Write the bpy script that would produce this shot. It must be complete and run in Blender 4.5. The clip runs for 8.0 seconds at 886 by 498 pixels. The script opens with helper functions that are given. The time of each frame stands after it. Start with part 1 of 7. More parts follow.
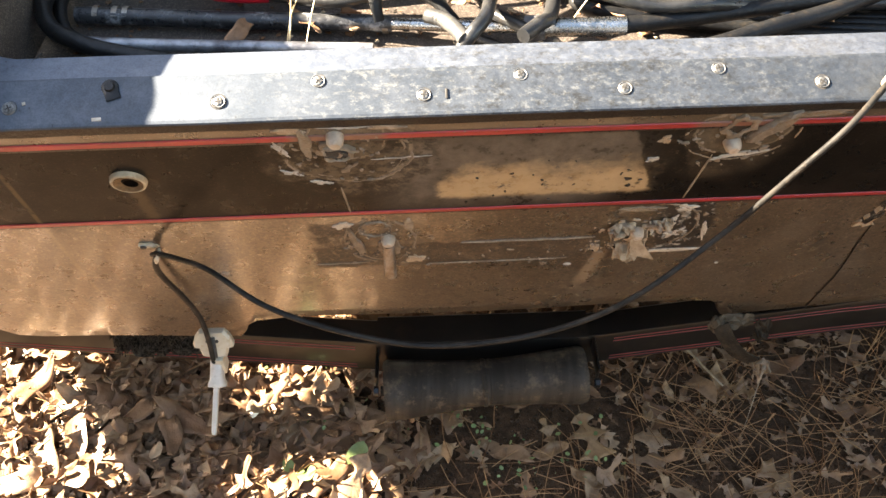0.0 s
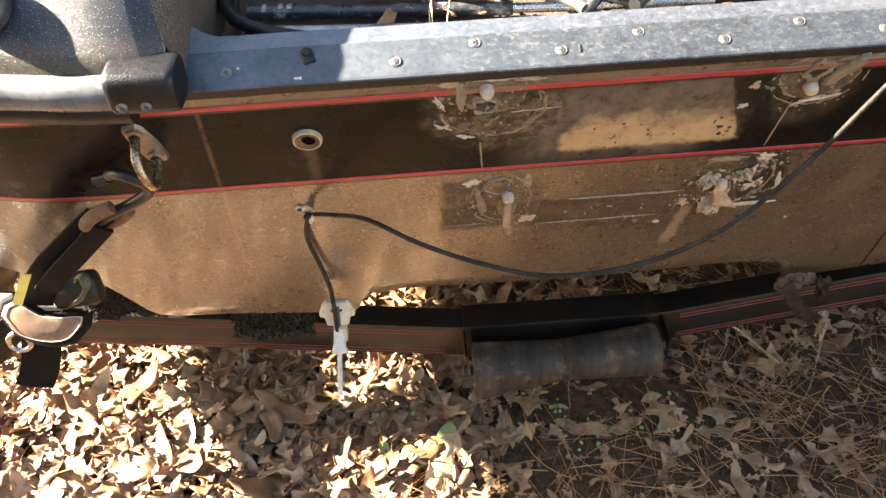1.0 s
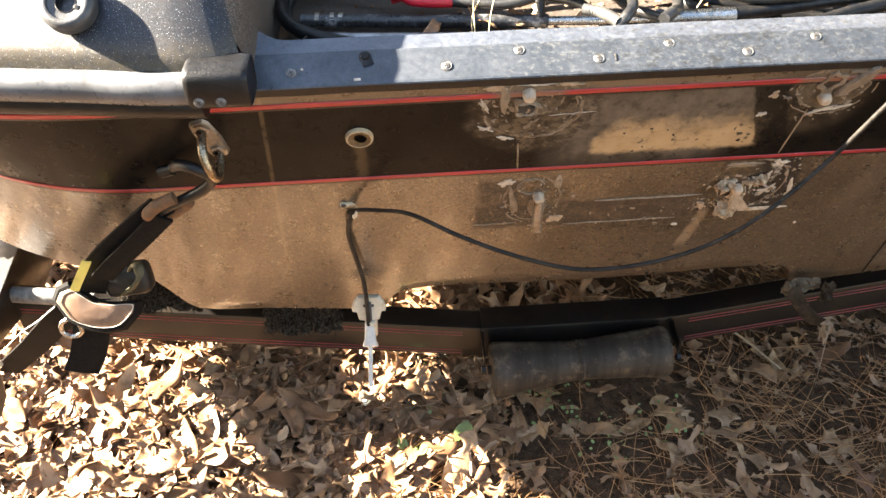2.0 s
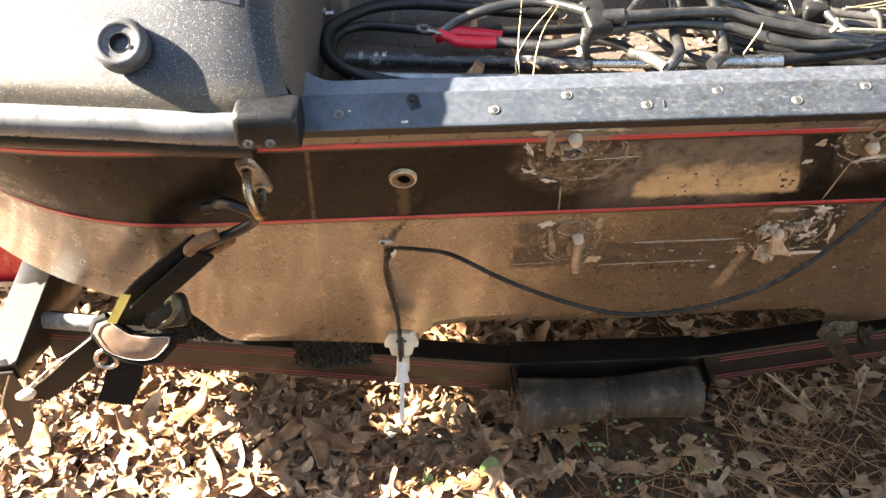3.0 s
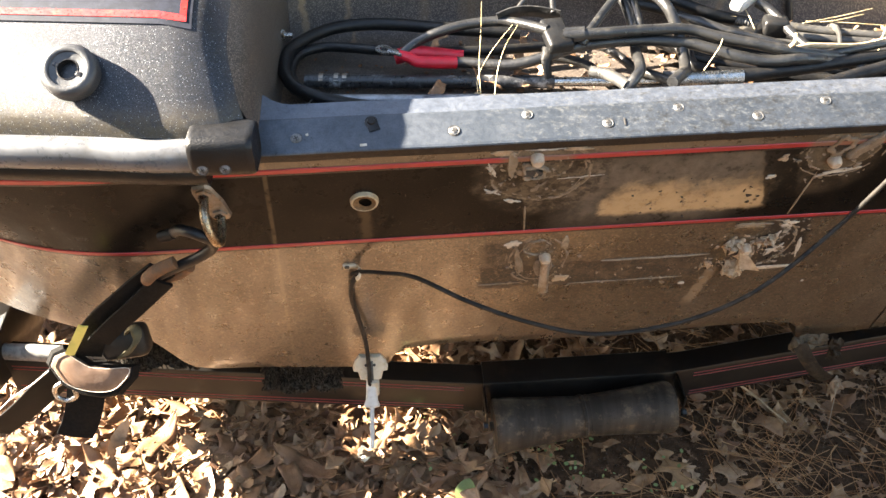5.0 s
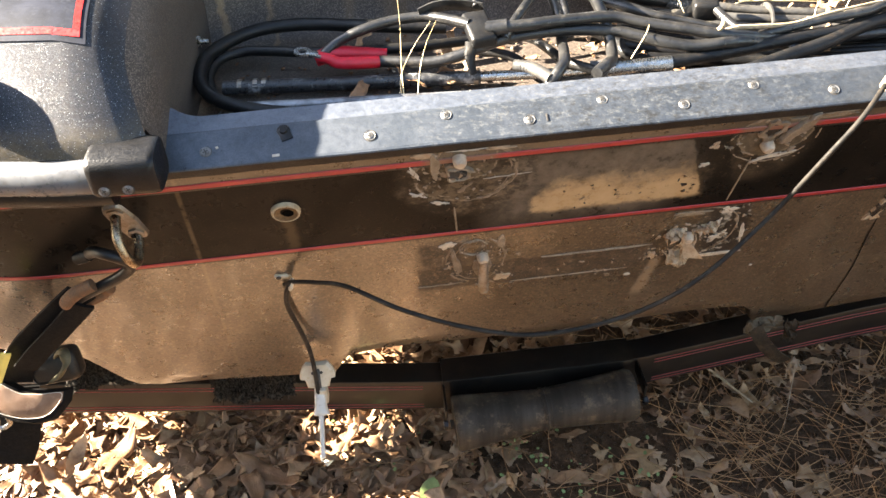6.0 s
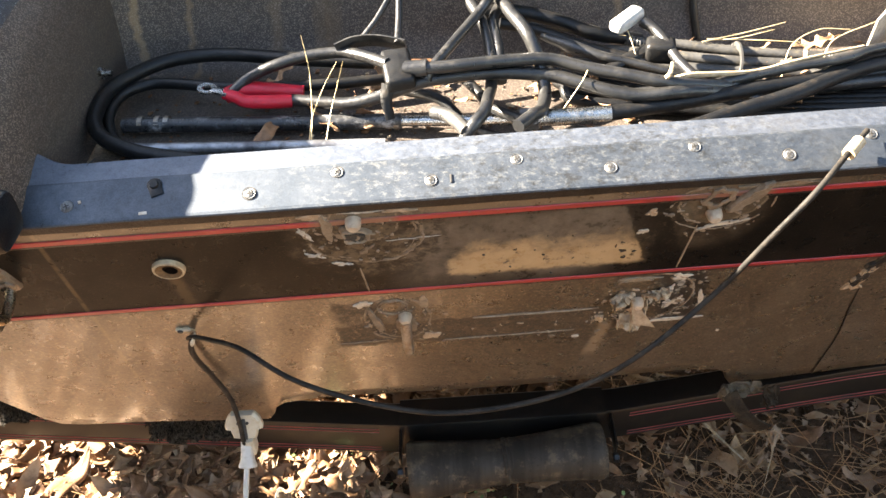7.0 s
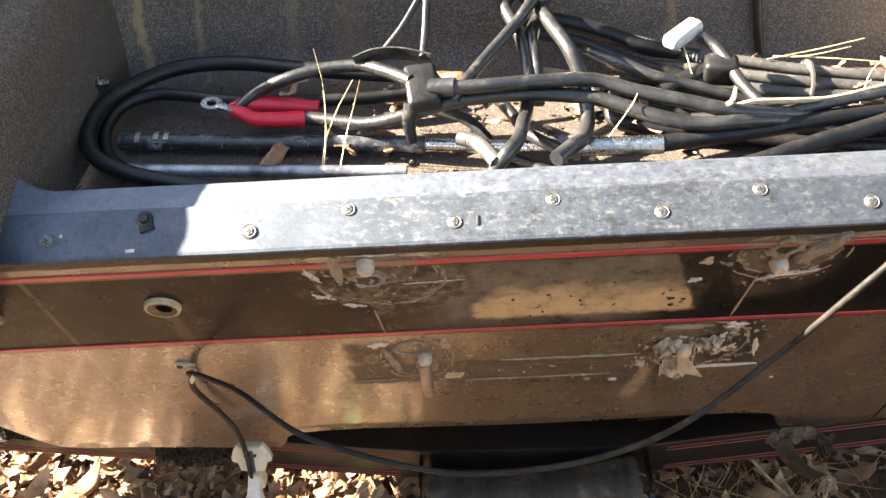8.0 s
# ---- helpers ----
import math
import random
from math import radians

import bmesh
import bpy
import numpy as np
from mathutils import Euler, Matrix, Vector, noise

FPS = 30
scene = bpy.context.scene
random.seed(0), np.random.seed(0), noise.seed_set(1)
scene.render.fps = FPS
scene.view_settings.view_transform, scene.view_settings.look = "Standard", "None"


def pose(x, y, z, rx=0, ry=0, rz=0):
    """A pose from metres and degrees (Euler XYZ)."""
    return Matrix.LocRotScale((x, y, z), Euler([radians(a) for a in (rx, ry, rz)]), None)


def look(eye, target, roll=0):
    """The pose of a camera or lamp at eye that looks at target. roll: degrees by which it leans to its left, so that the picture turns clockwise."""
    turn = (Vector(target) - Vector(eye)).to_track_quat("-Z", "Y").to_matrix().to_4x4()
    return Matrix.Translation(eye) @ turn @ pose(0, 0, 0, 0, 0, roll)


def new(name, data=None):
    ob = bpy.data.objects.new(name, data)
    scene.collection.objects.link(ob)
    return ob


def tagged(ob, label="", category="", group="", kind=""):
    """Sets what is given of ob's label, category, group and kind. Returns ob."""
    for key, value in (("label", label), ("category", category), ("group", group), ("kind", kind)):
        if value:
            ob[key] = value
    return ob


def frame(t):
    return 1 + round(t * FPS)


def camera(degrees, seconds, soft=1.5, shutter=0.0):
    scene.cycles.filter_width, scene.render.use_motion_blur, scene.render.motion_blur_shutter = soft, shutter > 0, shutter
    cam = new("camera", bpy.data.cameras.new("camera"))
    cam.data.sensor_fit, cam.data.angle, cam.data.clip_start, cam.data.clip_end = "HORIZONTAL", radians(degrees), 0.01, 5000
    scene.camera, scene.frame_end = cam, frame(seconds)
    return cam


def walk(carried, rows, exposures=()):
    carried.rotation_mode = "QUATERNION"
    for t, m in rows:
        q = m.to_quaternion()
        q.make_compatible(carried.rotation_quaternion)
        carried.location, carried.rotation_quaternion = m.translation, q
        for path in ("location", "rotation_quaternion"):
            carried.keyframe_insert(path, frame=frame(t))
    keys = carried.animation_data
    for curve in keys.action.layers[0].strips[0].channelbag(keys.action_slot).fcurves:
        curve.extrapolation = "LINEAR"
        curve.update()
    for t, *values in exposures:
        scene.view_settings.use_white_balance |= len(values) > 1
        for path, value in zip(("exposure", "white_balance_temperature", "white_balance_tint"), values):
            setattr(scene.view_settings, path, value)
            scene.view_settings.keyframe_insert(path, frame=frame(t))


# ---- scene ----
cam = camera(56.7, 8.0)
PATH = [
    (0, (0.094, 0.058, 1.271), (0.123, 1.403, -0.208), 0.2),
    (0.5, (0.033, -0.026, 1.277), (0.015, 1.392, -0.133), -1.8),
    (1, (-0.043, -0.117, 1.279), (-0.016, 1.341, -0.09), -2.2),
    (1.2, (-0.062, -0.141, 1.295), (-0.013, 1.324, -0.066), -1.8),
    (2.3, (-0.113, -0.183, 1.302), (-0.063, 1.314, -0.022), -0.2),
    (2.5, (-0.12, -0.177, 1.309), (-0.078, 1.324, -0.012), -0.1),
    (3, (-0.135, -0.161, 1.314), (-0.106, 1.363, 0.02), -0.1),
    (3.5, (-0.124, -0.147, 1.315), (-0.077, 1.39, 0.035), 0.2),
    (4, (-0.122, -0.146, 1.32), (-0.05, 1.4, 0.053), 0.8),
    (4.2, (-0.122, -0.15, 1.318), (-0.054, 1.404, 0.06), 1.1),
    (5.3, (-0.108, -0.138, 1.311), (-0.018, 1.401, 0.036), -0.8),
    (5.5, (-0.09, -0.13, 1.311), (0.009, 1.402, 0.029), -1.2),
    (6, (-0.049, -0.115, 1.312), (0.055, 1.403, 0.015), -2.4),
    (6.5, (0.022, -0.071, 1.305), (0.101, 1.441, -0.002), -2.6),
    (7, (0.105, -0.005, 1.303), (0.084, 1.507, -0.006), -3.3),
    (7.5, (0.152, 0.022, 1.29), (0.052, 1.51, -0.042), -4.5),
    (8, (0.113, 0.096, 1.285), (0.01, 1.579, -0.053), -3.9),
]
EXPOSURES = [(0.0, 4.08, 7700, 10), (0.6, 4.26, 7600, 10), (2.5, 4.24, 7450, 10), (4.0, 4.08, 7350, 10), (8.0, 4.06, 7350, 10)]
walk(cam, [(t, look(eye, target, roll)) for t, eye, target, roll in PATH], EXPOSURES)

# ---- world, sun and exposure ----
SUN_DIR = Vector((1.80, -0.42, -1.0)).normalized()   # the way the sunlight travels
world = bpy.data.worlds.new("sky")
scene.world = world
world.use_nodes = True
wn = world.node_tree
sky = wn.nodes.new("ShaderNodeTexSky")
sky.sky_type = "NISHITA"
sky.sun_disc = False
sky.sun_elevation = math.asin(-SUN_DIR.z)
sky.sun_rotation = math.atan2(-SUN_DIR.x, -SUN_DIR.y)
wn.nodes["Background"].inputs["Strength"].default_value = 0.058
wn.links.new(sky.outputs["Color"], wn.nodes["Background"].inputs["Color"])
sun_data = bpy.data.lights.new("sun", "SUN")
sun_data.energy, sun_data.angle, sun_data.color = 5.0, radians(0.55), (1.0, 0.945, 0.86)
sun = new("sun", sun_data)
sun.matrix_world = look((0, 0, 10), Vector((0, 0, 10)) + SUN_DIR)


# ---- materials ----
class Mat:
    """A small builder for node materials."""

    def __init__(self, name, rough=0.5, metal=0.0, coat=0.0):
        self.m = bpy.data.materials.new(name)
        self.m.use_nodes = True
        self.t = self.m.node_tree
        self.b = self.t.nodes["Principled BSDF"]
        self.b.inputs["Roughness"].default_value = rough
        self.b.inputs["Metallic"].default_value = metal
        self.b.inputs["Coat Weight"].default_value = coat
        self.b.inputs["Coat Roughness"].default_value = 0.15
        tc = self.t.nodes.new("ShaderNodeTexCoord")
        self.co = tc.outputs["Object"]

    def node(self, kind, ins=()):
        n = self.t.nodes.new(kind)
        for k, v in dict(ins).items():
            self.set(n.inputs[k], v)
        return n

    def set(self, socket, v):
        if isinstance(v, bpy.types.NodeSocket):
            self.t.links.new(v, socket)
        elif isinstance(v, tuple) and len(v) == 3 and socket.type == "RGBA":
            socket.default_value = (*v, 1)
        else:
            socket.default_value = v

    def noise(self, scale, detail=4.0, rough=0.6, stretch=None, distort=0.0):
        co = self.co
        if stretch:
            co = self.node("ShaderNodeMapping", {"Vector": co, "Scale": stretch}).outputs[0]
        return self.node("ShaderNodeTexNoise", {"Vector": co, "Scale": scale, "Detail": detail, "Roughness": rough, "Distortion": distort}).outputs[0]

    def math(self, op, a, b=0.0, c=0.0):
        n = self.node("ShaderNodeMath", {0: a, 1: b, 2: c})
        n.operation = op
        return n.outputs[0]

    def step(self, v, lo, hi, to0=0.0, to1=1.0):
        n = self.node("ShaderNodeMapRange", {0: v, 1: lo, 2: hi, 3: to0, 4: to1})
        n.interpolation_type = "SMOOTHSTEP"
        return n.outputs[0]

    def mix(self, fac, a, b):
        n = self.node("ShaderNodeMix")
        n.data_type = "RGBA"
        self.set(n.inputs[0], fac)
        self.set(n.inputs[6], a)
        self.set(n.inputs[7], b)
        return n.outputs[2]

    def xyz(self):
        n = self.node("ShaderNodeSeparateXYZ", {0: self.co})
        return n.outputs

    def colour(self, c):
        self.set(self.b.inputs["Base Color"], c)
        return self

    def rough(self, v):
        self.set(self.b.inputs["Roughness"], v)
        return self

    def bump(self, h, dist=0.001, strength=1.0):
        n = self.node("ShaderNodeBump", {"Height": h, "Distance": dist, "Strength": strength})
        self.t.links.new(n.outputs[0], self.b.inputs["Normal"])
        return self


def simple(name, a, b, scale, rough=0.5, metal=0.0, bump=0.0005, grime=None, coat=0.0, rvar=0.12, spec=0.5):
    """Two-tone surface with fine grain and larger stains."""
    k = Mat(name, rough, metal, coat)
    k.b.inputs["Specular IOR Level"].default_value = spec
    big, fine = k.noise(scale, 5), k.noise(scale * 9, 3)
    c = k.mix(k.step(big, 0.35, 0.68), a, b)
    if grime:
        c = k.mix(k.math("MULTIPLY", k.step(k.noise(scale * 2.3, 6, 0.7), 0.5, 0.72), 0.75), c, grime)
    k.colour(c)
    k.rough(k.step(fine, 0.25, 0.75, max(0.05, rough - rvar), min(1.0, rough + rvar)))
    if bump:
        k.bump(k.math("ADD", fine, big), bump)
    return k.m


def hull_paint():
    """Weathered metal-flake paint of the transom: dark band between the pinstripes, dusty taupe below, scars of the old motor."""
    k = Mat("hull_paint", 0.3, 0.0, 0.8)
    k.b.inputs["Coat Roughness"].default_value = 0.15
    x, y, z = k.xyz()
    n1, n2, n3 = k.noise(9, 6, 0.65), k.noise(40, 5, 0.7), k.noise(420, 2, 0.5)
    taupe = k.mix(k.step(n1, 0.35, 0.7), (0.074, 0.049, 0.029), (0.122, 0.083, 0.050))
    taupe = k.mix(k.step(n3, 0.45, 0.66, 0.0, 0.75), taupe, (0.026, 0.018, 0.011))
    taupe = k.mix(k.step(k.noise(190, 3, 0.65), 0.50, 0.60, 0.0, 0.7), taupe, (0.026, 0.018, 0.012))
    taupe = k.mix(k.step(k.noise(250, 2, 0.5), 0.60, 0.66, 0.0, 0.6), taupe, (0.21, 0.155, 0.105))
    black = k.mix(k.step(n1, 0.4, 0.75), (0.005, 0.0045, 0.004), (0.013, 0.010, 0.008))
    band = k.math("MULTIPLY", k.step(z, 0.7125, 0.7145), k.math("MAXIMUM", k.step(z, 0.8435, 0.8415), k.step(x, -0.275, -0.285)))
    c = k.mix(band, taupe, black)
    # dust streaks running down
    streak = k.step(k.noise(14, 4, 0.6, (1, 1, 0.06)), 0.52, 0.75, 0.0, 0.4)
    c = k.mix(k.math("MULTIPLY", streak, k.math("MULTIPLY_ADD", band, -0.85, 1.0)), c, (0.135, 0.098, 0.066))
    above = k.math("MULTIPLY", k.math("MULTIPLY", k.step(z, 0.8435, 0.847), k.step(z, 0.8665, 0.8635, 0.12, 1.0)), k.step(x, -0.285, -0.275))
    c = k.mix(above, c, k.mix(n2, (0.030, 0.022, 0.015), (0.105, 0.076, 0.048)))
    # scars of the old outboard bracket
    xs = k.math("ADD", x, k.math("MULTIPLY_ADD", n2, 0.018, -0.009))
    zs = k.math("ADD", z, k.math("MULTIPLY_ADD", k.noise(33, 5, 0.7), 0.020, -0.010))

    def ell(cx, cz, rx, rz):
        u, v = k.math("MULTIPLY_ADD", xs, 1 / rx, -cx / rx), k.math("MULTIPLY_ADD", zs, 1 / rz, -cz / rz)
        return k.math("SQRT", k.math("ADD", k.math("MULTIPLY", u, u), k.math("MULTIPLY", v, v)))

    def slab(x0, x1, z0, z1, lean=0.0, s=0.002):
        u = k.math("ADD", xs, k.math("MULTIPLY_ADD", z, lean, -lean * z1))
        p = k.math("MULTIPLY", k.step(u, x0 - s, x0 + s), k.step(u, x1 + s, x1 - s))
        return k.math("MULTIPLY", p, k.math("MULTIPLY", k.step(zs, z0 - s, z0 + s), k.step(zs, z1 + s, z1 - s)))

    def lay(c, mask, amount, colour):
        return k.mix(k.math("MULTIPLY", mask, amount), c, colour)

    mottle = k.mix(k.step(n2, 0.4, 0.64), (0.044, 0.033, 0.023), (0.16, 0.118, 0.077))
    scuff = k.math("MAXIMUM", k.step(ell(0.03, 0.812, 0.08, 0.068), 1.05, 0.8), k.step(ell(0.345, 0.808, 0.070, 0.062), 1.05, 0.5, 0.0, 0.5))
    c = lay(c, scuff, 0.75, mottle)
    c = lay(c, slab(0.085, 0.30, 0.785, 0.842, 0, 0.02), 0.6, k.mix(k.step(n1, 0.3, 0.7), (0.060, 0.048, 0.036), (0.185, 0.142, 0.100)))
    c = lay(c, slab(0.085, 0.285, 0.718, 0.846, -0.25, 0.03), k.step(n1, 0.3, 0.7, 0.4, 0.8), k.mix(k.step(n2, 0.3, 0.7), (0.062, 0.052, 0.042), (0.170, 0.138, 0.106)))
    wide = k.math("MULTIPLY_ADD", k.noise(21, 5, 0.7), 0.10, -0.05)
    tan = k.math("MULTIPLY", slab(0.092, 0.288, 0.735, 0.85, 0.10, 0.005), k.step(k.math("ADD", zs, wide), 0.806, 0.758))
    tan = k.math("MULTIPLY", tan, k.step(k.noise(62, 6, 0.75), 0.30, 0.46))
    tan = k.math("MULTIPLY", tan, k.step(k.math("ADD", xs, k.math("MULTIPLY_ADD", z, -0.7, 0.55)), 0.112, 0.122))
    c = lay(c, tan, 0.9, k.mix(n2, (0.31, 0.205, 0.105), (0.53, 0.375, 0.215)))
    c = lay(c, slab(-0.034, 0.012, 0.722, 0.776), 0.6, (0.006, 0.005, 0.005))
    c = lay(c, slab(0.262, 0.300, 0.735, 0.846, 0.36), 0.85, k.mix(k.step(n2, 0.5, 0.7), (0.008, 0.007, 0.006), (0.06, 0.045, 0.03)))
    film1, film2 = ell(0.0257, 0.840, 0.0325, 0.031), ell(0.357, 0.832, 0.040, 0.034)
    film = k.math("MAXIMUM", k.step(film1, 1.0, 0.96), k.step(film2, 1.0, 0.96))
    c = lay(c, film, 0.55, k.mix(n2, (0.07, 0.052, 0.035), (0.20, 0.155, 0.105)))
    for e, w in ((film1, 0.05), (film2, 0.05), (ell(0.0255, 0.822, 0.0535, 0.050), 0.05), (ell(0.038, 0.648, 0.036, 0.05), 0.05)):
        rim = k.math("MULTIPLY", k.step(k.math("ABSOLUTE", k.math("ADD", e, -1.0)), w, w * 0.3), k.step(n2, 0.36, 0.56))
        c = lay(c, rim, 0.6, (0.27, 0.21, 0.145))
    # lower bracket feet
    lower = slab(-0.030, 0.262, 0.586, 0.638)
    grit = k.step(k.noise(190, 4, 0.7), 0.5, 0.62)
    c = lay(c, lower, 0.9, k.mix(k.step(n2, 0.4, 0.66), (0.020, 0.013, 0.008), (0.085, 0.055, 0.032)))
    c = lay(c, k.math("MULTIPLY", slab(-0.034, 0.30, 0.56, 0.642, 0, 0.012), k.step(k.noise(200, 3, 0.7), 0.52, 0.60)), 0.8, (0.014, 0.010, 0.007))
    plate = k.math("MULTIPLY", slab(-0.030, 0.024, 0.592, 0.690, 0.10, 0.006), k.step(k.noise(48, 6, 0.75), 0.34, 0.56, 0.15, 1.0))
    c = lay(c, plate, 0.80, k.mix(grit, (0.018, 0.013, 0.009), (0.100, 0.066, 0.038)))
    c = lay(c, slab(0.024, 0.088, 0.590, 0.700), 0.45, k.mix(grit, (0.06, 0.042, 0.026), (0.22, 0.15, 0.085)))
    c = lay(c, slab(0.268, 0.32, 0.612, 0.706, 0.10), 0.6, k.mix(grit, (0.055, 0.036, 0.02), (0.24, 0.165, 0.09)))
    foot = slab(0.325, 0.377, 0.600, 0.707, 0.14)
    c = lay(c, foot, 0.9, (0.016, 0.013, 0.011))
    c = lay(c, k.math("MULTIPLY", foot, k.step(k.noise(70, 6, 0.75), 0.56, 0.60)), 0.9, (0.36, 0.33, 0.28))
    drip = k.math("SUBTRACT", xs, k.math("MULTIPLY_ADD", z, 0.12, 0.2095))
    drip = k.math("MULTIPLY", k.step(k.math("ABSOLUTE", drip), 0.011, 0.003), k.math("MULTIPLY", k.step(z, 0.50, 0.53), k.step(z, 0.612, 0.595)))
    c = lay(c, drip, 0.55, (0.30, 0.21, 0.13))
    # old seam and a weathered streak below the drain
    seam = k.math("SUBTRACT", x, k.math("MULTIPLY_ADD", z, 0.072, -0.324))
    c = lay(c, k.step(k.math("ABSOLUTE", seam), 0.0035, 0.0008), k.step(n2, 0.35, 0.6, 0.05, 0.3), (0.24, 0.165, 0.09))
    c = lay(c, k.math("MULTIPLY", k.step(k.math("ABSOLUTE", k.math("ADD", xs, 0.166)), 0.010, 0.002), k.step(z, 0.78, 0.77)), k.step(z, 0.66, 0.77, 0.1, 0.6), (0.10, 0.066, 0.036))
    crumb = k.math("MULTIPLY", k.math("MAXIMUM", scuff, k.math("MAXIMUM", lower, k.step(ell(0.04, 0.65, 0.06, 0.065), 1.0, 0.85))), k.step(k.noise(130, 5, 0.75), 0.58, 0.66))
    c = lay(c, crumb, 0.6, (0.24, 0.17, 0.10))
    halo = k.math("MAXIMUM", k.step(ell(0.045, 0.645, 0.062, 0.068), 1.0, 0.6), k.math("MAXIMUM", k.step(ell(0.32, 0.655, 0.075, 0.065), 1.0, 0.6), scuff))
    c = lay(c, k.math("MULTIPLY", halo, k.step(k.noise(75, 6, 0.75), 0.46, 0.60)), 0.65, (0.020, 0.014, 0.009))
    spark = k.math("MULTIPLY", k.step(k.noise(560, 2, 0.5), 0.60, 0.70), k.math("MULTIPLY_ADD", band, -0.8, 1.0))
    c = lay(c, spark, 0.4, (0.26, 0.18, 0.11))
    k.colour(c)
    matte = k.math("MAXIMUM", k.math("MAXIMUM", band, scuff), k.math("MAXIMUM", k.math("MAXIMUM", lower, plate), k.math("MAXIMUM", foot, halo)))
    k.set(k.b.inputs["Coat Weight"], k.math("MULTIPLY_ADD", matte, -0.62, 0.65))
    k.set(k.b.inputs["Specular IOR Level"], k.math("MULTIPLY_ADD", band, -0.44, 0.5))
    k.rough(k.math("ADD", k.step(n2, 0.3, 0.7, 0.24, 0.40), k.math("MULTIPLY", k.math("MAXIMUM", k.math("MAXIMUM", scuff, plate), lower), 0.3)))
    k.bump(n3, 0.0002, 0.4)
    return k.m


def flake_paint(name, dark, light, dusty, metal, size=520.0):
    """Metal-flake gelcoat with sparkle and yellowed dust."""
    k = Mat(name, 0.42, metal, 0.08 if metal else 0.0)
    k.b.inputs["Specular IOR Level"].default_value = 0.5 if metal else 0.15
    x, y, z = k.xyz()
    v = k.node("ShaderNodeTexVoronoi", {"Vector": k.co, "Scale": size})
    g = k.node("ShaderNodeSeparateColor", {0: v.outputs["Color"]}).outputs[0]
    n1, n2 = k.noise(11, 5), k.noise(120, 4, 0.7)
    c = k.mix(k.step(g, 0.55, 1.0), dark, light)
    c = k.mix(k.step(n2, 0.5, 0.75, 0.0, 0.3), c, (dark[0] * 0.4, dark[1] * 0.4, dark[2] * 0.4))
    low = k.math("MULTIPLY", k.math("MULTIPLY", k.step(z, 0.934, 0.914), k.step(y, 0.66, 0.62)), k.step(n2, 0.3, 0.6, 0.35, 1.0))
    c = k.mix(k.math("MULTIPLY", low, dusty), c, (0.12, 0.088, 0.040))
    brown = k.math("MULTIPLY", k.math("MULTIPLY", k.step(x, -0.42, -0.30), k.step(x, -0.20, -0.24)), k.step(n2, 0.35, 0.65, 0.1, 0.6))
    c = k.mix(k.math("MULTIPLY", brown, dusty), c, (0.075, 0.056, 0.038))
    run = k.step(k.noise(16, 4, 0.6, (1, 0.12, 0.08)), 0.6, 0.78, 0.0, 0.12 if metal else 0.55)
    c = k.mix(run, c, (0.13, 0.085, 0.045))
    if not metal:
        # rust runs down the bulkhead
        xs = k.math("ADD", x, k.math("MULTIPLY_ADD", k.noise(30, 4), 0.03, -0.015))
        for at, w, a in ((-0.245, 0.007, 0.45), (-0.185, 0.005, 0.3), (-0.087, 0.012, 0.15), (0.31, 0.008, 0.25)):
            c = k.mix(k.math("MULTIPLY", k.math("MULTIPLY", k.step(k.math("ABSOLUTE", k.math("ADD", xs, -at)), w, w * 0.2), k.step(y, 0.85, 0.87)), a), c, (0.30, 0.20, 0.105))
    rare = k.node("ShaderNodeTexVoronoi", {"Vector": k.co, "Scale": size * 0.7})
    glint = k.step(k.node("ShaderNodeSeparateColor", {0: rare.outputs["Color"]}).outputs[1], 0.93, 0.95, 0.0, 0.55)
    c = k.mix(k.math("MULTIPLY", glint, k.step(rare.outputs["Distance"], 0.45, 0.25)), c, (0.55, 0.57, 0.60) if metal else (0.20, 0.165, 0.13))
    k.colour(c)
    k.rough(k.step(g, 0.0, 1.0, 0.30, 0.52))
    k.bump(k.math("ADD", g, k.math("MULTIPLY", n2, 0.3)), 0.0003, 0.35)
    return k.m


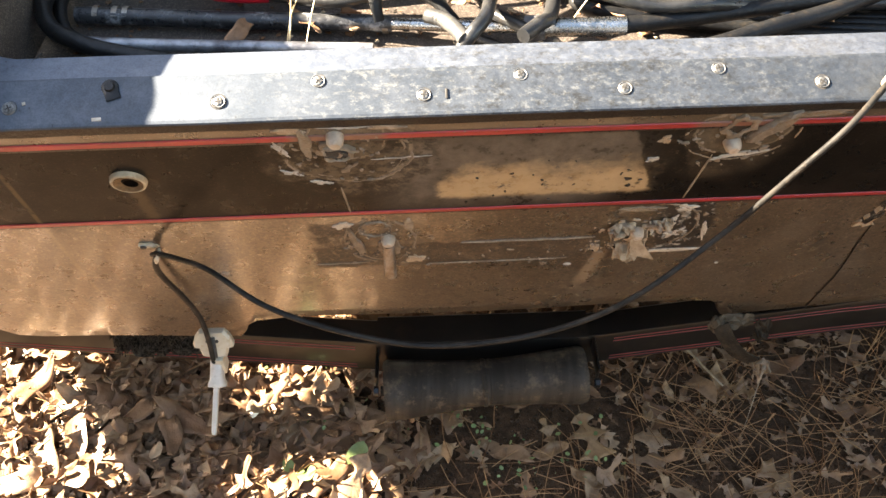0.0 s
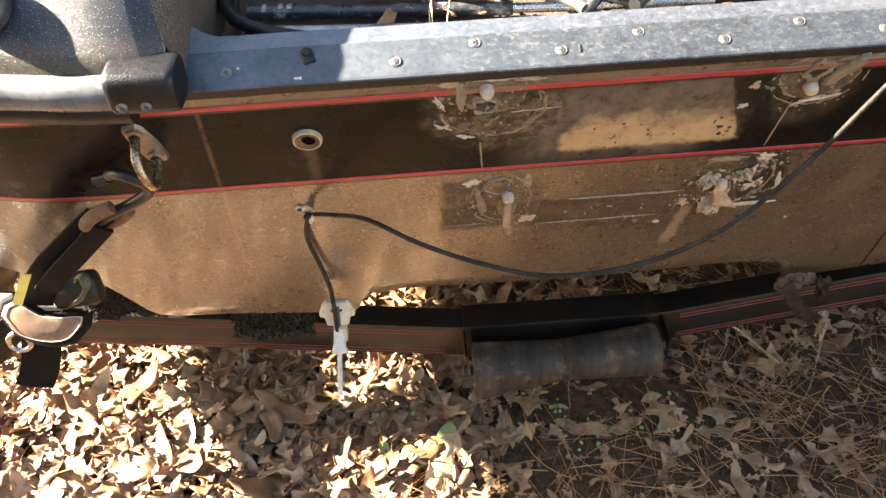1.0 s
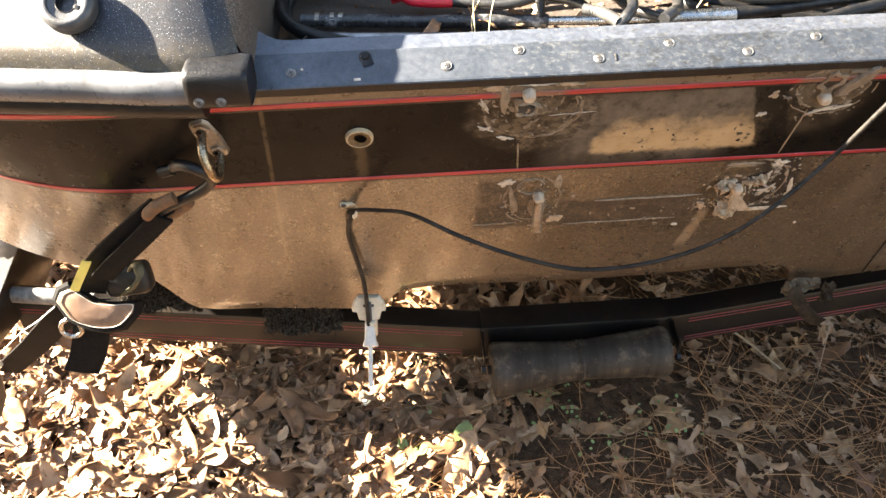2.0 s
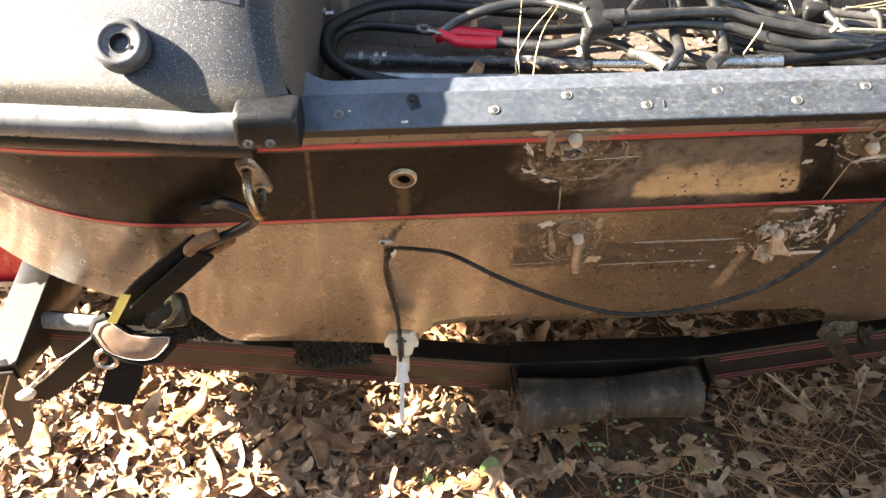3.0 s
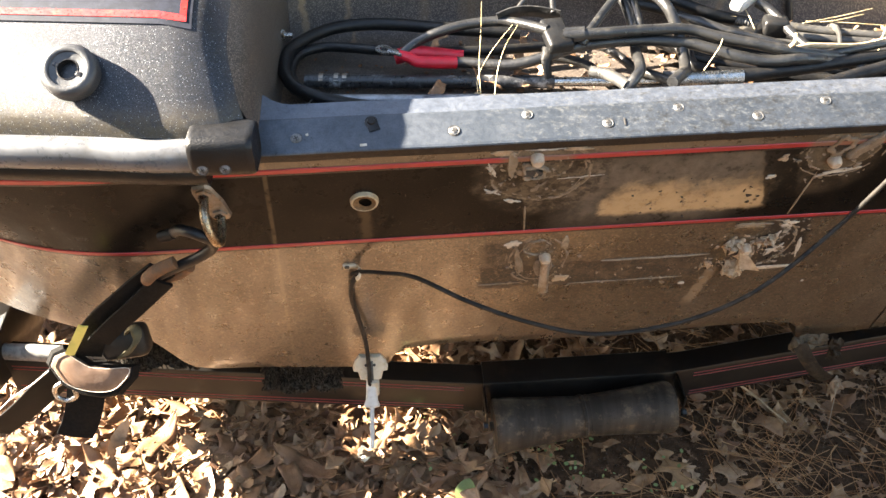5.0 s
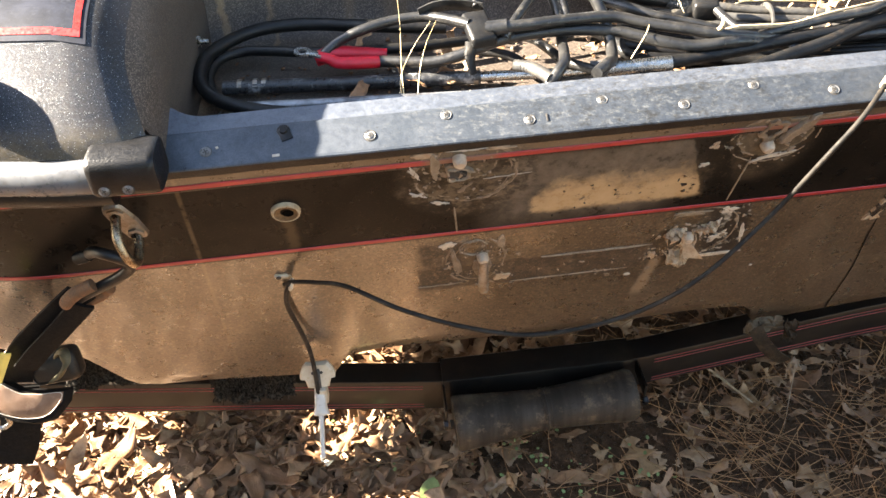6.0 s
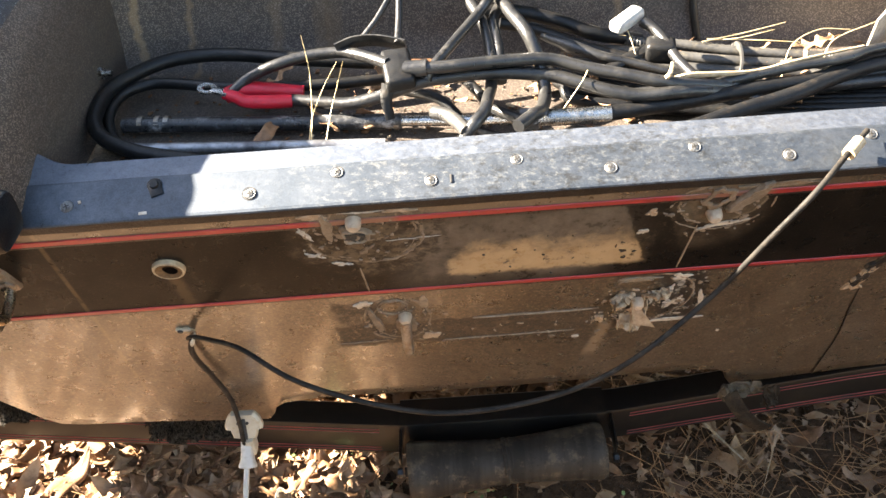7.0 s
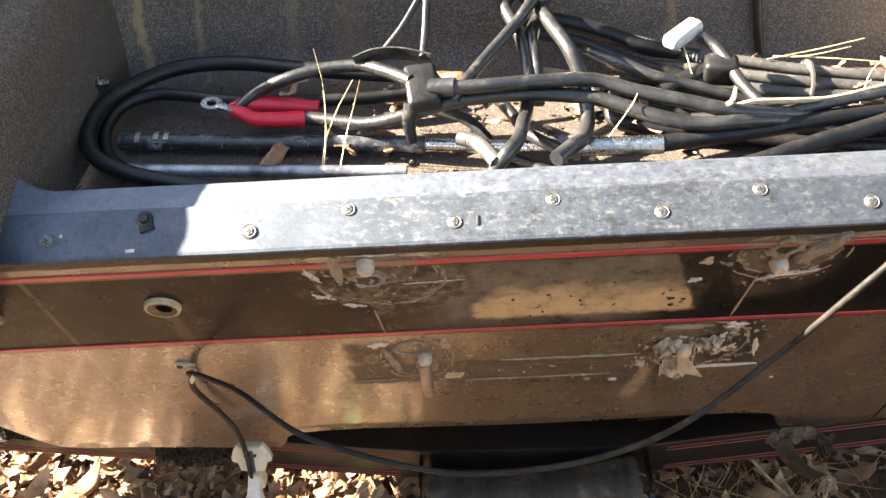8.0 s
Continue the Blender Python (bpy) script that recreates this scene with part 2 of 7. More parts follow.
def trim_metal(name, dull, bright, rough):
    """Dull dark metal trim of the motor well, scuffed and dirty where the motor clamped."""
    k = Mat(name, rough, 1.0, 0.0)
    x, y, z = k.xyz()
    n1, n2 = k.noise(22, 6, 0.7), k.noise(160, 4, 0.65)
    c = k.mix(k.step(n1, 0.35, 0.7), dull, bright)
    grain = k.step(k.noise(700, 2, 0.5), 0.42, 0.6)
    c = k.mix(k.math("MULTIPLY", grain, 0.2), c, tuple(v * 0.45 for v in dull))
    zone = k.math("MULTIPLY", k.step(x, -0.10, 0.06), k.step(x, 0.50, 0.33))
    worn = k.math("MULTIPLY", k.step(k.noise(210, 8, 0.8, (0.6, 1, 1)), 0.50, 0.64), k.math("MULTIPLY_ADD", zone, 0.36, 0.03))
    c = k.mix(worn, c, (0.36, 0.355, 0.33))
    dirt = k.math("MULTIPLY", k.step(k.noise(110, 7, 0.8, (0.7, 1, 1)), 0.46, 0.64), k.math("MULTIPLY", k.step(x, -0.02, 0.16, 0.05, 0.8), k.step(x, 0.50, 0.30, 0.45, 1.0)))
    c = k.mix(dirt, c, (0.016, 0.0145, 0.013))
    rusty = k.math("MULTIPLY", k.step(n1, 0.52, 0.66), k.step(x, 0.1, 0.5, 0.0, 0.10))
    c = k.mix(rusty, c, (0.12, 0.10, 0.07))
    pits = k.step(n2, 0.66, 0.72, 0.0, 0.45)
    c = k.mix(pits, c, (0.02, 0.02, 0.022))
    k.colour(c)
    k.rough(k.step(n2, 0.3, 0.7, rough - 0.06, rough + 0.06))
    k.set(k.b.inputs["Metallic"], k.math("MULTIPLY_ADD", k.math("MAXIMUM", dirt, rusty), -0.4, 1.0))
    k.bump(k.math("ADD", n1, n2), 0.0002, 0.5)
    return k.m


def leaf_paint(name, cols, part_random, fleck=1.0):
    """Dry leaf: tone from leaf to leaf, darker veins and blotches."""
    k = Mat(name, 0.5)
    k.b.inputs["Specular IOR Level"].default_value = 0.35 * fleck
    if part_random:
        r = k.node("ShaderNodeObjectInfo").outputs["Random"]
    else:
        r = k.node("ShaderNodeNewGeometry").outputs["Random Per Island"]
    ramp = k.node("ShaderNodeValToRGB", {0: r})
    for i, c in enumerate(cols):
        e = ramp.color_ramp.elements[i] if i < 2 else ramp.color_ramp.elements.new(0.5)
        e.position, e.color = i / (len(cols) - 1), (*c, 1)
    n1, n2 = k.noise(60, 5), k.noise(300, 3)
    c = k.mix(k.step(n1, 0.45, 0.75, 0.0, 0.6), ramp.outputs[0], (0.10, 0.05, 0.022))
    k.colour(k.mix(k.step(n2, 0.55, 0.8, 0.0, 0.35 * fleck), c, (0.34, 0.22, 0.12)))
    k.rough(k.step(n1, 0.3, 0.7, 0.36, 0.58))
    k.bump(k.math("ADD", n2, k.math("MULTIPLY", n1, 1.5)), 0.0009, 0.8)
    return k.m


def soil_paint():
    k = Mat("soil", 0.95)
    k.b.inputs["Specular IOR Level"].default_value = 0.12
    n1, n2, n3 = k.noise(5, 5), k.noise(45, 6, 0.7), k.noise(330, 4, 0.7)
    c = k.mix(k.step(n2, 0.35, 0.7), (0.052, 0.030, 0.017), (0.125, 0.074, 0.043))
    c = k.mix(k.step(n1, 0.45, 0.7, 0.0, 0.6), c, (0.10, 0.062, 0.036))
    c = k.mix(k.step(n3, 0.58, 0.70, 0.0, 0.7), c, (0.16, 0.11, 0.07))
    k.colour(c)
    k.bump(k.math("ADD", n2, n3), 0.004, 0.9)
    return k.m


HULL = hull_paint()
DECK = flake_paint("deck_flake", (0.0115, 0.0138, 0.018), (0.046, 0.052, 0.066), 0.35, 0.40, 1500.0)
WELL = flake_paint("well_flake", (0.052, 0.042, 0.036), (0.155, 0.127, 0.105), 0.0, 0.0, 1050.0)
# flake ledge coloured paler than the trim to stand for its sky reflection
LEDGE = trim_metal("ledge_flake_sky_toned", (0.135, 0.155, 0.192), (0.18, 0.20, 0.238), 0.62)
TRIM = trim_metal("trim_metal", (0.083, 0.097, 0.117), (0.118, 0.132, 0.154), 0.63)
SOIL = soil_paint()
OAK = [(0.116, 0.055, 0.027), (0.28, 0.160, 0.086), (0.160, 0.080, 0.039), (0.37, 0.240, 0.140), (0.100, 0.048, 0.024), (0.31, 0.185, 0.100), (0.145, 0.070, 0.034)]
LEAF = leaf_paint("dry_leaf", OAK, True)
LITTER = leaf_paint("leaf_litter", OAK, False)
PALE_LEAF = leaf_paint("pale_leaf", [(0.21, 0.118, 0.058), (0.33, 0.20, 0.10)], True)
NEEDLE = leaf_paint("pine_needle", [(0.15, 0.070, 0.033), (0.33, 0.195, 0.100), (0.085, 0.042, 0.021), (0.23, 0.118, 0.055)], False, 0.2)
STRAW = leaf_paint("straw", [(0.55, 0.42, 0.22), (0.62, 0.50, 0.30)], True)
def stripe_paint():
    k = Mat("red_vinyl", 0.35)
    x, y, z = k.xyz()
    c = k.mix(k.step(k.noise(40, 4), 0.35, 0.7), (0.34, 0.024, 0.026), (0.26, 0.022, 0.022))
    dull = k.math("MULTIPLY", k.step(k.math("ABSOLUTE", k.math("ADD", x, -0.02)), 0.045, 0.03), k.step(z, 0.80, 0.81))
    dull = k.math("MAXIMUM", dull, k.math("MULTIPLY", k.step(k.math("ABSOLUTE", k.math("ADD", x, -0.355)), 0.05, 0.035), k.step(z, 0.80, 0.81)))
    c = k.mix(k.math("MULTIPLY", dull, 0.8), c, (0.16, 0.095, 0.06))
    c = k.mix(k.step(k.noise(120, 5, 0.7), 0.62, 0.68, 0.0, 0.7), c, (0.18, 0.10, 0.06))
    k.colour(c).bump(k.noise(200, 3), 0.0002)
    return k.m


RED = stripe_paint()
RED_FLAT = simple("red_vinyl_border", (0.55, 0.025, 0.022), (0.42, 0.02, 0.02), 40, 0.35, bump=0.0002, grime=(0.25, 0.07, 0.04))
NAVY = simple("navy_flake", (0.008, 0.010, 0.017), (0.016, 0.019, 0.031), 60, 0.6, bump=0.0, grime=(0.028, 0.031, 0.042), spec=0.15)
RED_LINE = simple("red_line", (0.26, 0.024, 0.018), (0.17, 0.018, 0.014), 40, 0.4, bump=0.0002)
RED_SLEEVE = simple("red_sleeve", (0.52, 0.012, 0.03), (0.42, 0.01, 0.02), 60, 0.38, bump=0.0003)
BLACK_LINE = simple("black_line", (0.008, 0.007, 0.007), (0.015, 0.012, 0.010), 40, 0.35, bump=0.0)
RUBBER = simple("black_rubber", (0.005, 0.005, 0.0055), (0.010, 0.010, 0.010), 50, 0.42, bump=0.0003, grime=(0.024, 0.019, 0.014), spec=0.3)
CABLE = simple("cable_sheath", (0.009, 0.009, 0.0095), (0.018, 0.0175, 0.017), 30, 0.34, bump=0.0002, spec=0.6, rvar=0.08, grime=(0.052, 0.048, 0.042))
DUSTY_CABLE = simple("dusty_cable", (0.011, 0.010, 0.009), (0.024, 0.021, 0.018), 40, 0.6, bump=0.0002, grime=(0.055, 0.043, 0.032), spec=0.15)
GREY_CABLE = simple("grey_sheath", (0.028, 0.027, 0.026), (0.055, 0.053, 0.050), 50, 0.45, bump=0.0003, grime=(0.10, 0.085, 0.06))
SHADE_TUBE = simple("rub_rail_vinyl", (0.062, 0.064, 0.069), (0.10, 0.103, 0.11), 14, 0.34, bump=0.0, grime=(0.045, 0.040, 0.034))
CAP = simple("cap_plastic", (0.004, 0.004, 0.0045), (0.008, 0.008, 0.009), 60, 0.40, bump=0.0003, grime=(0.012, 0.011, 0.010), spec=0.3)
FLAKED = simple("flaked_chrome", (0.30, 0.31, 0.33), (0.10, 0.10, 0.11), 34, 0.4, 0.6, 0.0004, (0.035, 0.03, 0.026))
STEEL = simple("steel", (0.50, 0.49, 0.47), (0.36, 0.35, 0.33), 60, 0.28, 1.0, 0.0003, (0.22, 0.15, 0.09))
OLD_STEEL = simple("old_steel", (0.34, 0.31, 0.27), (0.22, 0.17, 0.12), 70, 0.45, 0.8, 0.0005, (0.16, 0.085, 0.035))
BRASSY = simple("stained_steel", (0.36, 0.29, 0.20), (0.22, 0.16, 0.10), 60, 0.3, 0.9, 0.0003, (0.13, 0.085, 0.045))
SCREW_STEEL = simple("screw_steel", (0.22, 0.22, 0.22), (0.13, 0.125, 0.12), 90, 0.6, 1.0, 0.0002, (0.06, 0.05, 0.04))
HOLE = simple("dark_bore", (0.002, 0.002, 0.002), (0.004, 0.0035, 0.003), 80, 0.95, bump=0.0, spec=0.02)
CROSS = simple("screw_recess", (0.02, 0.018, 0.016), (0.04, 0.035, 0.03), 80, 0.7, bump=0.0)
BOLT_CAP = simple("bolt_sealant", (0.50, 0.40, 0.30), (0.38, 0.295, 0.215), 60, 0.8, bump=0.0006, spec=0.2, grime=(0.18, 0.13, 0.09))
PINE_BARK = simple("pine_bark", (0.10, 0.06, 0.04), (0.19, 0.12, 0.08), 7, 0.9, bump=0.02, grime=(0.05, 0.035, 0.025))
PINE_GREEN = simple("pine_foliage", (0.03, 0.055, 0.02), (0.06, 0.09, 0.03), 3, 0.7, bump=0.0)
CREAM = simple("cream_plastic", (0.50, 0.44, 0.34), (0.42, 0.36, 0.27), 40, 0.42, bump=0.0003, grime=(0.34, 0.25, 0.15))
IVORY = simple("ivory_ring", (0.42, 0.33, 0.21), (0.31, 0.235, 0.145), 60, 0.45, bump=0.0003, grime=(0.22, 0.14, 0.07))
SILICONE = simple("old_sealant", (0.25, 0.19, 0.135), (0.16, 0.118, 0.08), 60, 0.6, bump=0.0012, grime=(0.14, 0.10, 0.065), spec=0.3)
ADHESIVE = simple("adhesive_residue", (0.19, 0.145, 0.10), (0.29, 0.23, 0.165), 45, 0.6, bump=0.0012, grime=(0.09, 0.066, 0.044), spec=0.3)
PEELED = simple("peeled_wood", (0.44, 0.33, 0.225), (0.32, 0.225, 0.14), 90, 0.7, bump=0.0015, grime=(0.25, 0.15, 0.07))
FLAP = simple("bonded_lining", (0.50, 0.385, 0.27), (0.36, 0.265, 0.175), 110, 0.85, bump=0.0012, grime=(0.20, 0.14, 0.085), spec=0.1)
FLAKE_WHITE = simple("paint_flake", (0.52, 0.46, 0.38), (0.36, 0.31, 0.25), 90, 0.6, bump=0.0008, grime=(0.18, 0.13, 0.09))
BEAM = simple("trailer_paint", (0.007, 0.006, 0.0055), (0.013, 0.0105, 0.0085), 9, 0.34, bump=0.0, grime=(0.024, 0.017, 0.011), coat=0.12, rvar=0.06, spec=0.3)
GALV = simple("worn_steel", (0.13, 0.13, 0.135), (0.06, 0.06, 0.064), 40, 0.45, 0.3, 0.0006, (0.02, 0.019, 0.018))
SCUFFED = simple("scuffed_paint", (0.020, 0.020, 0.021), (0.006, 0.006, 0.007), 85, 0.65, 0.1, 0.0008, (0.06, 0.06, 0.06))
ZINC = simple("weathered_zinc", (0.20, 0.198, 0.19), (0.10, 0.098, 0.094), 60, 0.65, bump=0.001, grime=(0.05, 0.045, 0.04))
CARPET = simple("bunk_carpet", (0.010, 0.009, 0.008), (0.095, 0.084, 0.070), 230, 0.95, bump=0.004, grime=(0.02, 0.018, 0.014), spec=0.05)
WEB = simple("strap_webbing", (0.0035, 0.0034, 0.0034), (0.008, 0.0075, 0.0072), 220, 0.8, bump=0.0004, grime=(0.014, 0.011, 0.008), spec=0.1)
SUEDE = simple("pad_facing", (0.125, 0.066, 0.038), (0.185, 0.108, 0.068), 25, 0.6, bump=0.0001, grime=(0.22, 0.14, 0.095))
OLIVE = simple("olive_webbing", (0.05, 0.040, 0.018), (0.11, 0.085, 0.035), 60, 0.7, bump=0.0005)
YELLOW = simple("yellow_tag", (0.55, 0.50, 0.13), (0.44, 0.40, 0.10), 40, 0.45, bump=0.0002)
CORD = simple("white_cord", (0.60, 0.55, 0.48), (0.48, 0.43, 0.36), 120, 0.7, bump=0.0004)
GREEN = simple("green_leaf", (0.125, 0.175, 0.055), (0.17, 0.225, 0.080), 70, 0.5, bump=0.0006)
FITTING = simple("grey_plastic", (0.030, 0.031, 0.034), (0.05, 0.051, 0.054), 60, 0.42, bump=0.0003, grime=(0.07, 0.066, 0.058))
WHITE_PLASTIC = simple("pale_block", (0.58, 0.52, 0.46), (0.48, 0.43, 0.37), 40, 0.4, bump=0.0002, grime=(0.40, 0.33, 0.25))
TORN = simple("torn_plastic", (0.042, 0.031, 0.018), (0.085, 0.064, 0.038), 60, 0.8, bump=0.0008, grime=(0.06, 0.04, 0.025))
PLATE = simple("beige_plate", (0.42, 0.34, 0.24), (0.34, 0.27, 0.19), 30, 0.5, bump=0.0002)
WHITE_PETAL = simple("white_petal", (0.75, 0.74, 0.66), (0.66, 0.66, 0.55), 80, 0.5, bump=0.0004)
STONE = leaf_paint("gravel", [(0.024, 0.012, 0.006), (0.045, 0.024, 0.012), (0.030, 0.016, 0.008), (0.085, 0.052, 0.030), (0.035, 0.018, 0.009), (0.17, 0.125, 0.088), (0.028, 0.015, 0.008)], False, 0.3)
TWIG = simple("twig_bark", (0.30, 0.22, 0.13), (0.42, 0.33, 0.22), 90, 0.75, bump=0.0008)
CLEAR = simple("cloudy_plastic", (0.016, 0.012, 0.009), (0.035, 0.028, 0.020), 50, 0.75, bump=0.0006, grime=(0.06, 0.042, 0.026), spec=0.1)
STAIN = simple("stained_cone", (0.10, 0.060, 0.030), (0.17, 0.105, 0.052), 80, 0.6, bump=0.0004, grime=(0.05, 0.03, 0.016), spec=0.2)
RUST = simple("rusty_debris", (0.17, 0.075, 0.03), (0.10, 0.055, 0.028), 80, 0.85, bump=0.0015, grime=(0.05, 0.035, 0.025))
LAMP_RED = simple("red_fender", (0.38, 0.02, 0.03), (0.30, 0.016, 0.024), 30, 0.25, bump=0.0, coat=0.4)


# ---- building helpers ----
def part(name, bm, material, parent=None, label="", smooth=True, crease=38):
    """Links a bmesh as one mesh object, under a thing or a part where one is given."""
    me = bpy.data.meshes.new(name)
    bmesh.ops.recalc_face_normals(bm, faces=bm.faces)
    bm.to_mesh(me)
    bm.free()
    for m in material if isinstance(material, (list, tuple)) else [material]:
        me.materials.append(m)
    if smooth:
        me.shade_smooth()
        me.set_sharp_from_angle(angle=radians(crease))
    ob = new(name, me)
    ob.parent = parent
    if label:
        ob["label"] = label
    return ob


def thing(name, label, category, group="", kind=""):
    """An Empty that carries the parts of one thing."""
    return tagged(new(name), label, category, group, kind)


def curve_points(pts, n=8):
    """Catmull-Rom through the points, n steps a span."""
    p = [Vector(q) for q in pts]
    p = [2 * p[0] - p[1]] + p + [2 * p[-1] - p[-2]]
    out = []
    for i in range(1, len(p) - 2):
        a, b, c, d = p[i - 1:i + 3]
        for j in range(n):
            t = j / n
            out.append(0.5 * (2 * b + (c - a) * t + (2 * a - 5 * b + 4 * c - d) * t * t + (3 * b - a - 3 * c + d) * t ** 3))
    out.append(p[-2])
    return out


def tube(pts, r, seg=10, n=8, bm=None, smooth=True, ribs=0.0, flat=1.0, mat=0):
    """A round tube along the points; r is one radius or one for each point; ribs makes a corrugated sheath."""
    bm = bm or bmesh.new()
    path = curve_points(pts, n) if smooth else [Vector(q) for q in pts]
    m = len(path)
    up = Vector((0, 0, 1))
    rings = []
    for i, c in enumerate(path):
        d = (path[min(i + 1, m - 1)] - path[max(i - 1, 0)]).normalized()
        s = d.cross(up)
        s = s.normalized() if s.length > 1e-4 else Vector((1, 0, 0))
        u = s.cross(d).normalized()
        if isinstance(r, (list, tuple)):
            f = i / (m - 1) * (len(r) - 1)
            q = min(int(f), len(r) - 2)
            rad = r[q] + (r[q + 1] - r[q]) * (f - q)
        else:
            rad = r
        if ribs and i % 2:
            rad *= 1 - ribs
        rings.append([bm.verts.new(c + rad * (math.cos(a) * s + flat * math.sin(a) * u)) for a in (2 * math.pi * k / seg for k in range(seg))])
    for a, b in zip(rings, rings[1:]):
        for k in range(seg):
            bm.faces.new((a[k], a[(k + 1) % seg], b[(k + 1) % seg], b[k])).material_index = mat
    bm.faces.new(rings[0][::-1]).material_index = mat
    bm.faces.new(rings[-1]).material_index = mat
    return bm


def box(size, at=(0, 0, 0), bevel=0.0, m=None, bm=None, seg=2):
    """A bevelled block."""
    bm = bm or bmesh.new()
    one = bmesh.new()
    bmesh.ops.create_cube(one, size=1, matrix=Matrix.Diagonal((*size, 1)))
    if bevel:
        bmesh.ops.bevel(one, geom=one.edges[:], offset=bevel, segments=seg, profile=0.5, affect="EDGES")
    one.transform(Matrix.Translation(at) @ (m or Matrix()))
    return join(bm, one)


def join(bm, one, mat=None):
    me = bpy.data.meshes.new("part")
    if mat is not None:
        for f in one.faces:
            f.material_index = mat
    one.to_mesh(me)
    bm.from_mesh(me)
    bpy.data.meshes.remove(me)
    one.free()
    return bm


def lathe(profile, seg=20, m=None, bm=None):
    """A turned form: (radius, height) pairs round z."""
    one = bmesh.new()
    rings = []
    for r, h in profile:
        if r < 1e-6:
            rings.append([one.verts.new((0, 0, h))])
        else:
            rings.append([one.verts.new((r * math.cos(2 * math.pi * k / seg), r * math.sin(2 * math.pi * k / seg), h)) for k in range(seg)])
    for a, b in zip(rings, rings[1:]):
        for k in range(seg):
            q = [a[k % len(a)], a[(k + 1) % len(a)], b[(k + 1) % len(b)], b[k % len(b)]]
            q = list(dict.fromkeys(q))
            if len(q) > 2:
                one.faces.new(q)
    one.transform(m or Matrix())
    return join(bm, one) if bm else one


def sheet(grid, thick=None, bm=None):
    """A surface through rows of points, made solid by an offset vector where one is given."""
    bm = bm or bmesh.new()
    v = [[bm.verts.new(p) for p in row] for row in grid]
    faces = []
    for a, b in zip(v, v[1:]):
        for i in range(len(a) - 1):
            faces.append(bm.faces.new((a[i], a[i + 1], b[i + 1], b[i])))
    if thick:
        bm.normal_update()
        bmesh.ops.solidify(bm, geom=faces, thickness=thick)
    return bm


# ---- the transom's surface ----
XC = 0.165


def ty(x, z):
    """How far ahead the transom stands at x and height z: a raked plane, swept forward at both corners."""
    y = 0.854 + 0.0384 * x - 0.3377 * z
    d = max(-0.42 - x, x - 0.78, 0)
    k = max(0.35, 1.37 - 5.5 * (z - 0.712)) if z > 0.712 else max(1.05, 1.37 - 1.3 * (0.712 - z))
    return y + k * d * d


def on_hull(x, z, out=0.0):
    n = Vector((0.036, -0.947, -0.32)) if x > -0.42 else Vector((-0.25, -0.92, -0.30)).normalized()
    return Vector((x, ty(x, z), z)) + out * n


def hull_pose(x, z, out=0.0, spin=0.0):
    """Pose on the transom: local z points out of it, local y up along it."""
    n = Vector((0.036, -0.947, -0.32)).normalized()
    up = Vector((0, -0.3377, 1)).normalized()
    side = up.cross(n).normalized()
    m = Matrix((side, n.cross(side), n)).transposed().to_4x4()
    m.translation = on_hull(x, z, out)
    return m @ Matrix.Rotation(radians(spin), 4, "Z")


LOWER = [(-1.0, 0.522), (-0.90, 0.521), (-0.80, 0.520), (-0.70, 0.519), (-0.62, 0.518), (-0.56, 0.514), (-0.505, 0.51), (-0.488, 0.517), (-0.478, 0.50), (-0.463, 0.465),
         (-0.45, 0.43), (-0.438, 0.413), (-0.41, 0.404), (-0.34, 0.399), (-0.26, 0.386), (-0.19, 0.375), (-0.163, 0.372), (-0.153, 0.39),
         (-0.146, 0.412), (-0.131, 0.428), (-0.09, 0.435), (-0.035, 0.436), (0.085, 0.429), (0.165, 0.427)]


def lower_edge():
    right = [(2 * XC - x, z) for x, z in reversed(LOWER[:-1])]
    pts = LOWER + right
    out = []
    for (a, b), (c, d) in zip(pts, pts[1:]):
        k = max(1, int(abs(c - a) / 0.02))
        out += [(a + (c - a) * i / k, b + (d - b) * i / k) for i in range(k)]
    return out + [pts[-1]]


# ---- boat ----
boat = thing("boat", "weathered dark metal-flake fibreglass boat, motor removed, on a trailer", "boat")


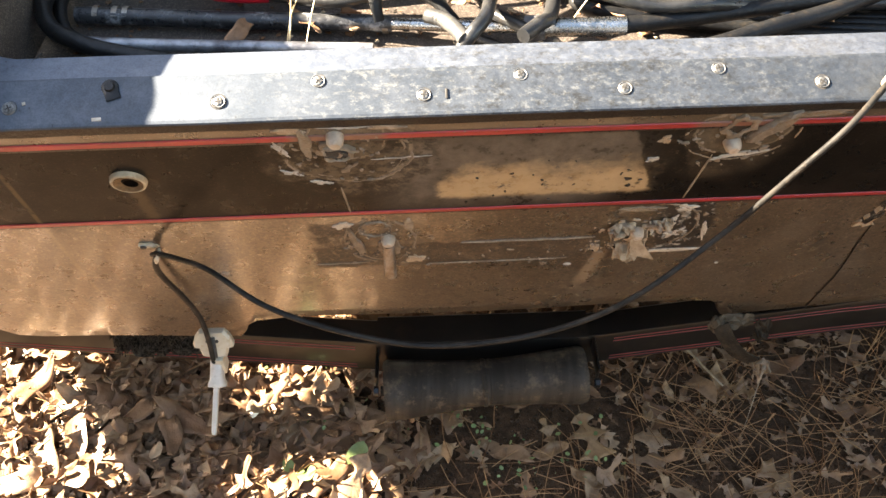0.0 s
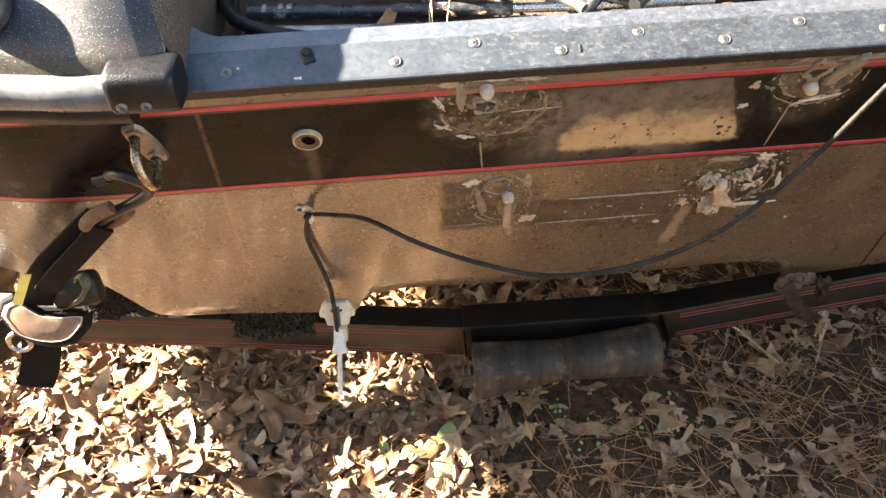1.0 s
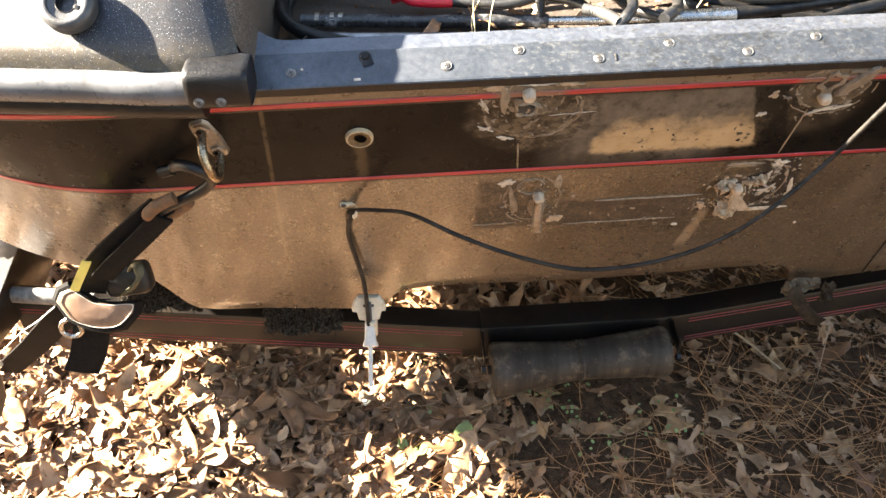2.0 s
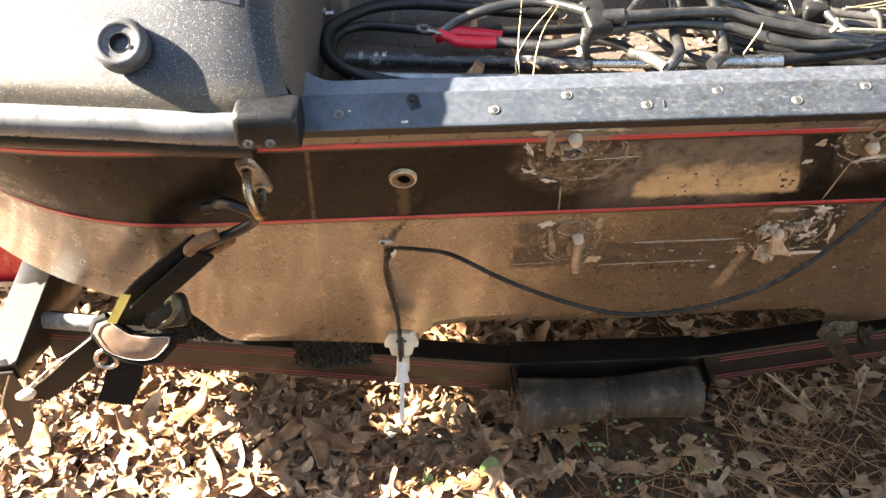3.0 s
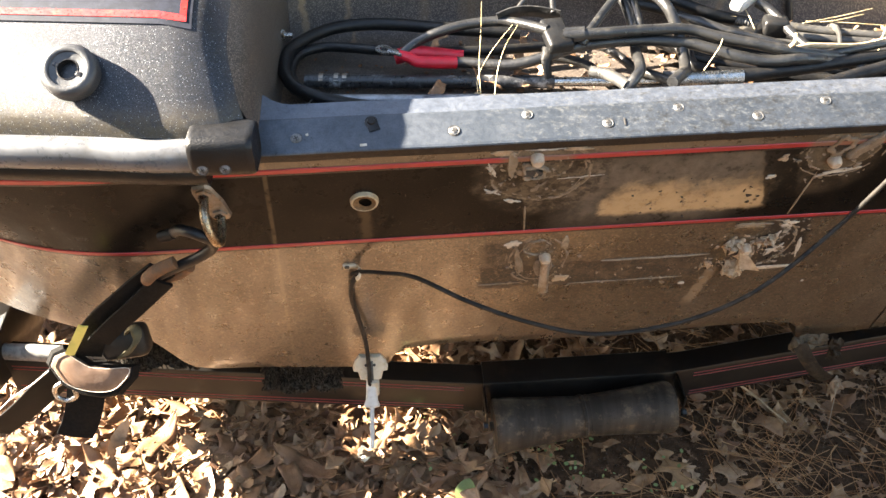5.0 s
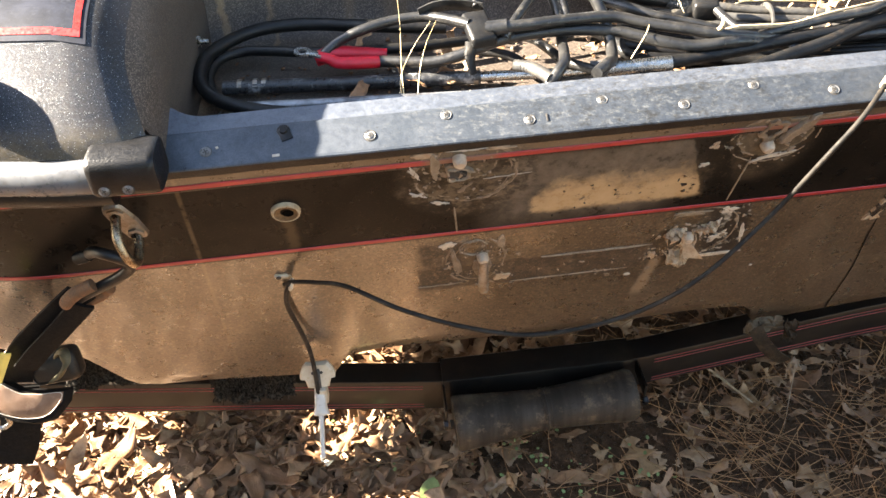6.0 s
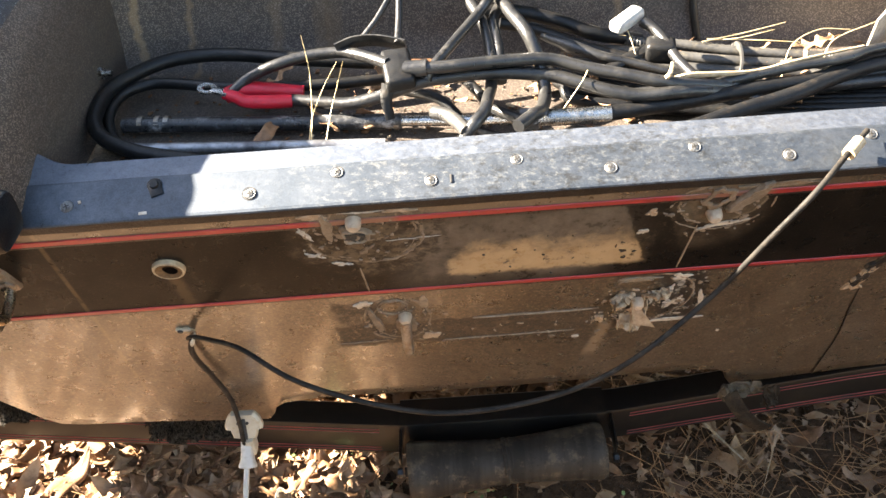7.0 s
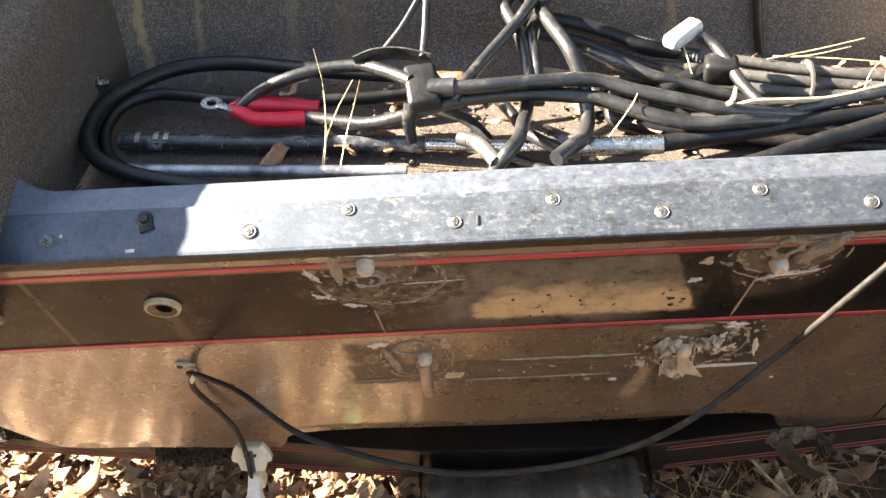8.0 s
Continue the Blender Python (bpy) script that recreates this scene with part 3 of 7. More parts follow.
def build_hull():
    bm = bmesh.new()
    edge = lower_edge()
    rows, top = 18, 0.8695
    front = [[bm.verts.new((x, ty(x, z0 + (top - z0) * j / rows), z0 + (top - z0) * j / rows)) for j in range(rows + 1)] for x, z0 in edge]
    for a, b in zip(front, front[1:]):
        for j in range(rows):
            bm.faces.new((a[j], b[j], b[j + 1], a[j + 1]))
    # bottom of the hull runs forward, with a rolled edge
    lines = []
    for (x, z0), col in zip(edge, front):
        y = col[0].co.y
        g = abs(x - XC) / 1.165
        lines.append([col[0], bm.verts.new((x, y + 0.006, z0 - 0.004)), bm.verts.new((x, y + 0.35, z0 + 0.003 + 0.05 * g)), bm.verts.new((x, 3.6, z0 + 0.06 + 0.2 * g))])
    for a, b in zip(lines, lines[1:]):
        for j in range(3):
            bm.faces.new((a[j], a[j + 1], b[j + 1], b[j]))
    # sides run forward from both corners
    for col, line, s in ((front[0], lines[0], -1), (front[-1], lines[-1], 1)):
        far = [bm.verts.new((v.co.x + s * 0.06, 3.6, v.co.z + 0.26 * (top - v.co.z) / 0.34)) for v in col]
        mid = [bm.verts.new((v.co.x + s * 0.05, v.co.y + 0.35, v.co.z + 0.053 * (top - v.co.z) / 0.34)) for v in col]
        for j in range(rows):
            bm.faces.new((col[j], col[j + 1], mid[j + 1], mid[j]))
            bm.faces.new((mid[j], mid[j + 1], far[j + 1], far[j]))
        bm.faces.new((col[0], mid[0], line[2], line[1]))
        bm.faces.new((mid[0], far[0], line[3], line[2]))
    # inner ledge under the trim
    for a, b in zip(front, front[1:]):
        bm.faces.new((a[-1], b[-1], bm.verts.new((b[-1].co.x, b[-1].co.y + 0.05, top)), bm.verts.new((a[-1].co.x, a[-1].co.y + 0.05, top))))
    bmesh.ops.remove_doubles(bm, verts=bm.verts[:], dist=1e-5)
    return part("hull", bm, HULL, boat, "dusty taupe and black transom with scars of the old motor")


hull = build_hull()


def pinstripe(z, w, material, out, x0=-0.79, x1=1.1):
    n = int((x1 - x0) / 0.012)
    xs = [x0 + (x1 - x0) * i / n for i in range(n + 1)]
    grid = []
    for x in xs:
        a = w * (1 + 0.10 * noise.noise((x * 30, z * 9, 0)))
        grid.append([on_hull(x, z - a, out * 0.2), on_hull(x, z - a * 0.8, out), on_hull(x, z + a * 0.8, out), on_hull(x, z + a, out * 0.2)])
    return sheet(grid)


for z, w in ((0.8435, 0.0036), (0.7125, 0.0029)):
    part("pinstripe", pinstripe(z, w, RED, 0.0012), RED, hull, "faded red pinstripe")
    part("stripe_edge", pinstripe(z - w - 0.0014, 0.0014, BLACK_LINE, 0.0008), BLACK_LINE, hull)


def build_trim():
    """Folded trim over the top of the transom."""
    ledge = [(0.640, 0.850), (0.628, 0.868), (0.6255, 0.888), (0.621, 0.8910), (0.610, 0.8900), (0.5975, 0.8880), (0.590, 0.8865), (0.584, 0.880)]
    trim = [(0.5955, 0.8870), (0.595, 0.8892), (0.593, 0.8888), (0.580, 0.8821), (0.5670, 0.8754), (0.5610, 0.8722), (0.5590, 0.8706), (0.5585, 0.8690), (0.5625, 0.8682)]
    xs = [-0.285 + 0.01 * i for i in range(5)] + [-0.235 + 0.02 * i for i in range(60)]
    made = []
    for name, prof, mat, label in (("well_ledge", ledge, LEDGE, "blue-grey metal-flake ledge, toned paler for the sky it reflects, with a hairline crack"), ("well_trim", trim, TRIM, "dull dark metal trim screwed over the transom edge, scuffed and dirty")):
        grid = []
        for x in xs:
            f = max(0.0, (-0.235 - x) / 0.04)
            row = []
            for i, (y, z) in enumerate(prof):
                yy = y + 0.0384 * x + 0.0004 * noise.noise((x * 14, y * 30, 3))
                up = 0.032 * f * f * (1 - i / 6) if mat == LEDGE and i < 6 else 0.0
                row.append((x, yy + (0.006 * f if up else 0), z + up + 0.0006 * noise.noise((x * 9, 2, 7))))
            grid.append(row)
        made.append(part(name, sheet(grid), mat, boat, label, crease=9))
    return made


ledge, trim = build_trim()
# black strip for the rubber seal and the shadow in the gap under the trim
seal = [[(x, 0.0384 * x + y + 0.0006 * noise.noise((x * 40, z * 90, 1)), z + 0.0007 * noise.noise((x * 25, 4, z))) for y, z in ((0.5640, 0.8695), (0.5596, 0.8690), (0.5604, 0.8660), (0.5628, 0.8585), (0.5660, 0.8575))] for x in (-0.27 + 0.012 * i for i in range(105))]
part("trim_seal_gap_shadow", sheet(seal), RUBBER, trim, "black rubber seal under the trim, its black also standing for the gap's shadow")
part("crack", tube([(-0.214, 0.6195, 0.8912), (-0.219, 0.609, 0.8902), (-0.217, 0.602, 0.8892), (-0.221, 0.592, 0.8866)], 0.0006, 5, 4), BLACK_LINE, ledge, "hairline crack")


def screw_mesh():
    bm = lathe([(0, 0.0005), (0.003, 0.0006), (0.0042, 0.0004), (0.0048, -0.0001), (0.0058, 0.0003), (0.0064, -0.0004), (0.0065, -0.002)], 16)
    for a in (25, 115):
        join(bm, box((0.0062, 0.0012, 0.0008), (0, 0, 0), 0, Matrix.Translation((0, 0, 0.0004)) @ Matrix.Rotation(radians(a), 4, "Z")), 1)
    join(bm, lathe([(0.0060, -0.0006), (0.0074, -0.0004), (0.0079, -0.0014)], 16), 1)
    me = bpy.data.meshes.new("screw")
    bm.to_mesh(me)
    bm.free()
    me.materials.append(SCREW_STEEL)
    me.materials.append(CROSS)
    me.shade_smooth()
    me.set_sharp_from_angle(angle=radians(35))
    return me


SCREW = screw_mesh()


def screw(parent, m):
    ob = new("screw", SCREW)
    ob.parent = parent
    ob.matrix_basis = m
    return ob


def trim_pose(x, y0, spin):
    z = 0.8893 - (0.593 - y0) * 0.5185
    return Matrix.Translation((x, y0 + 0.0384 * x, z)) @ Matrix.Rotation(radians(27.4), 4, "X") @ Matrix.Rotation(radians(spin), 4, "Z") @ Matrix.Diagonal((0.88, 0.88, 1, 1))


for i in range(11):
    low = i % 2 == 0
    screw(trim, trim_pose(-0.229 + 0.0792 * i + (0.002 if low else -0.001), 0.5735 if low else 0.5865, i * 37)) if i not in (1,) else None
bm = lathe([(0, 0.003), (0.004, 0.003), (0.005, 0.001), (0.0075, 0.0008), (0.0078, -0.001)], 14)
join(bm, box((0.013, 0.017, 0.0014), (0, -0.004, 0.0004), 0.0004))
ob = part("screw", bm, CAP, trim, "dark screw with a square washer")
ob.matrix_basis = trim_pose(-0.152, 0.5865, 20)


part("paint_chip", box((0.008, 0.0032, 0.0008), (0, 0, 0), 0.0003, trim_pose(-0.160, 0.5632, 4)), FLAKE_WHITE, trim, "white chip on the trim's lower edge")
part("paint_chip", box((0.003, 0.003, 0.0008), (0, 0, 0), 0.0003, trim_pose(-0.216, 0.5765, 20)), FLAKE_WHITE, trim)
part("rivet_slot", box((0.0022, 0.0095, 0.0007), (0, 0, 0), 0.0003, trim_pose(0.1075, 0.5740, 3)), CROSS, trim, "dark slot in the trim")


def deck_z(y):
    """Height of the sloped deck cap at y."""
    pts = [(0.500, 0.855), (0.528, 0.903), (0.533, 0.914), (0.545, 0.929), (0.571, 0.958), (0.609, 0.990), (0.65, 1.006), (0.72, 1.016), (0.90, 1.022), (3.6, 1.04), (6.0, 1.05)]
    for i in range(1, len(pts) - 2):
        (x0, a), (x1, b), (x2, c), (x3, d) = pts[i - 1:i + 3]
        if y <= x2:
            t, h = (y - x1) / (x2 - x1), x2 - x1
            m1, m2 = (c - a) / (x2 - x0) * h, (d - b) / (x3 - x1) * h
            return (2 * t ** 3 - 3 * t * t + 1) * b + (t ** 3 - 2 * t * t + t) * m1 + (3 * t * t - 2 * t ** 3) * c + (t ** 3 - t * t) * m2
    return 1.04


DECK_YS = [0.528, 0.530, 0.533, 0.537, 0.541, 0.545, 0.550, 0.554, 0.556, 0.562, 0.57, 0.58, 0.59, 0.60, 0.61, 0.62, 0.63, 0.64, 0.655, 0.67, 0.685, 0.70, 0.72, 0.74, 0.77, 0.80, 0.86, 0.92, 1.0]


def deck_side(sign, grid):
    return [[(2 * XC - x + 0.22, y + 0.05, z) for x, y, z in row] for row in grid] if sign > 0 else grid


def flare(y):
    """How far the shoulder of the deck cap spreads into the well towards its aft end."""
    return 0.020 * min(1.0, max(0.0, (0.600 - y) / 0.064)) ** 1.3


def build_deck(sign):
    """Deck cap beside the motor well: sloped aft face and rounded shoulder."""
    grid = []
    for y in DECK_YS:
        zd = deck_z(y)
        base = zd - 0.02 if y < 0.555 else 0.0
        row = [(x + flare(y), y, max(zd - d, base)) for x, d in ((-0.287, 0.023), (-0.290, 0.0195), (-0.294, 0.016), (-0.302, 0.010), (-0.312, 0.006))]
        for x in (-0.34, -0.40, -0.46, -0.52, -0.58, -0.64, -0.70, -0.76, -0.84):
            sweep = 0.11 * max(0, -0.31 - x) + 0.5 * max(0, -0.60 - x) ** 2
            row.append((x, y + sweep, zd - 0.04 * max(0, -0.62 - x)))
        grid.append(row)
    grid.insert(0, [(min(x, -0.287), y + 0.012, z - 0.002) for x, y, z in grid[0]])
    grid.insert(0, [(x, y + 0.010, z - 0.035) for x, y, z in grid[0]])
    return sheet(deck_side(sign, grid))


def build_well_side(sign):
    """Wall from the deck's shoulder down into the well."""
    grid = []
    for y in DECK_YS[8:]:
        zd = deck_z(y)
        base = 0.838 if y > 0.63 else 0.868
        grid.append([(-0.262, y, base), (-0.263, y, base + (zd - 0.075 - base) * 0.5), (-0.266, y, zd - 0.068), (-0.272 + 0.4 * flare(y), y, zd - 0.048), (-0.276 + 0.6 * flare(y), y, zd - 0.039), (-0.281 + 0.8 * flare(y), y, zd - 0.031), (-0.287 + flare(y), y, zd - 0.023)])
    return sheet(deck_side(sign, grid))


deck = part("deck_cap", build_deck(-1), DECK, boat, "silver-grey metal-flake deck cap with yellowed dust along its edge")
part("deck_cap", build_deck(1), DECK, boat)
for s in (-1, 1):
    part("well_side", build_well_side(s), WELL, boat, "dark brown speckled wall of the motor well")


def build_well():
    """Floor and bulkhead of the motor well, with a rounded corner."""
    grid = []
    for i in range(40):
        x = -0.285 + 0.035 * i
        curve = 0.045 * math.exp(-max(0, x + 0.285) / 0.03)
        row = [(x, 0.615, 0.838), (x, 0.70, 0.836), (x, 0.84 - curve, 0.835), (x, 0.872 - curve, 0.838), (x, 0.887 - curve, 0.848), (x, 0.896 - curve, 0.87), (x, 0.91 - curve, 0.92), (x, 0.925 - curve, 0.98), (x, 0.935, 1.022)]
        grid.append(row)
    return sheet(grid)


part("motor_well", build_well(), WELL, boat, "dirty dark speckled motor well full of cables")
# foredeck that closes the boat ahead of the well
bm = box((1.75, 2.6, 0.03), (XC, 2.235, 1.009), 0.01)
part("foredeck", bm, DECK, boat)

# red framed panel on the deck cap
def deck_strip(x0, x1, y0, y1, up):
    n = 10
    xs = [x0 + (x1 - x0) * i / n for i in range(n + 1)]
    ys = [y0] + [y for y in DECK_YS if y0 + 0.001 < y < y1 - 0.001] + [y1]

    def height(x, y):
        a = max(q for q in DECK_YS if q <= y + 1e-6)
        b = min(q for q in DECK_YS if q >= y - 1e-6)
        f = (y - a) / (b - a) if b > a else 0.0
        return deck_z(a) + (deck_z(b) - deck_z(a)) * f - 0.006 * max(0.0, (x + 0.34) / 0.028)

    return sheet([[(x, y + 0.11 * max(0, -0.31 - x), height(x, y) + up) for x in xs] for y in ys])


part("decal_panel", deck_strip(-0.60, -0.317, 0.600, 0.80, 0.0014), NAVY, deck, "dark panel with a red border")
part("red_border", deck_strip(-0.60, -0.322, 0.605, 0.611, 0.0021), RED_FLAT, deck)
part("red_border", deck_strip(-0.328, -0.322, 0.6112, 0.80, 0.0021), RED_FLAT, deck)

# rub rail and its end cap
RUB = [(-0.90, 0.65, 0.875), (-0.78, 0.595, 0.881), (-0.66, 0.566, 0.885), (-0.53, 0.547, 0.887), (-0.42, 0.536, 0.887), (-0.36, 0.528, 0.887), (-0.31, 0.526, 0.887)]
rub = part("rub_rail", tube(RUB, 0.0165, 14, 8), SHADE_TUBE, boat, "grey vinyl rub rail along the hull edge")
part("rail_channel", tube([(x, y + 0.009, z - 0.022) for x, y, z in RUB], 0.0150, 12, 8), RUBBER, rub)


def build_cap():
    prof = []
    for k in range(20):
        a = 2 * math.pi * k / 20
        c, s = math.cos(a), math.sin(a)
        prof.append((0.0245 * math.copysign(abs(c) ** 0.5, c), 0.0215 * math.copysign(abs(s) ** 0.55, s)))
    bm = bmesh.new()
    rings = []
    for x, f in ((-0.320, 0.92), (-0.318, 0.98), (-0.314, 1.0), (-0.266, 1.0), (-0.261, 0.97), (-0.2595, 0.92), (-0.2605, 0.86), (-0.2610, 0.40)):
        rings.append([bm.verts.new((x, 0.5295 + f * u, 0.893 + f * v)) for u, v in prof])
    for a, b in zip(rings, rings[1:]):
        for k in range(20):
            bm.faces.new((a[k], a[(k + 1) % 20], b[(k + 1) % 20], b[k]))
    bm.faces.new(rings[0][::-1])
    bm.faces.new(rings[-1])
    return part("rail_end_cap", bm, CAP, boat, "black plastic end cap of the rub rail")


cap = build_cap()
for x in (-0.308, -0.287):
    screw(cap, Matrix.Translation((x, 0.5045, 0.884)) @ Matrix.Rotation(radians(80), 4, "X") @ Matrix.Scale(0.75, 4))

# round fitting on the sloped deck
fit_pose = Matrix.Translation((-0.428, 0.568, 0.9570)) @ Matrix.Rotation(radians(42), 4, "X")
bm = lathe([(0.0265, -0.009), (0.0265, 0.0005), (0.0255, 0.0035), (0.0225, 0.0062), (0.0195, 0.0067), (0.0175, 0.0060), (0.0168, 0.0046), (0.0135, 0.0042), (0.0105, 0.0038), (0.0100, 0.002), (0.0100, -0.006), (0, -0.006)], 32, fit_pose)
flange = part("deck_fitting", bm, FITTING, deck, "round grey plastic light socket")
bm = lathe([(0.0104, 0.0041), (0.0096, 0.0043), (0.0092, 0.0039), (0.0088, -0.003), (0, -0.003)], 20, fit_pose)
part("socket", bm, BLACK_LINE, flange, "black keyed opening")
for a in (65, 245):
    part("key_slot", box((0.0046, 0.0056, 0.0016), (0, 0, 0), 0.0003, fit_pose @ Matrix.Rotation(radians(a), 4, "Z") @ Matrix.Translation((0, 0.0118, 0.0040))), BLACK_LINE, flange)

# drain fitting, with an open bore
bm = lathe([(0.0122, 0.0040), (0.0127, 0.0047), (0.0136, 0.0052), (0.0149, 0.0044), (0.0156, 0.0020), (0.0158, -0.001)], 28, hull_pose(-0.165, 0.7885))
drain = part("drain_fitting", bm, IVORY, hull, "yellowed plastic drain fitting")
part("drain_cone", lathe([(0.0125, 0.0049), (0.0105, 0.0034), (0.0062, 0.0022)], 28, hull_pose(-0.165, 0.7885)), STAIN, drain, "stained brown cone")
part("drain_bore", lathe([(0.0062, 0.0034), (0.0058, 0.0030), (0, 0.0028)], 20, hull_pose(-0.163, 0.7878)), HOLE, drain)


# ---- bolts, sealant and scars of the motor mount ----
def patch(x, z, rx, rz, h, seed, rough=0.25, hole=0.0, spin=0.0, n=26):
    """An uneven patch of old sealant on the transom, raised h, open in the middle where a hole is given."""
    bm = bmesh.new()
    rnd = random.Random(seed)
    ph = rnd.random() * 50
    rings = []
    steps = ((1.0, -0.001), (0.97, h * 0.75), (0.86, h), (0.55, h * 0.8)) if not hole else ((1.0, -0.001), (0.96, h * 0.8), (0.5 + hole / 2, h), (hole * 1.06, h * 0.7), (hole, -0.001))
    for f, o in steps:
        ring = []
        for k in range(n):
            a = 2 * math.pi * k / n
            w = 1 + rough * (noise.noise((math.cos(a) * 1.6 + ph, math.sin(a) * 1.6, ph)) * 1.3 + 0.5 * noise.noise((math.cos(a) * 5 + ph, math.sin(a) * 5, 3)))
            u, v = f * w * rx * math.cos(a), f * w * rz * math.sin(a)
            c, s = math.cos(radians(spin)), math.sin(radians(spin))
            oo = o * (1 + 0.4 * noise.noise((u * 200, v * 200, ph))) if o > 0 else o
            ring.append(bm.verts.new(on_hull(x + u * c - v * s, z + u * s + v * c, oo)))
        rings.append(ring)
    for a, b in zip(rings, rings[1:]):
        for k in range(n):
            bm.faces.new((a[k], a[(k + 1) % n], b[(k + 1) % n], b[k]))
    if not hole:
        bm.faces.new(rings[-1])
    return bm




def broken_rim(x, z, rx, rz, w, seed):
    """What is left of a round bead of sealant: uneven arcs with gaps between them."""
    bm = bmesh.new()
    n, last = 150, None
    for k in range(n + 1):
        a = 2 * math.pi * k / n
        c, q = math.cos(a), math.sin(a)
        here = noise.noise((c * 2.3 + seed, q * 2.3, 0.4)) + 0.5 * noise.noise((c * 9 + seed, q * 9, 1.7))
        wide = w * min(1.0, max(0.0, 0.55 + 2.2 * here)) * (0.7 + 0.6 * abs(noise.noise((c * 20, q * 20, seed))))
        if wide < w * 0.12 or z + rz * q > 0.861:
            last = None
            continue
        wob = 1 + 0.05 * noise.noise((c * 3, q * 3, seed + 2)) + 0.02 * noise.noise((c * 14, q * 14, seed))
        row = [bm.verts.new(on_hull(x + (rx * wob + o * wide) * c, z + (rz * wob + o * wide) * q, h * wide)) for o, h in ((-1, -0.2), (-0.4, 0.55), (0.5, 0.45), (1, -0.2))]
        if last:
            for i in range(3):
                bm.faces.new((last[i], last[i + 1], row[i + 1], row[i]))
        last = row
    return bm


for x, z, rx, rz, w, seed in ((0.0257, 0.839, 0.0325, 0.0285, 0.0016, 1.3), (0.0255, 0.818, 0.0535, 0.046, 0.0022, 7.1), (0.0255, 0.820, 0.0475, 0.041, 0.0013, 3.7), (0.357, 0.830, 0.040, 0.033, 0.0020, 5.2), (0.357, 0.826, 0.048, 0.038, 0.0014, 9.4), (0.041, 0.648, 0.036, 0.050, 0.0022, 2.6), (0.043, 0.646, 0.029, 0.043, 0.0015, 11.0), (0.32, 0.655, 0.050, 0.052, 0.0018, 6.3)):
    tagged(part("sealant_rim", broken_rim(x, z, rx, rz, w, seed), SILICONE, hull), "broken rim of old sealant", kind="stuff")
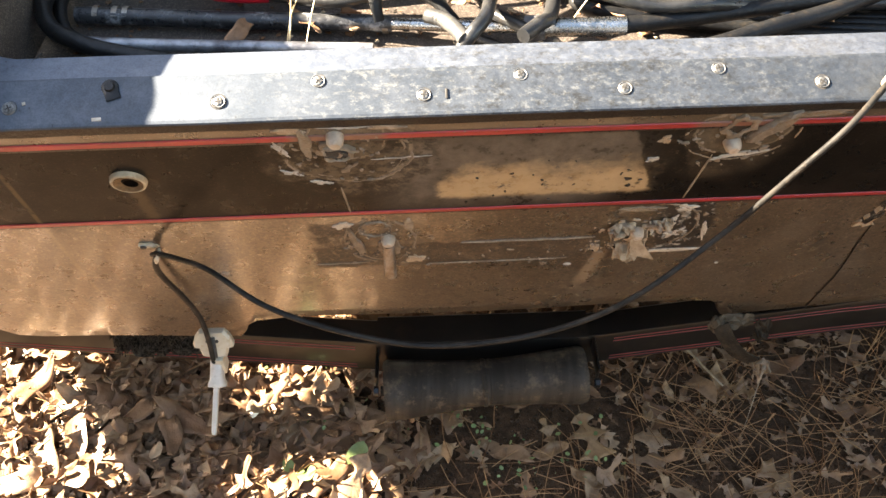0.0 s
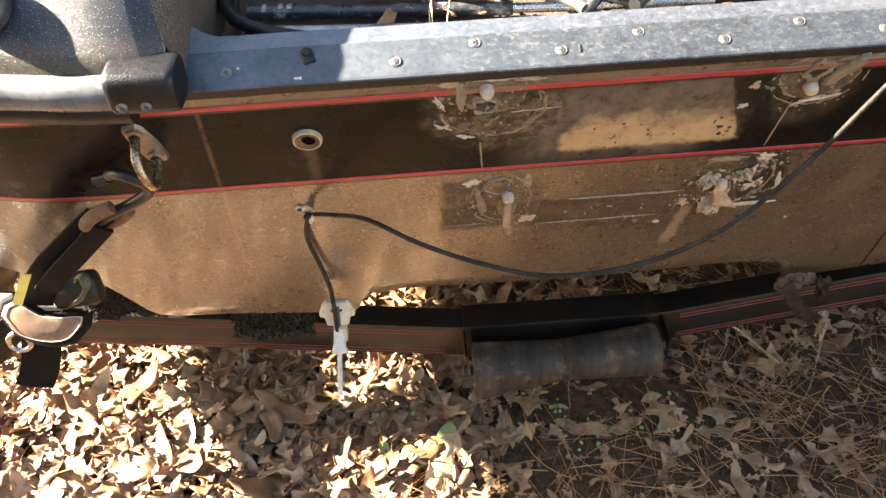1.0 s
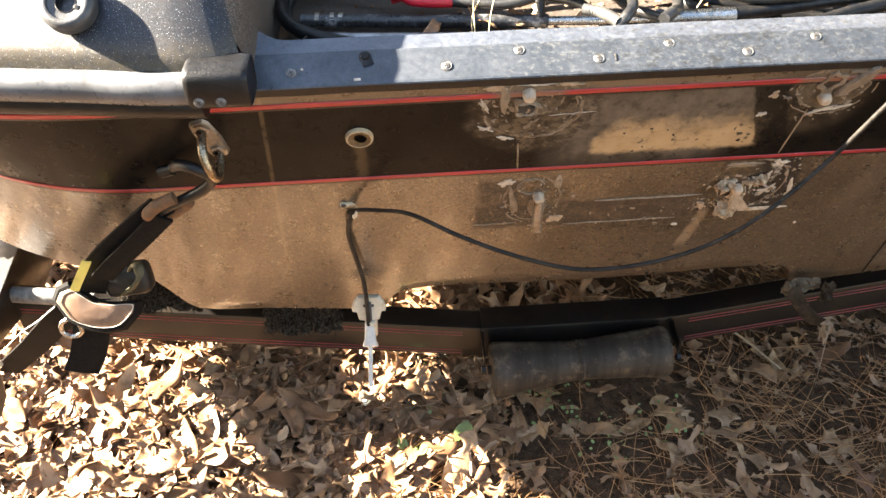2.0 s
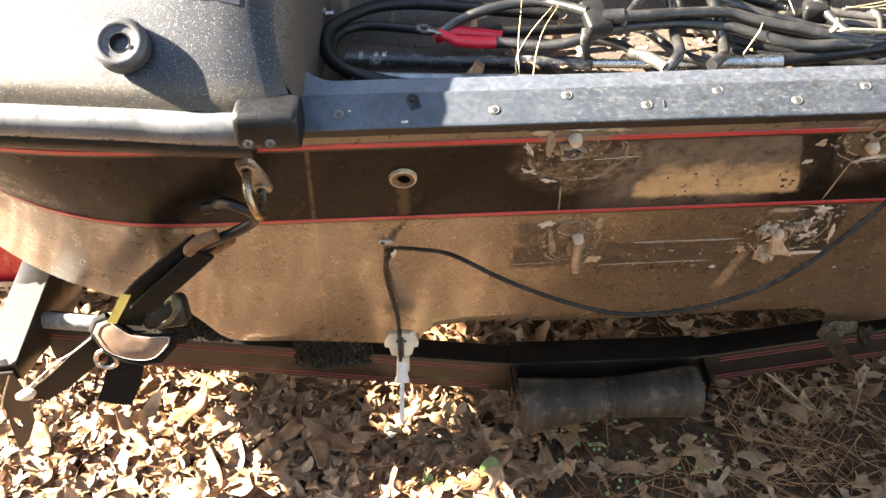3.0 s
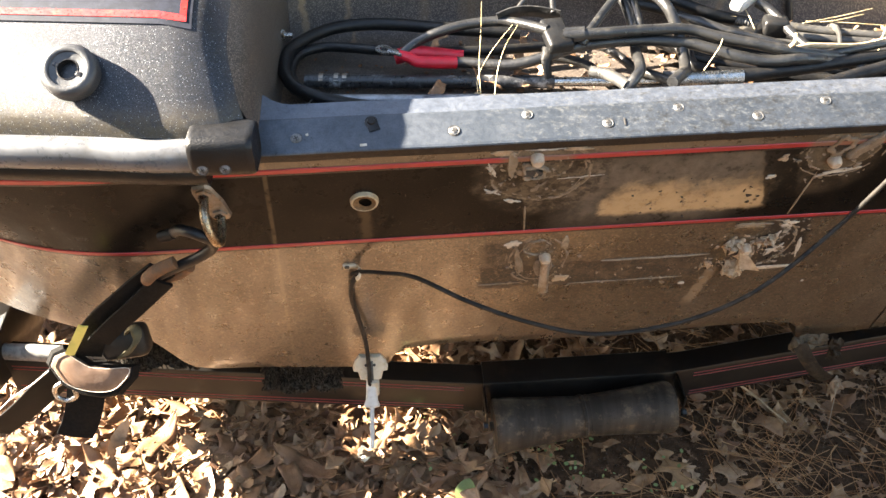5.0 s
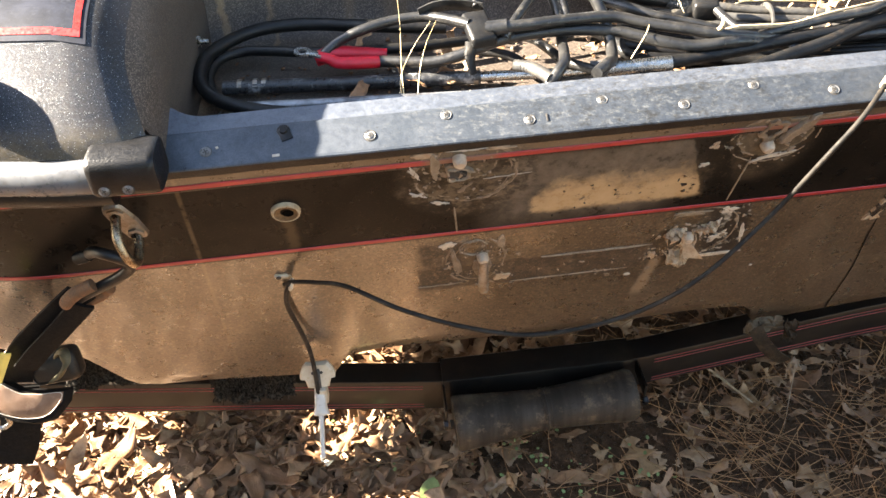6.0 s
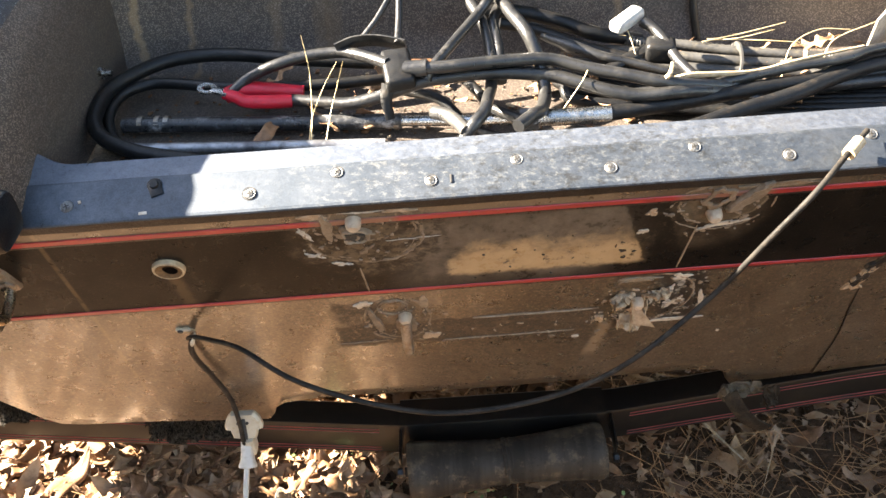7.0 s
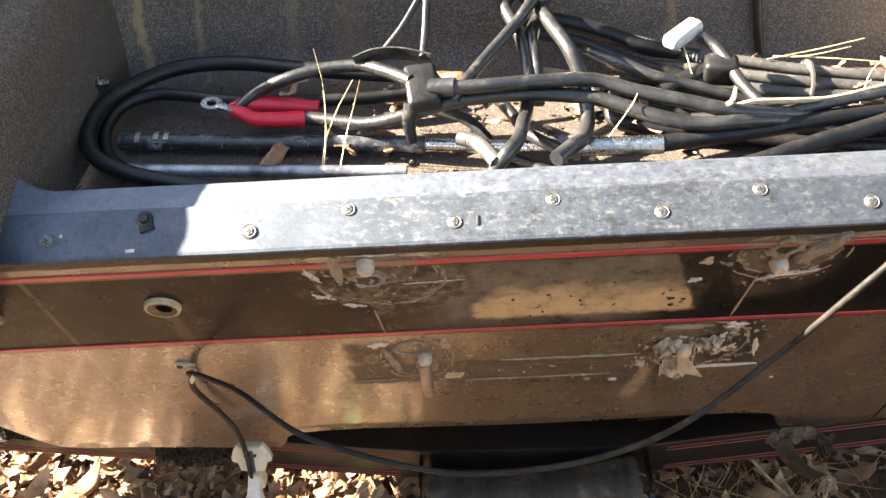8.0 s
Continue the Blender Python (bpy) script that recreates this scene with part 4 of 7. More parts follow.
for name, x, z, rx, rz, h, seed, rough, hole, mat, spin in [
    ("sealant_patch", 0.013, 0.826, 0.010, 0.012, 0.0035, 13, 0.5, 0, SILICONE, 20),
    ("sealant_patch", -0.007, 0.835, 0.005, 0.019, 0.0022, 14, 0.4, 0, ADHESIVE, 8),
    ("sealant_patch", -0.017, 0.8545, 0.012, 0.0035, 0.0015, 15, 0.5, 0, PEELED, 0),
    ("paint_flake", -0.029, 0.829, 0.0022, 0.010, 0.0012, 16, 0.9, 0, FLAKE_WHITE, 25),
    ("paint_flake", -0.025, 0.791, 0.008, 0.003, 0.0012, 17, 0.9, 0, FLAKE_WHITE, -18),
    ("paint_flake", 0.0, 0.773, 0.008, 0.0026, 0.0012, 18, 0.9, 0, FLAKE_WHITE, -10),
    ("paint_flake", 0.026, 0.8575, 0.016, 0.0016, 0.0015, 19, 0.9, 0, FLAKE_WHITE, 0),
    ("paint_flake", 0.06, 0.856, 0.012, 0.0022, 0.0015, 20, 0.9, 0, PEELED, 0),
    ("sealant_ring", 0.038, 0.677, 0.0175, 0.0165, 0.0018, 21, 0.12, 0.86, SILICONE, 0),
    ("sealant_patch", 0.018, 0.648, 0.004, 0.026, 0.003, 22, 0.4, 0, SILICONE, 12),
    ("sealant_patch", 0.050, 0.632, 0.011, 0.020, 0.0022, 23, 0.45, 0, SILICONE, 10),
    ("sealant_patch", 0.078, 0.602, 0.010, 0.008, 0.002, 24, 0.7, 0, PEELED, 0),
    ("paint_flake", 0.007, 0.687, 0.009, 0.006, 0.0012, 25, 0.6, 0, FLAKE_WHITE, 30),
    ("sealant_patch", 0.072, 0.684, 0.005, 0.012, 0.0012, 26, 0.4, 0, ADHESIVE, 0),
    ("sealant_ring", 0.350, 0.840, 0.014, 0.015, 0.0030, 27, 0.5, 0.55, SILICONE, 0),
    ("peeled_flap", 0.377, 0.838, 0.007, 0.026, 0.006, 28, 0.35, 0, SILICONE, -32),
    ("sealant_patch", 0.365, 0.795, 0.022, 0.003, 0.0012, 29, 0.7, 0, FLAKE_WHITE, 14),
    ("sealant_patch", 0.292, 0.823, 0.006, 0.006, 0.0012, 30, 0.8, 0, PEELED, 0),
    ("paint_flake", 0.289, 0.791, 0.004, 0.003, 0.0012, 31, 0.8, 0, FLAKE_WHITE, 0),
    ("sealant_patch", 0.405, 0.855, 0.045, 0.003, 0.0016, 32, 0.5, 0, ADHESIVE, 2),
    ("sealant_patch", 0.322, 0.663, 0.008, 0.007, 0.003, 34, 0.6, 0, PEELED, -30),
    ("sealant_patch", 0.291, 0.657, 0.011, 0.005, 0.003, 35, 0.5, 0, PEELED, 35),
    ("sealant_patch", 0.271, 0.615, 0.005, 0.007, 0.003, 36, 0.5, 0, PEELED, 0),
    ("sealant_patch", 0.305, 0.698, 0.024, 0.004, 0.0015, 37, 0.8, 0, ADHESIVE, 0),
    ("paint_flake", 0.348, 0.697, 0.011, 0.005, 0.001, 38, 0.9, 0, FLAKE_WHITE, 0),
    ("paint_flake", 0.342, 0.672, 0.004, 0.008, 0.001, 39, 0.9, 0, FLAKE_WHITE, -20),
    ("paint_flake", 0.351, 0.640, 0.013, 0.007, 0.001, 40, 0.9, 0, FLAKE_WHITE, 45),
    ("paint_flake", 0.381, 0.646, 0.003, 0.022, 0.001, 43, 0.6, 0, FLAKE_WHITE, 12),
    ("paint_flake", 0.362, 0.597, 0.026, 0.003, 0.001, 44, 0.6, 0, FLAKE_WHITE, 2),
    ("paint_flake", 0.2485, 0.5695, 0.0045, 0.003, 0.0012, 41, 0.2, 0, FLAKE_WHITE, 0),
    ("paint_flake", 0.425, 0.555, 0.002, 0.002, 0.001, 42, 0.5, 0, FLAKE_WHITE, 0),
]:
    part(name, patch(x, z, rx, rz, h, seed, rough, hole, spin), mat, hull)


def ridge(x0, z0, x1, z1, w, mat, seed):
    """A raised line left by the bracket's edge."""
    pts = []
    for i in range(9):
        f = i / 8
        pts.append(on_hull(x0 + (x1 - x0) * f, z0 + (z1 - z0) * f + 0.0015 * noise.noise((f * 9, seed, 0)), 0.0004))
    part("bracket_mark", tube(pts, [w * 0.5, w, w * 0.8, w, w * 0.3], 6, 3), mat, hull)


for i, (a, b, c, d, w, m) in enumerate([(0.125, 0.638, 0.268, 0.638, 0.0018, ADHESIVE), (0.09, 0.587, 0.245, 0.587, 0.0010, ADHESIVE), (-0.031, 0.596, 0.027, 0.597, 0.0010, ADHESIVE),
                                        (0.014, 0.762, 0.018, 0.711, 0.0012, ADHESIVE), (0.044, 0.808, 0.096, 0.811, 0.0006, FLAKE_WHITE), (0.338, 0.718, 0.341, 0.796, 0.0012, ADHESIVE)]):
    ridge(a, b, c, d, w, m, i)


def crumbs(x, z, rx, rz, count, seed):
    """Small flakes and crumbs of old sealant round a bolt."""
    rnd = random.Random(seed)
    bm = bmesh.new()
    for k in range(count):
        a, r = rnd.random() * 6.283, rnd.gauss(0.8, 0.28)
        s = rnd.uniform(0.0007, 0.0026) if rnd.random() < 0.8 else rnd.uniform(0.0025, 0.0045)
        zz = min(0.856, z + rz * r * math.sin(a))
        join(bm, patch(x + rx * r * math.cos(a), zz, s, s * rnd.uniform(0.25, 0.8), rnd.uniform(0.0006, 0.0016), rnd.random() * 999, 0.9, 0, rnd.uniform(-80, 80), 8))
    return bm


for i, (x, z, rx, rz, n, m) in enumerate([(0.018, 0.826, 0.045, 0.030, 36, SILICONE), (0.02, 0.80, 0.05, 0.03, 26, SILICONE), (0.045, 0.645, 0.040, 0.045, 48, SILICONE), (0.05, 0.635, 0.035, 0.04, 26, PEELED), (0.352, 0.815, 0.045, 0.032, 46, SILICONE),
                                          (0.325, 0.65, 0.05, 0.045, 40, SILICONE), (0.30, 0.64, 0.035, 0.04, 34, PEELED), (0.19, 0.60, 0.12, 0.02, 26, ADHESIVE), (0.19, 0.76, 0.10, 0.03, 20, BLACK_LINE)]):
    tagged(part("sealant_residue", crumbs(x, z, rx, rz, n, i + 70), m, hull), "crumbs of old sealant", kind="stuff")


def mount_bolt(x, z, long, drop):
    """A bolt end with a blob of white sealant, hanging stud where one is seen."""
    bm = lathe([(0.0, 0.010), (0.0045, 0.0095), (0.0066, 0.007), (0.0073, 0.003), (0.0076, -0.002)], 18, hull_pose(x, z, 0.001))
    ob = part("mount_bolt", bm, BOLT_CAP, hull, "bolt end capped with white sealant")
    if long:
        a = on_hull(x, z - 0.004, 0.006)
        b = on_hull(x, z - drop, 0.022)
        pts = [a.lerp(b, i / 24) for i in range(25)]
        part("stud", tube(pts, 0.0066, 12, 1, ribs=0.10, smooth=False), OLD_STEEL, ob, "threaded stud")


mount_bolt(0.018, 0.845, False, 0)
mount_bolt(0.351, 0.8165, False, 0)
mount_bolt(0.050, 0.656, True, 0.046)
mount_bolt(0.309, 0.650, False, 0)
part("bolt_hole", lathe([(0.0085, 0.0012), (0.006, 0.001), (0, 0.001)], 14, hull_pose(0.350, 0.840)), BLACK_LINE, hull)
part("bolt_hole", patch(0.016, 0.8235, 0.0085, 0.0075, 0.0042, 95, 0.5), CROSS, hull)
part("sealant_ring", patch(0.016, 0.8230, 0.0125, 0.0105, 0.0050, 96, 0.45, 0.66), ADHESIVE, hull, "crumbling sealant round a hole")
# screws left in the transom face
part("sealant_patch", patch(-0.192, 0.66, 0.010, 0.006, 0.002, 51, 0.5), IVORY, hull)

# tie-down eye
eye_pose = hull_pose(-0.325, 0.80, 0.0, 14)
bm = bmesh.new()
outline = [(-0.014, 0.034), (-0.009, 0.041), (0.009, 0.041), (0.014, 0.034), (0.017, 0), (0.014, -0.034), (0.009, -0.041), (-0.009, -0.041), (-0.014, -0.034), (-0.017, 0)]
lo = [bm.verts.new((u * 0.78, v * 0.76, 0.0)) for u, v in outline]
hi = [bm.verts.new((u * 0.70, v * 0.71, 0.004)) for u, v in outline]
for k in range(10):
    bm.faces.new((lo[k], lo[(k + 1) % 10], hi[(k + 1) % 10], hi[k]))
bm.faces.new(hi)
bm.transform(eye_pose)
eye = part("tie_down_eye", bm, OLD_STEEL, hull, "stained stainless tie-down eye")
bm = tube([eye_pose @ Vector(p) for p in ((0, 0.016, -0.002), (0, 0.017, 0.012), (0, 0.011, 0.030), (0, -0.006, 0.041), (0, -0.023, 0.038), (0, -0.026, 0.018), (0, -0.021, -0.002))], 0.0050, 12, 6)
part("loop", bm, BRASSY, eye, "brass-stained steel loop")
for v in (0.019, -0.019):
    part("nut", lathe([(0.009, 0.003), (0.009, 0.006), (0.006, 0.0075)], 6, eye_pose @ Matrix.Translation((0, v, 0))), OLD_STEEL, eye)

# cracked cable entry on the far side of the transom
entry = part("cable_entry", patch(0.552, 0.652, 0.011, 0.013, 0.003, 61, 0.7), PEELED, hull, "torn sealant round a cable hole")
part("cable_hole", patch(0.554, 0.664, 0.014, 0.006, 0.004, 62, 0.7, 0, 65), BLACK_LINE, entry)
part("cable_hole", patch(0.558, 0.696, 0.016, 0.006, 0.004, 63, 0.7, 0, 70), BLACK_LINE, entry)
part("torn_lip", patch(0.556, 0.682, 0.010, 0.0045, 0.004, 64, 0.7, 0, 60), PEELED, entry)
part("crack", tube([on_hull(0.565, 0.640, 0.0008), on_hull(0.574, 0.590, 0.0008), on_hull(0.582, 0.555, 0.0008), on_hull(0.592, 0.505, 0.0008), on_hull(0.596, 0.470, 0.0008), on_hull(0.601, 0.42, 0.0008), on_hull(0.604, 0.39, 0.0008)], [0.0005, 0.0011, 0.0009, 0.0012, 0.0008, 0.001, 0.0012], 5, 5), BLACK_LINE, entry)


# ---- trailer ----
trailer = thing("boat_trailer", "black boat trailer with thin red pinstripes under the hull", "trailer")
BEAM_Y = 0.832
BEAM_TOP = [(-1.02, 0.335), (-0.65, 0.283), (-0.01, 0.198), (0.01, 0.197), (0.34, 0.207), (0.36, 0.21), (0.75, 0.288), (1.35, 0.37)]


def beam_top(x):
    for (a, b), (c, d) in zip(BEAM_TOP, BEAM_TOP[1:]):
        if x <= c:
            return b + (d - b) * (x - a) / (c - a)
    return BEAM_TOP[-1][1]


def beam_piece(x0, x1, h, proud=0.0):
    n = max(2, int((x1 - x0) / 0.06))
    xs = [x0 + (x1 - x0) * i / n for i in range(n + 1)]
    bm = bmesh.new()
    rings = []
    for x in xs:
        z, e = beam_top(x) + proud, 0.005
        y0, y1 = BEAM_Y - proud, BEAM_Y + 0.05 + proud
        sec = [(y0, z - e), (y0 + e * 0.3, z - e * 0.3), (y0 + e, z), (y1 - e, z), (y1, z - e), (y1, z - h + e), (y1 - e, z - h), (y0 + e, z - h), (y0, z - h + e)]
        rings.append([bm.verts.new((x, y, q)) for y, q in sec])
    for a, b in zip(rings, rings[1:]):
        for k in range(9):
            bm.faces.new((a[k], a[(k + 1) % 9], b[(k + 1) % 9], b[k]))
    bm.faces.new(rings[0])
    bm.faces.new(rings[-1][::-1])
    return bm


beam = part("cross_beam", beam_piece(-0.80, 1.35, 0.078), BEAM, trailer, "black box-section cross beam")
part("centre_sleeve", beam_piece(0.005, 0.345, 0.082, 0.004), BEAM, beam)
for x0, x1 in ((-0.79, -0.03), (0.385, 1.3)):
    for off in (0.012, 0.019, 0.060, 0.067):
        pts = [(x0 + (x1 - x0) * i / 16, BEAM_Y - 0.0004, beam_top(x0 + (x1 - x0) * i / 16) - off) for i in range(17)]
        part("pinstripe", tube(pts, 0.0008, 5, 1, smooth=False), RED_LINE, beam, "thin red pinstripe")


# keel roller, waisted, in its bracket
def roller_rubber():
    """Dusty rubber, worn smooth in bands round the roller."""
    k = Mat("roller_rubber", 0.6)
    k.b.inputs["Specular IOR Level"].default_value = 0.2
    bands = k.noise(26, 4, 0.6, (1, 0.12, 0.12))
    fine, spots = k.noise(150, 4, 0.7), k.noise(34, 6, 0.75)
    c = k.mix(k.step(bands, 0.38, 0.66), (0.024, 0.0185, 0.014), (0.046, 0.036, 0.027))
    c = k.mix(k.step(spots, 0.50, 0.66, 0.0, 0.7), c, (0.115, 0.080, 0.050))
    c = k.mix(k.step(fine, 0.56, 0.70, 0.0, 0.5), c, (0.012, 0.009, 0.007))
    k.colour(c).rough(k.step(bands, 0.35, 0.65, 0.75, 0.45))
    k.bump(k.math("ADD", fine, spots), 0.0008, 0.6)
    return k.m


def build_roller():
    m = Matrix.Translation((0.018, 0.768, 0.158)) @ Matrix.Rotation(radians(90), 4, "Y")
    prof = [(0.0, -0.006), (0.008, -0.006), (0.008, 0.0), (0.046, 0.001), (0.0485, 0.005), (0.0485, 0.012), (0.047, 0.03), (0.042, 0.08), (0.038, 0.125), (0.0365, 0.148), (0.0366, 0.1535), (0.0384, 0.155), (0.0384, 0.160), (0.0364, 0.1615), (0.0364, 0.166), (0.0376, 0.1672), (0.0366, 0.172),
            (0.038, 0.20), (0.0415, 0.25), (0.0455, 0.295), (0.0465, 0.310), (0.043, 0.318), (0.008, 0.319), (0.008, 0.325), (0, 0.325)]
    bm = lathe([(r, h) for r, h in prof], 36, m)
    bm.transform(Matrix.Translation((0.018, 0.768, 0.158)) @ Matrix.Rotation(radians(-2.5), 4, "Y") @ Matrix.Rotation(radians(3), 4, "Z") @ Matrix.Translation((-0.018, -0.768, -0.158)))
    return part("keel_roller", bm, roller_rubber(), trailer, "dusty black rubber keel roller")


roller = build_roller()
for x in (0.006, 0.352):
    z = 0.158 + (x - 0.018) * 0.043
    bm = box((0.004, 0.060, 0.026), (x, 0.800, z + 0.022), 0.001)
    part("roller_bracket", bm, BEAM, roller)
    part("axle_nut", lathe([(0.008, -0.004), (0.008, 0.003), (0.005, 0.004), (0, 0.004)], 6, Matrix.Translation((x + (0.002 if x > 0.1 else -0.002), 0.768, z)) @ Matrix.Rotation(radians(90 if x > 0.1 else -90), 4, "Y")), BEAM, roller)


# carpeted bunks that carry the hull
def build_bunk(x, w, z0, z1, y0):
    bm = bmesh.new()
    one = bmesh.new()
    bmesh.ops.create_cube(one, size=1, matrix=Matrix.Diagonal((w, 1.6, z1 - z0, 1)))
    bmesh.ops.bevel(one, geom=one.edges[:], offset=0.008, segments=3, profile=0.5, affect="EDGES")
    bmesh.ops.subdivide_edges(one, edges=[e for e in one.edges if e.calc_length() > 0.03], cuts=5, use_grid_fill=True)
    one.transform(Matrix.Translation((x, y0 + 0.8, (z0 + z1) / 2)))
    for v in one.verts:
        v.co += Vector((noise.noise(v.co * 40), noise.noise(v.co * 40 + Vector((9, 0, 0))), noise.noise(v.co * 40 + Vector((0, 9, 0))))) * 0.010
    join(bm, one)
    # carpet pile and frayed threads at the cut end
    rnd = random.Random(int(x * 1000))
    for k in range(1300):
        a = Vector((x + rnd.uniform(-w / 2, w / 2), y0 + rnd.uniform(-0.004, 0.05), rnd.uniform(z0 - 0.004, z1)))
        if rnd.random() < 0.5:
            a.y = y0 + rnd.uniform(-0.002, 0.004)
        d = Vector((rnd.uniform(-1, 1), rnd.uniform(-1.4, -0.2), rnd.uniform(-1.6, 0.6))) * 0.008
        tube([a, a + d * 0.6, a + d + Vector((0, 0, -0.004))], 0.0010, 3, 1, bm, smooth=False)
    for k in range(16):
        c = Vector((x + rnd.uniform(-w / 2, w / 2), y0 + 0.004, z0 + rnd.uniform(-0.004, 0.012)))
        tube([c, c + Vector((rnd.uniform(-0.01, 0.01), -0.008, -0.008)), c + Vector((rnd.uniform(-0.016, 0.016), -0.006, -0.018))], [0.010, 0.009, 0.004], 6, 3, bm, flat=0.6)
    return part("bunk", bm, CARPET, trailer, "frayed black carpet on a bunk board")


build_bunk(-0.298, 0.116, 0.298, 0.374, 0.760)
build_bunk(-0.52, 0.12, 0.356, 0.425, 0.768)
build_bunk(0.63, 0.115, 0.308, 0.372, 0.95)

# side rail, pipe stub and fender
rail_m = Matrix.Translation((-0.817, 0.712, 0.298)) @ Matrix.Rotation(radians(5.2), 4, "Z")
bm = box((0.060, 1.70, 0.125), (0, 0, 0), 0.004, rail_m @ Matrix.Translation((0, 0.85, -0.0155)))
# the rail's underside is cut away towards its end
bmesh.ops.bisect_plane(bm, geom=bm.verts[:] + bm.edges[:] + bm.faces[:], plane_co=rail_m @ Vector((0, 0.23, 0)), plane_no=rail_m.to_3x3() @ Vector((0, 1, 0)))
for v in bm.verts:
    end = rail_m.inverted() @ v.co
    if end.z < -0.05 and end.y < 0.23:
        v.co.z += 0.090 * (1 - end.y / 0.23)
side_rail = part("side_rail", bm, BEAM, trailer, "dark steel side rail worn to bare metal on top")
part("bare_top", sheet([[(-0.028 + 0.008 * i, y + (0.016 * noise.noise((i * 0.9, 3, y)) if j in (0, 8) else 0), 0.0478) for i in range(8)] for j, y in enumerate((0.008, 0.03, 0.06, 0.09, 0.12, 0.14, 0.16, 0.175, 0.19))], 0.0006), SCUFFED, side_rail, "bare worn steel").matrix_basis = rail_m
part("pipe_stub", tube([(-0.80, 0.846, 0.312), (-0.66, 0.838, 0.302)], 0.0145, 14, 2), ZINC, trailer, "short bare pipe")
# hanging tie tongue at the rail's end
bm = bmesh.new()
tongue = [(-0.792, 0.338), (-0.815, 0.336), (-0.832, 0.264), (-0.845, 0.150), (-0.838, 0.145), (-0.820, 0.168), (-0.797, 0.213), (-0.787, 0.264)]
hole = [(-0.824 + 0.006 * math.cos(2 * math.pi * k / 12), 0.214 + 0.014 * math.sin(2 * math.pi * k / 12)) for k in range(12)]
loops = []
for y in (0.7085, 0.7045):
    loops.append(([bm.verts.new((u, y, v)) for u, v in tongue], [bm.verts.new((u, y, v)) for u, v in hole]))
    for ring in loops[-1]:
        for k in range(len(ring)):
            bm.edges.new((ring[k], ring[(k + 1) % len(ring)]))
    bmesh.ops.triangle_fill(bm, use_beauty=True, edges=[e for e in bm.edges if all(abs(v.co.y - y) < 1e-6 for v in e.verts)])
for a, b in zip(loops[0], loops[1]):
    for k in range(len(a)):
        bm.faces.new((a[k], a[(k + 1) % len(a)], b[(k + 1) % len(b)], b[k]))
tie = part("tie_tongue", bm, BEAM, trailer, "dark steel tongue with a slotted hole", smooth=False)
part("bare_edge", tube([(-0.797, 0.703, 0.334), (-0.815, 0.703, 0.300), (-0.833, 0.703, 0.262), (-0.838, 0.703, 0.225)], 0.0016, 6, 4), STEEL, tie)


def build_wheel():
    m = Matrix.Translation((-1.13, 1.53, 0.205)) @ Matrix.Rotation(radians(90), 4, "Y")
    prof = [(0.105, -0.055), (0.14, -0.064), (0.18, -0.062), (0.200, -0.048), (0.205, 0.0), (0.200, 0.048), (0.18, 0.062), (0.14, 0.064), (0.105, 0.055), (0.105, -0.055)]
    wheel = part("wheel", lathe(prof, 48, m), RUBBER, trailer, "black trailer tyre on a pale rim")
    part("rim", lathe([(0, -0.03), (0.04, -0.03), (0.05, -0.01), (0.09, -0.02), (0.104, -0.045), (0.106, 0.045), (0.09, 0.03), (0.04, 0.02), (0, 0.02)], 36, m), CREAM, wheel)
    sec = ((0, 0.025), (0.004, 0.005), (0.02, 0), (0.10, 0), (0.165, 0), (0.178, 0.005), (0.182, 0.03))
    grid = []
    for i in range(29):
        a = math.pi * (-0.20 + 1.4 * i / 28)
        c, s = (math.copysign(abs(q) ** 0.5, q) for q in (math.cos(a), math.sin(a)))
        grid.append([(-1.222 + w, 1.53 - (0.30 - d) * (c if s > 0 else math.copysign(1, c)), 0.22 + (0.312 - d) * s) for w, d in sec])
    fender = part("fender", sheet(grid, 0.003), LAMP_RED, trailer, "glossy red wheel fender with a pale edge line")
    part("edge_line", tube([(-1.043, 1.53 - 0.298 * math.copysign(abs(math.cos(a)) ** 0.5, math.cos(a)), 0.22 + 0.310 * abs(math.sin(a)) ** 0.5) for a in (math.pi * i / 24 for i in range(25))], 0.002, 5, 2), FLAKE_WHITE, fender)
    plate = part("lettered_plate", box((0.17, 0.003, 0.058), (-1.145, 1.216, 0.037), 0.0008), PLATE, fender, "beige plate with black capital letters")
    bm = bmesh.new()
    for x, z, w, h in ((-1.113, 0.037, 0.004, 0.030), (-1.105, 0.050, 0.016, 0.004), (-1.106, 0.037, 0.014, 0.004), (-1.105, 0.024, 0.016, 0.004)):
        box((w, 0.001, h), (x, 1.2135, z), 0, None, bm)
    part("letter_E", bm, BLACK_LINE, plate)
    bm = bmesh.new()
    for x, z, w, h in ((-1.088, 0.037, 0.004, 0.030), (-1.081, 0.050, 0.014, 0.004), (-1.074, 0.044, 0.004, 0.012), (-1.081, 0.038, 0.014, 0.004)):
        box((w, 0.001, h), (x, 1.2135, z), 0, None, bm)
    box((0.004, 0.001, 0.018), (0, 0, 0), 0, Matrix.Translation((-1.077, 1.2135, 0.029)) @ Matrix.Rotation(radians(-28), 4, "Y"), bm)
    part("letter_R", bm, BLACK_LINE, plate)


build_wheel()
# ---- ground ----
def ground_z(x, y):
    return 0.010 * noise.noise((x * 3.1, y * 3.1, 1.7)) + 0.004 * noise.noise((x * 14, y * 14, 4)) - 0.004


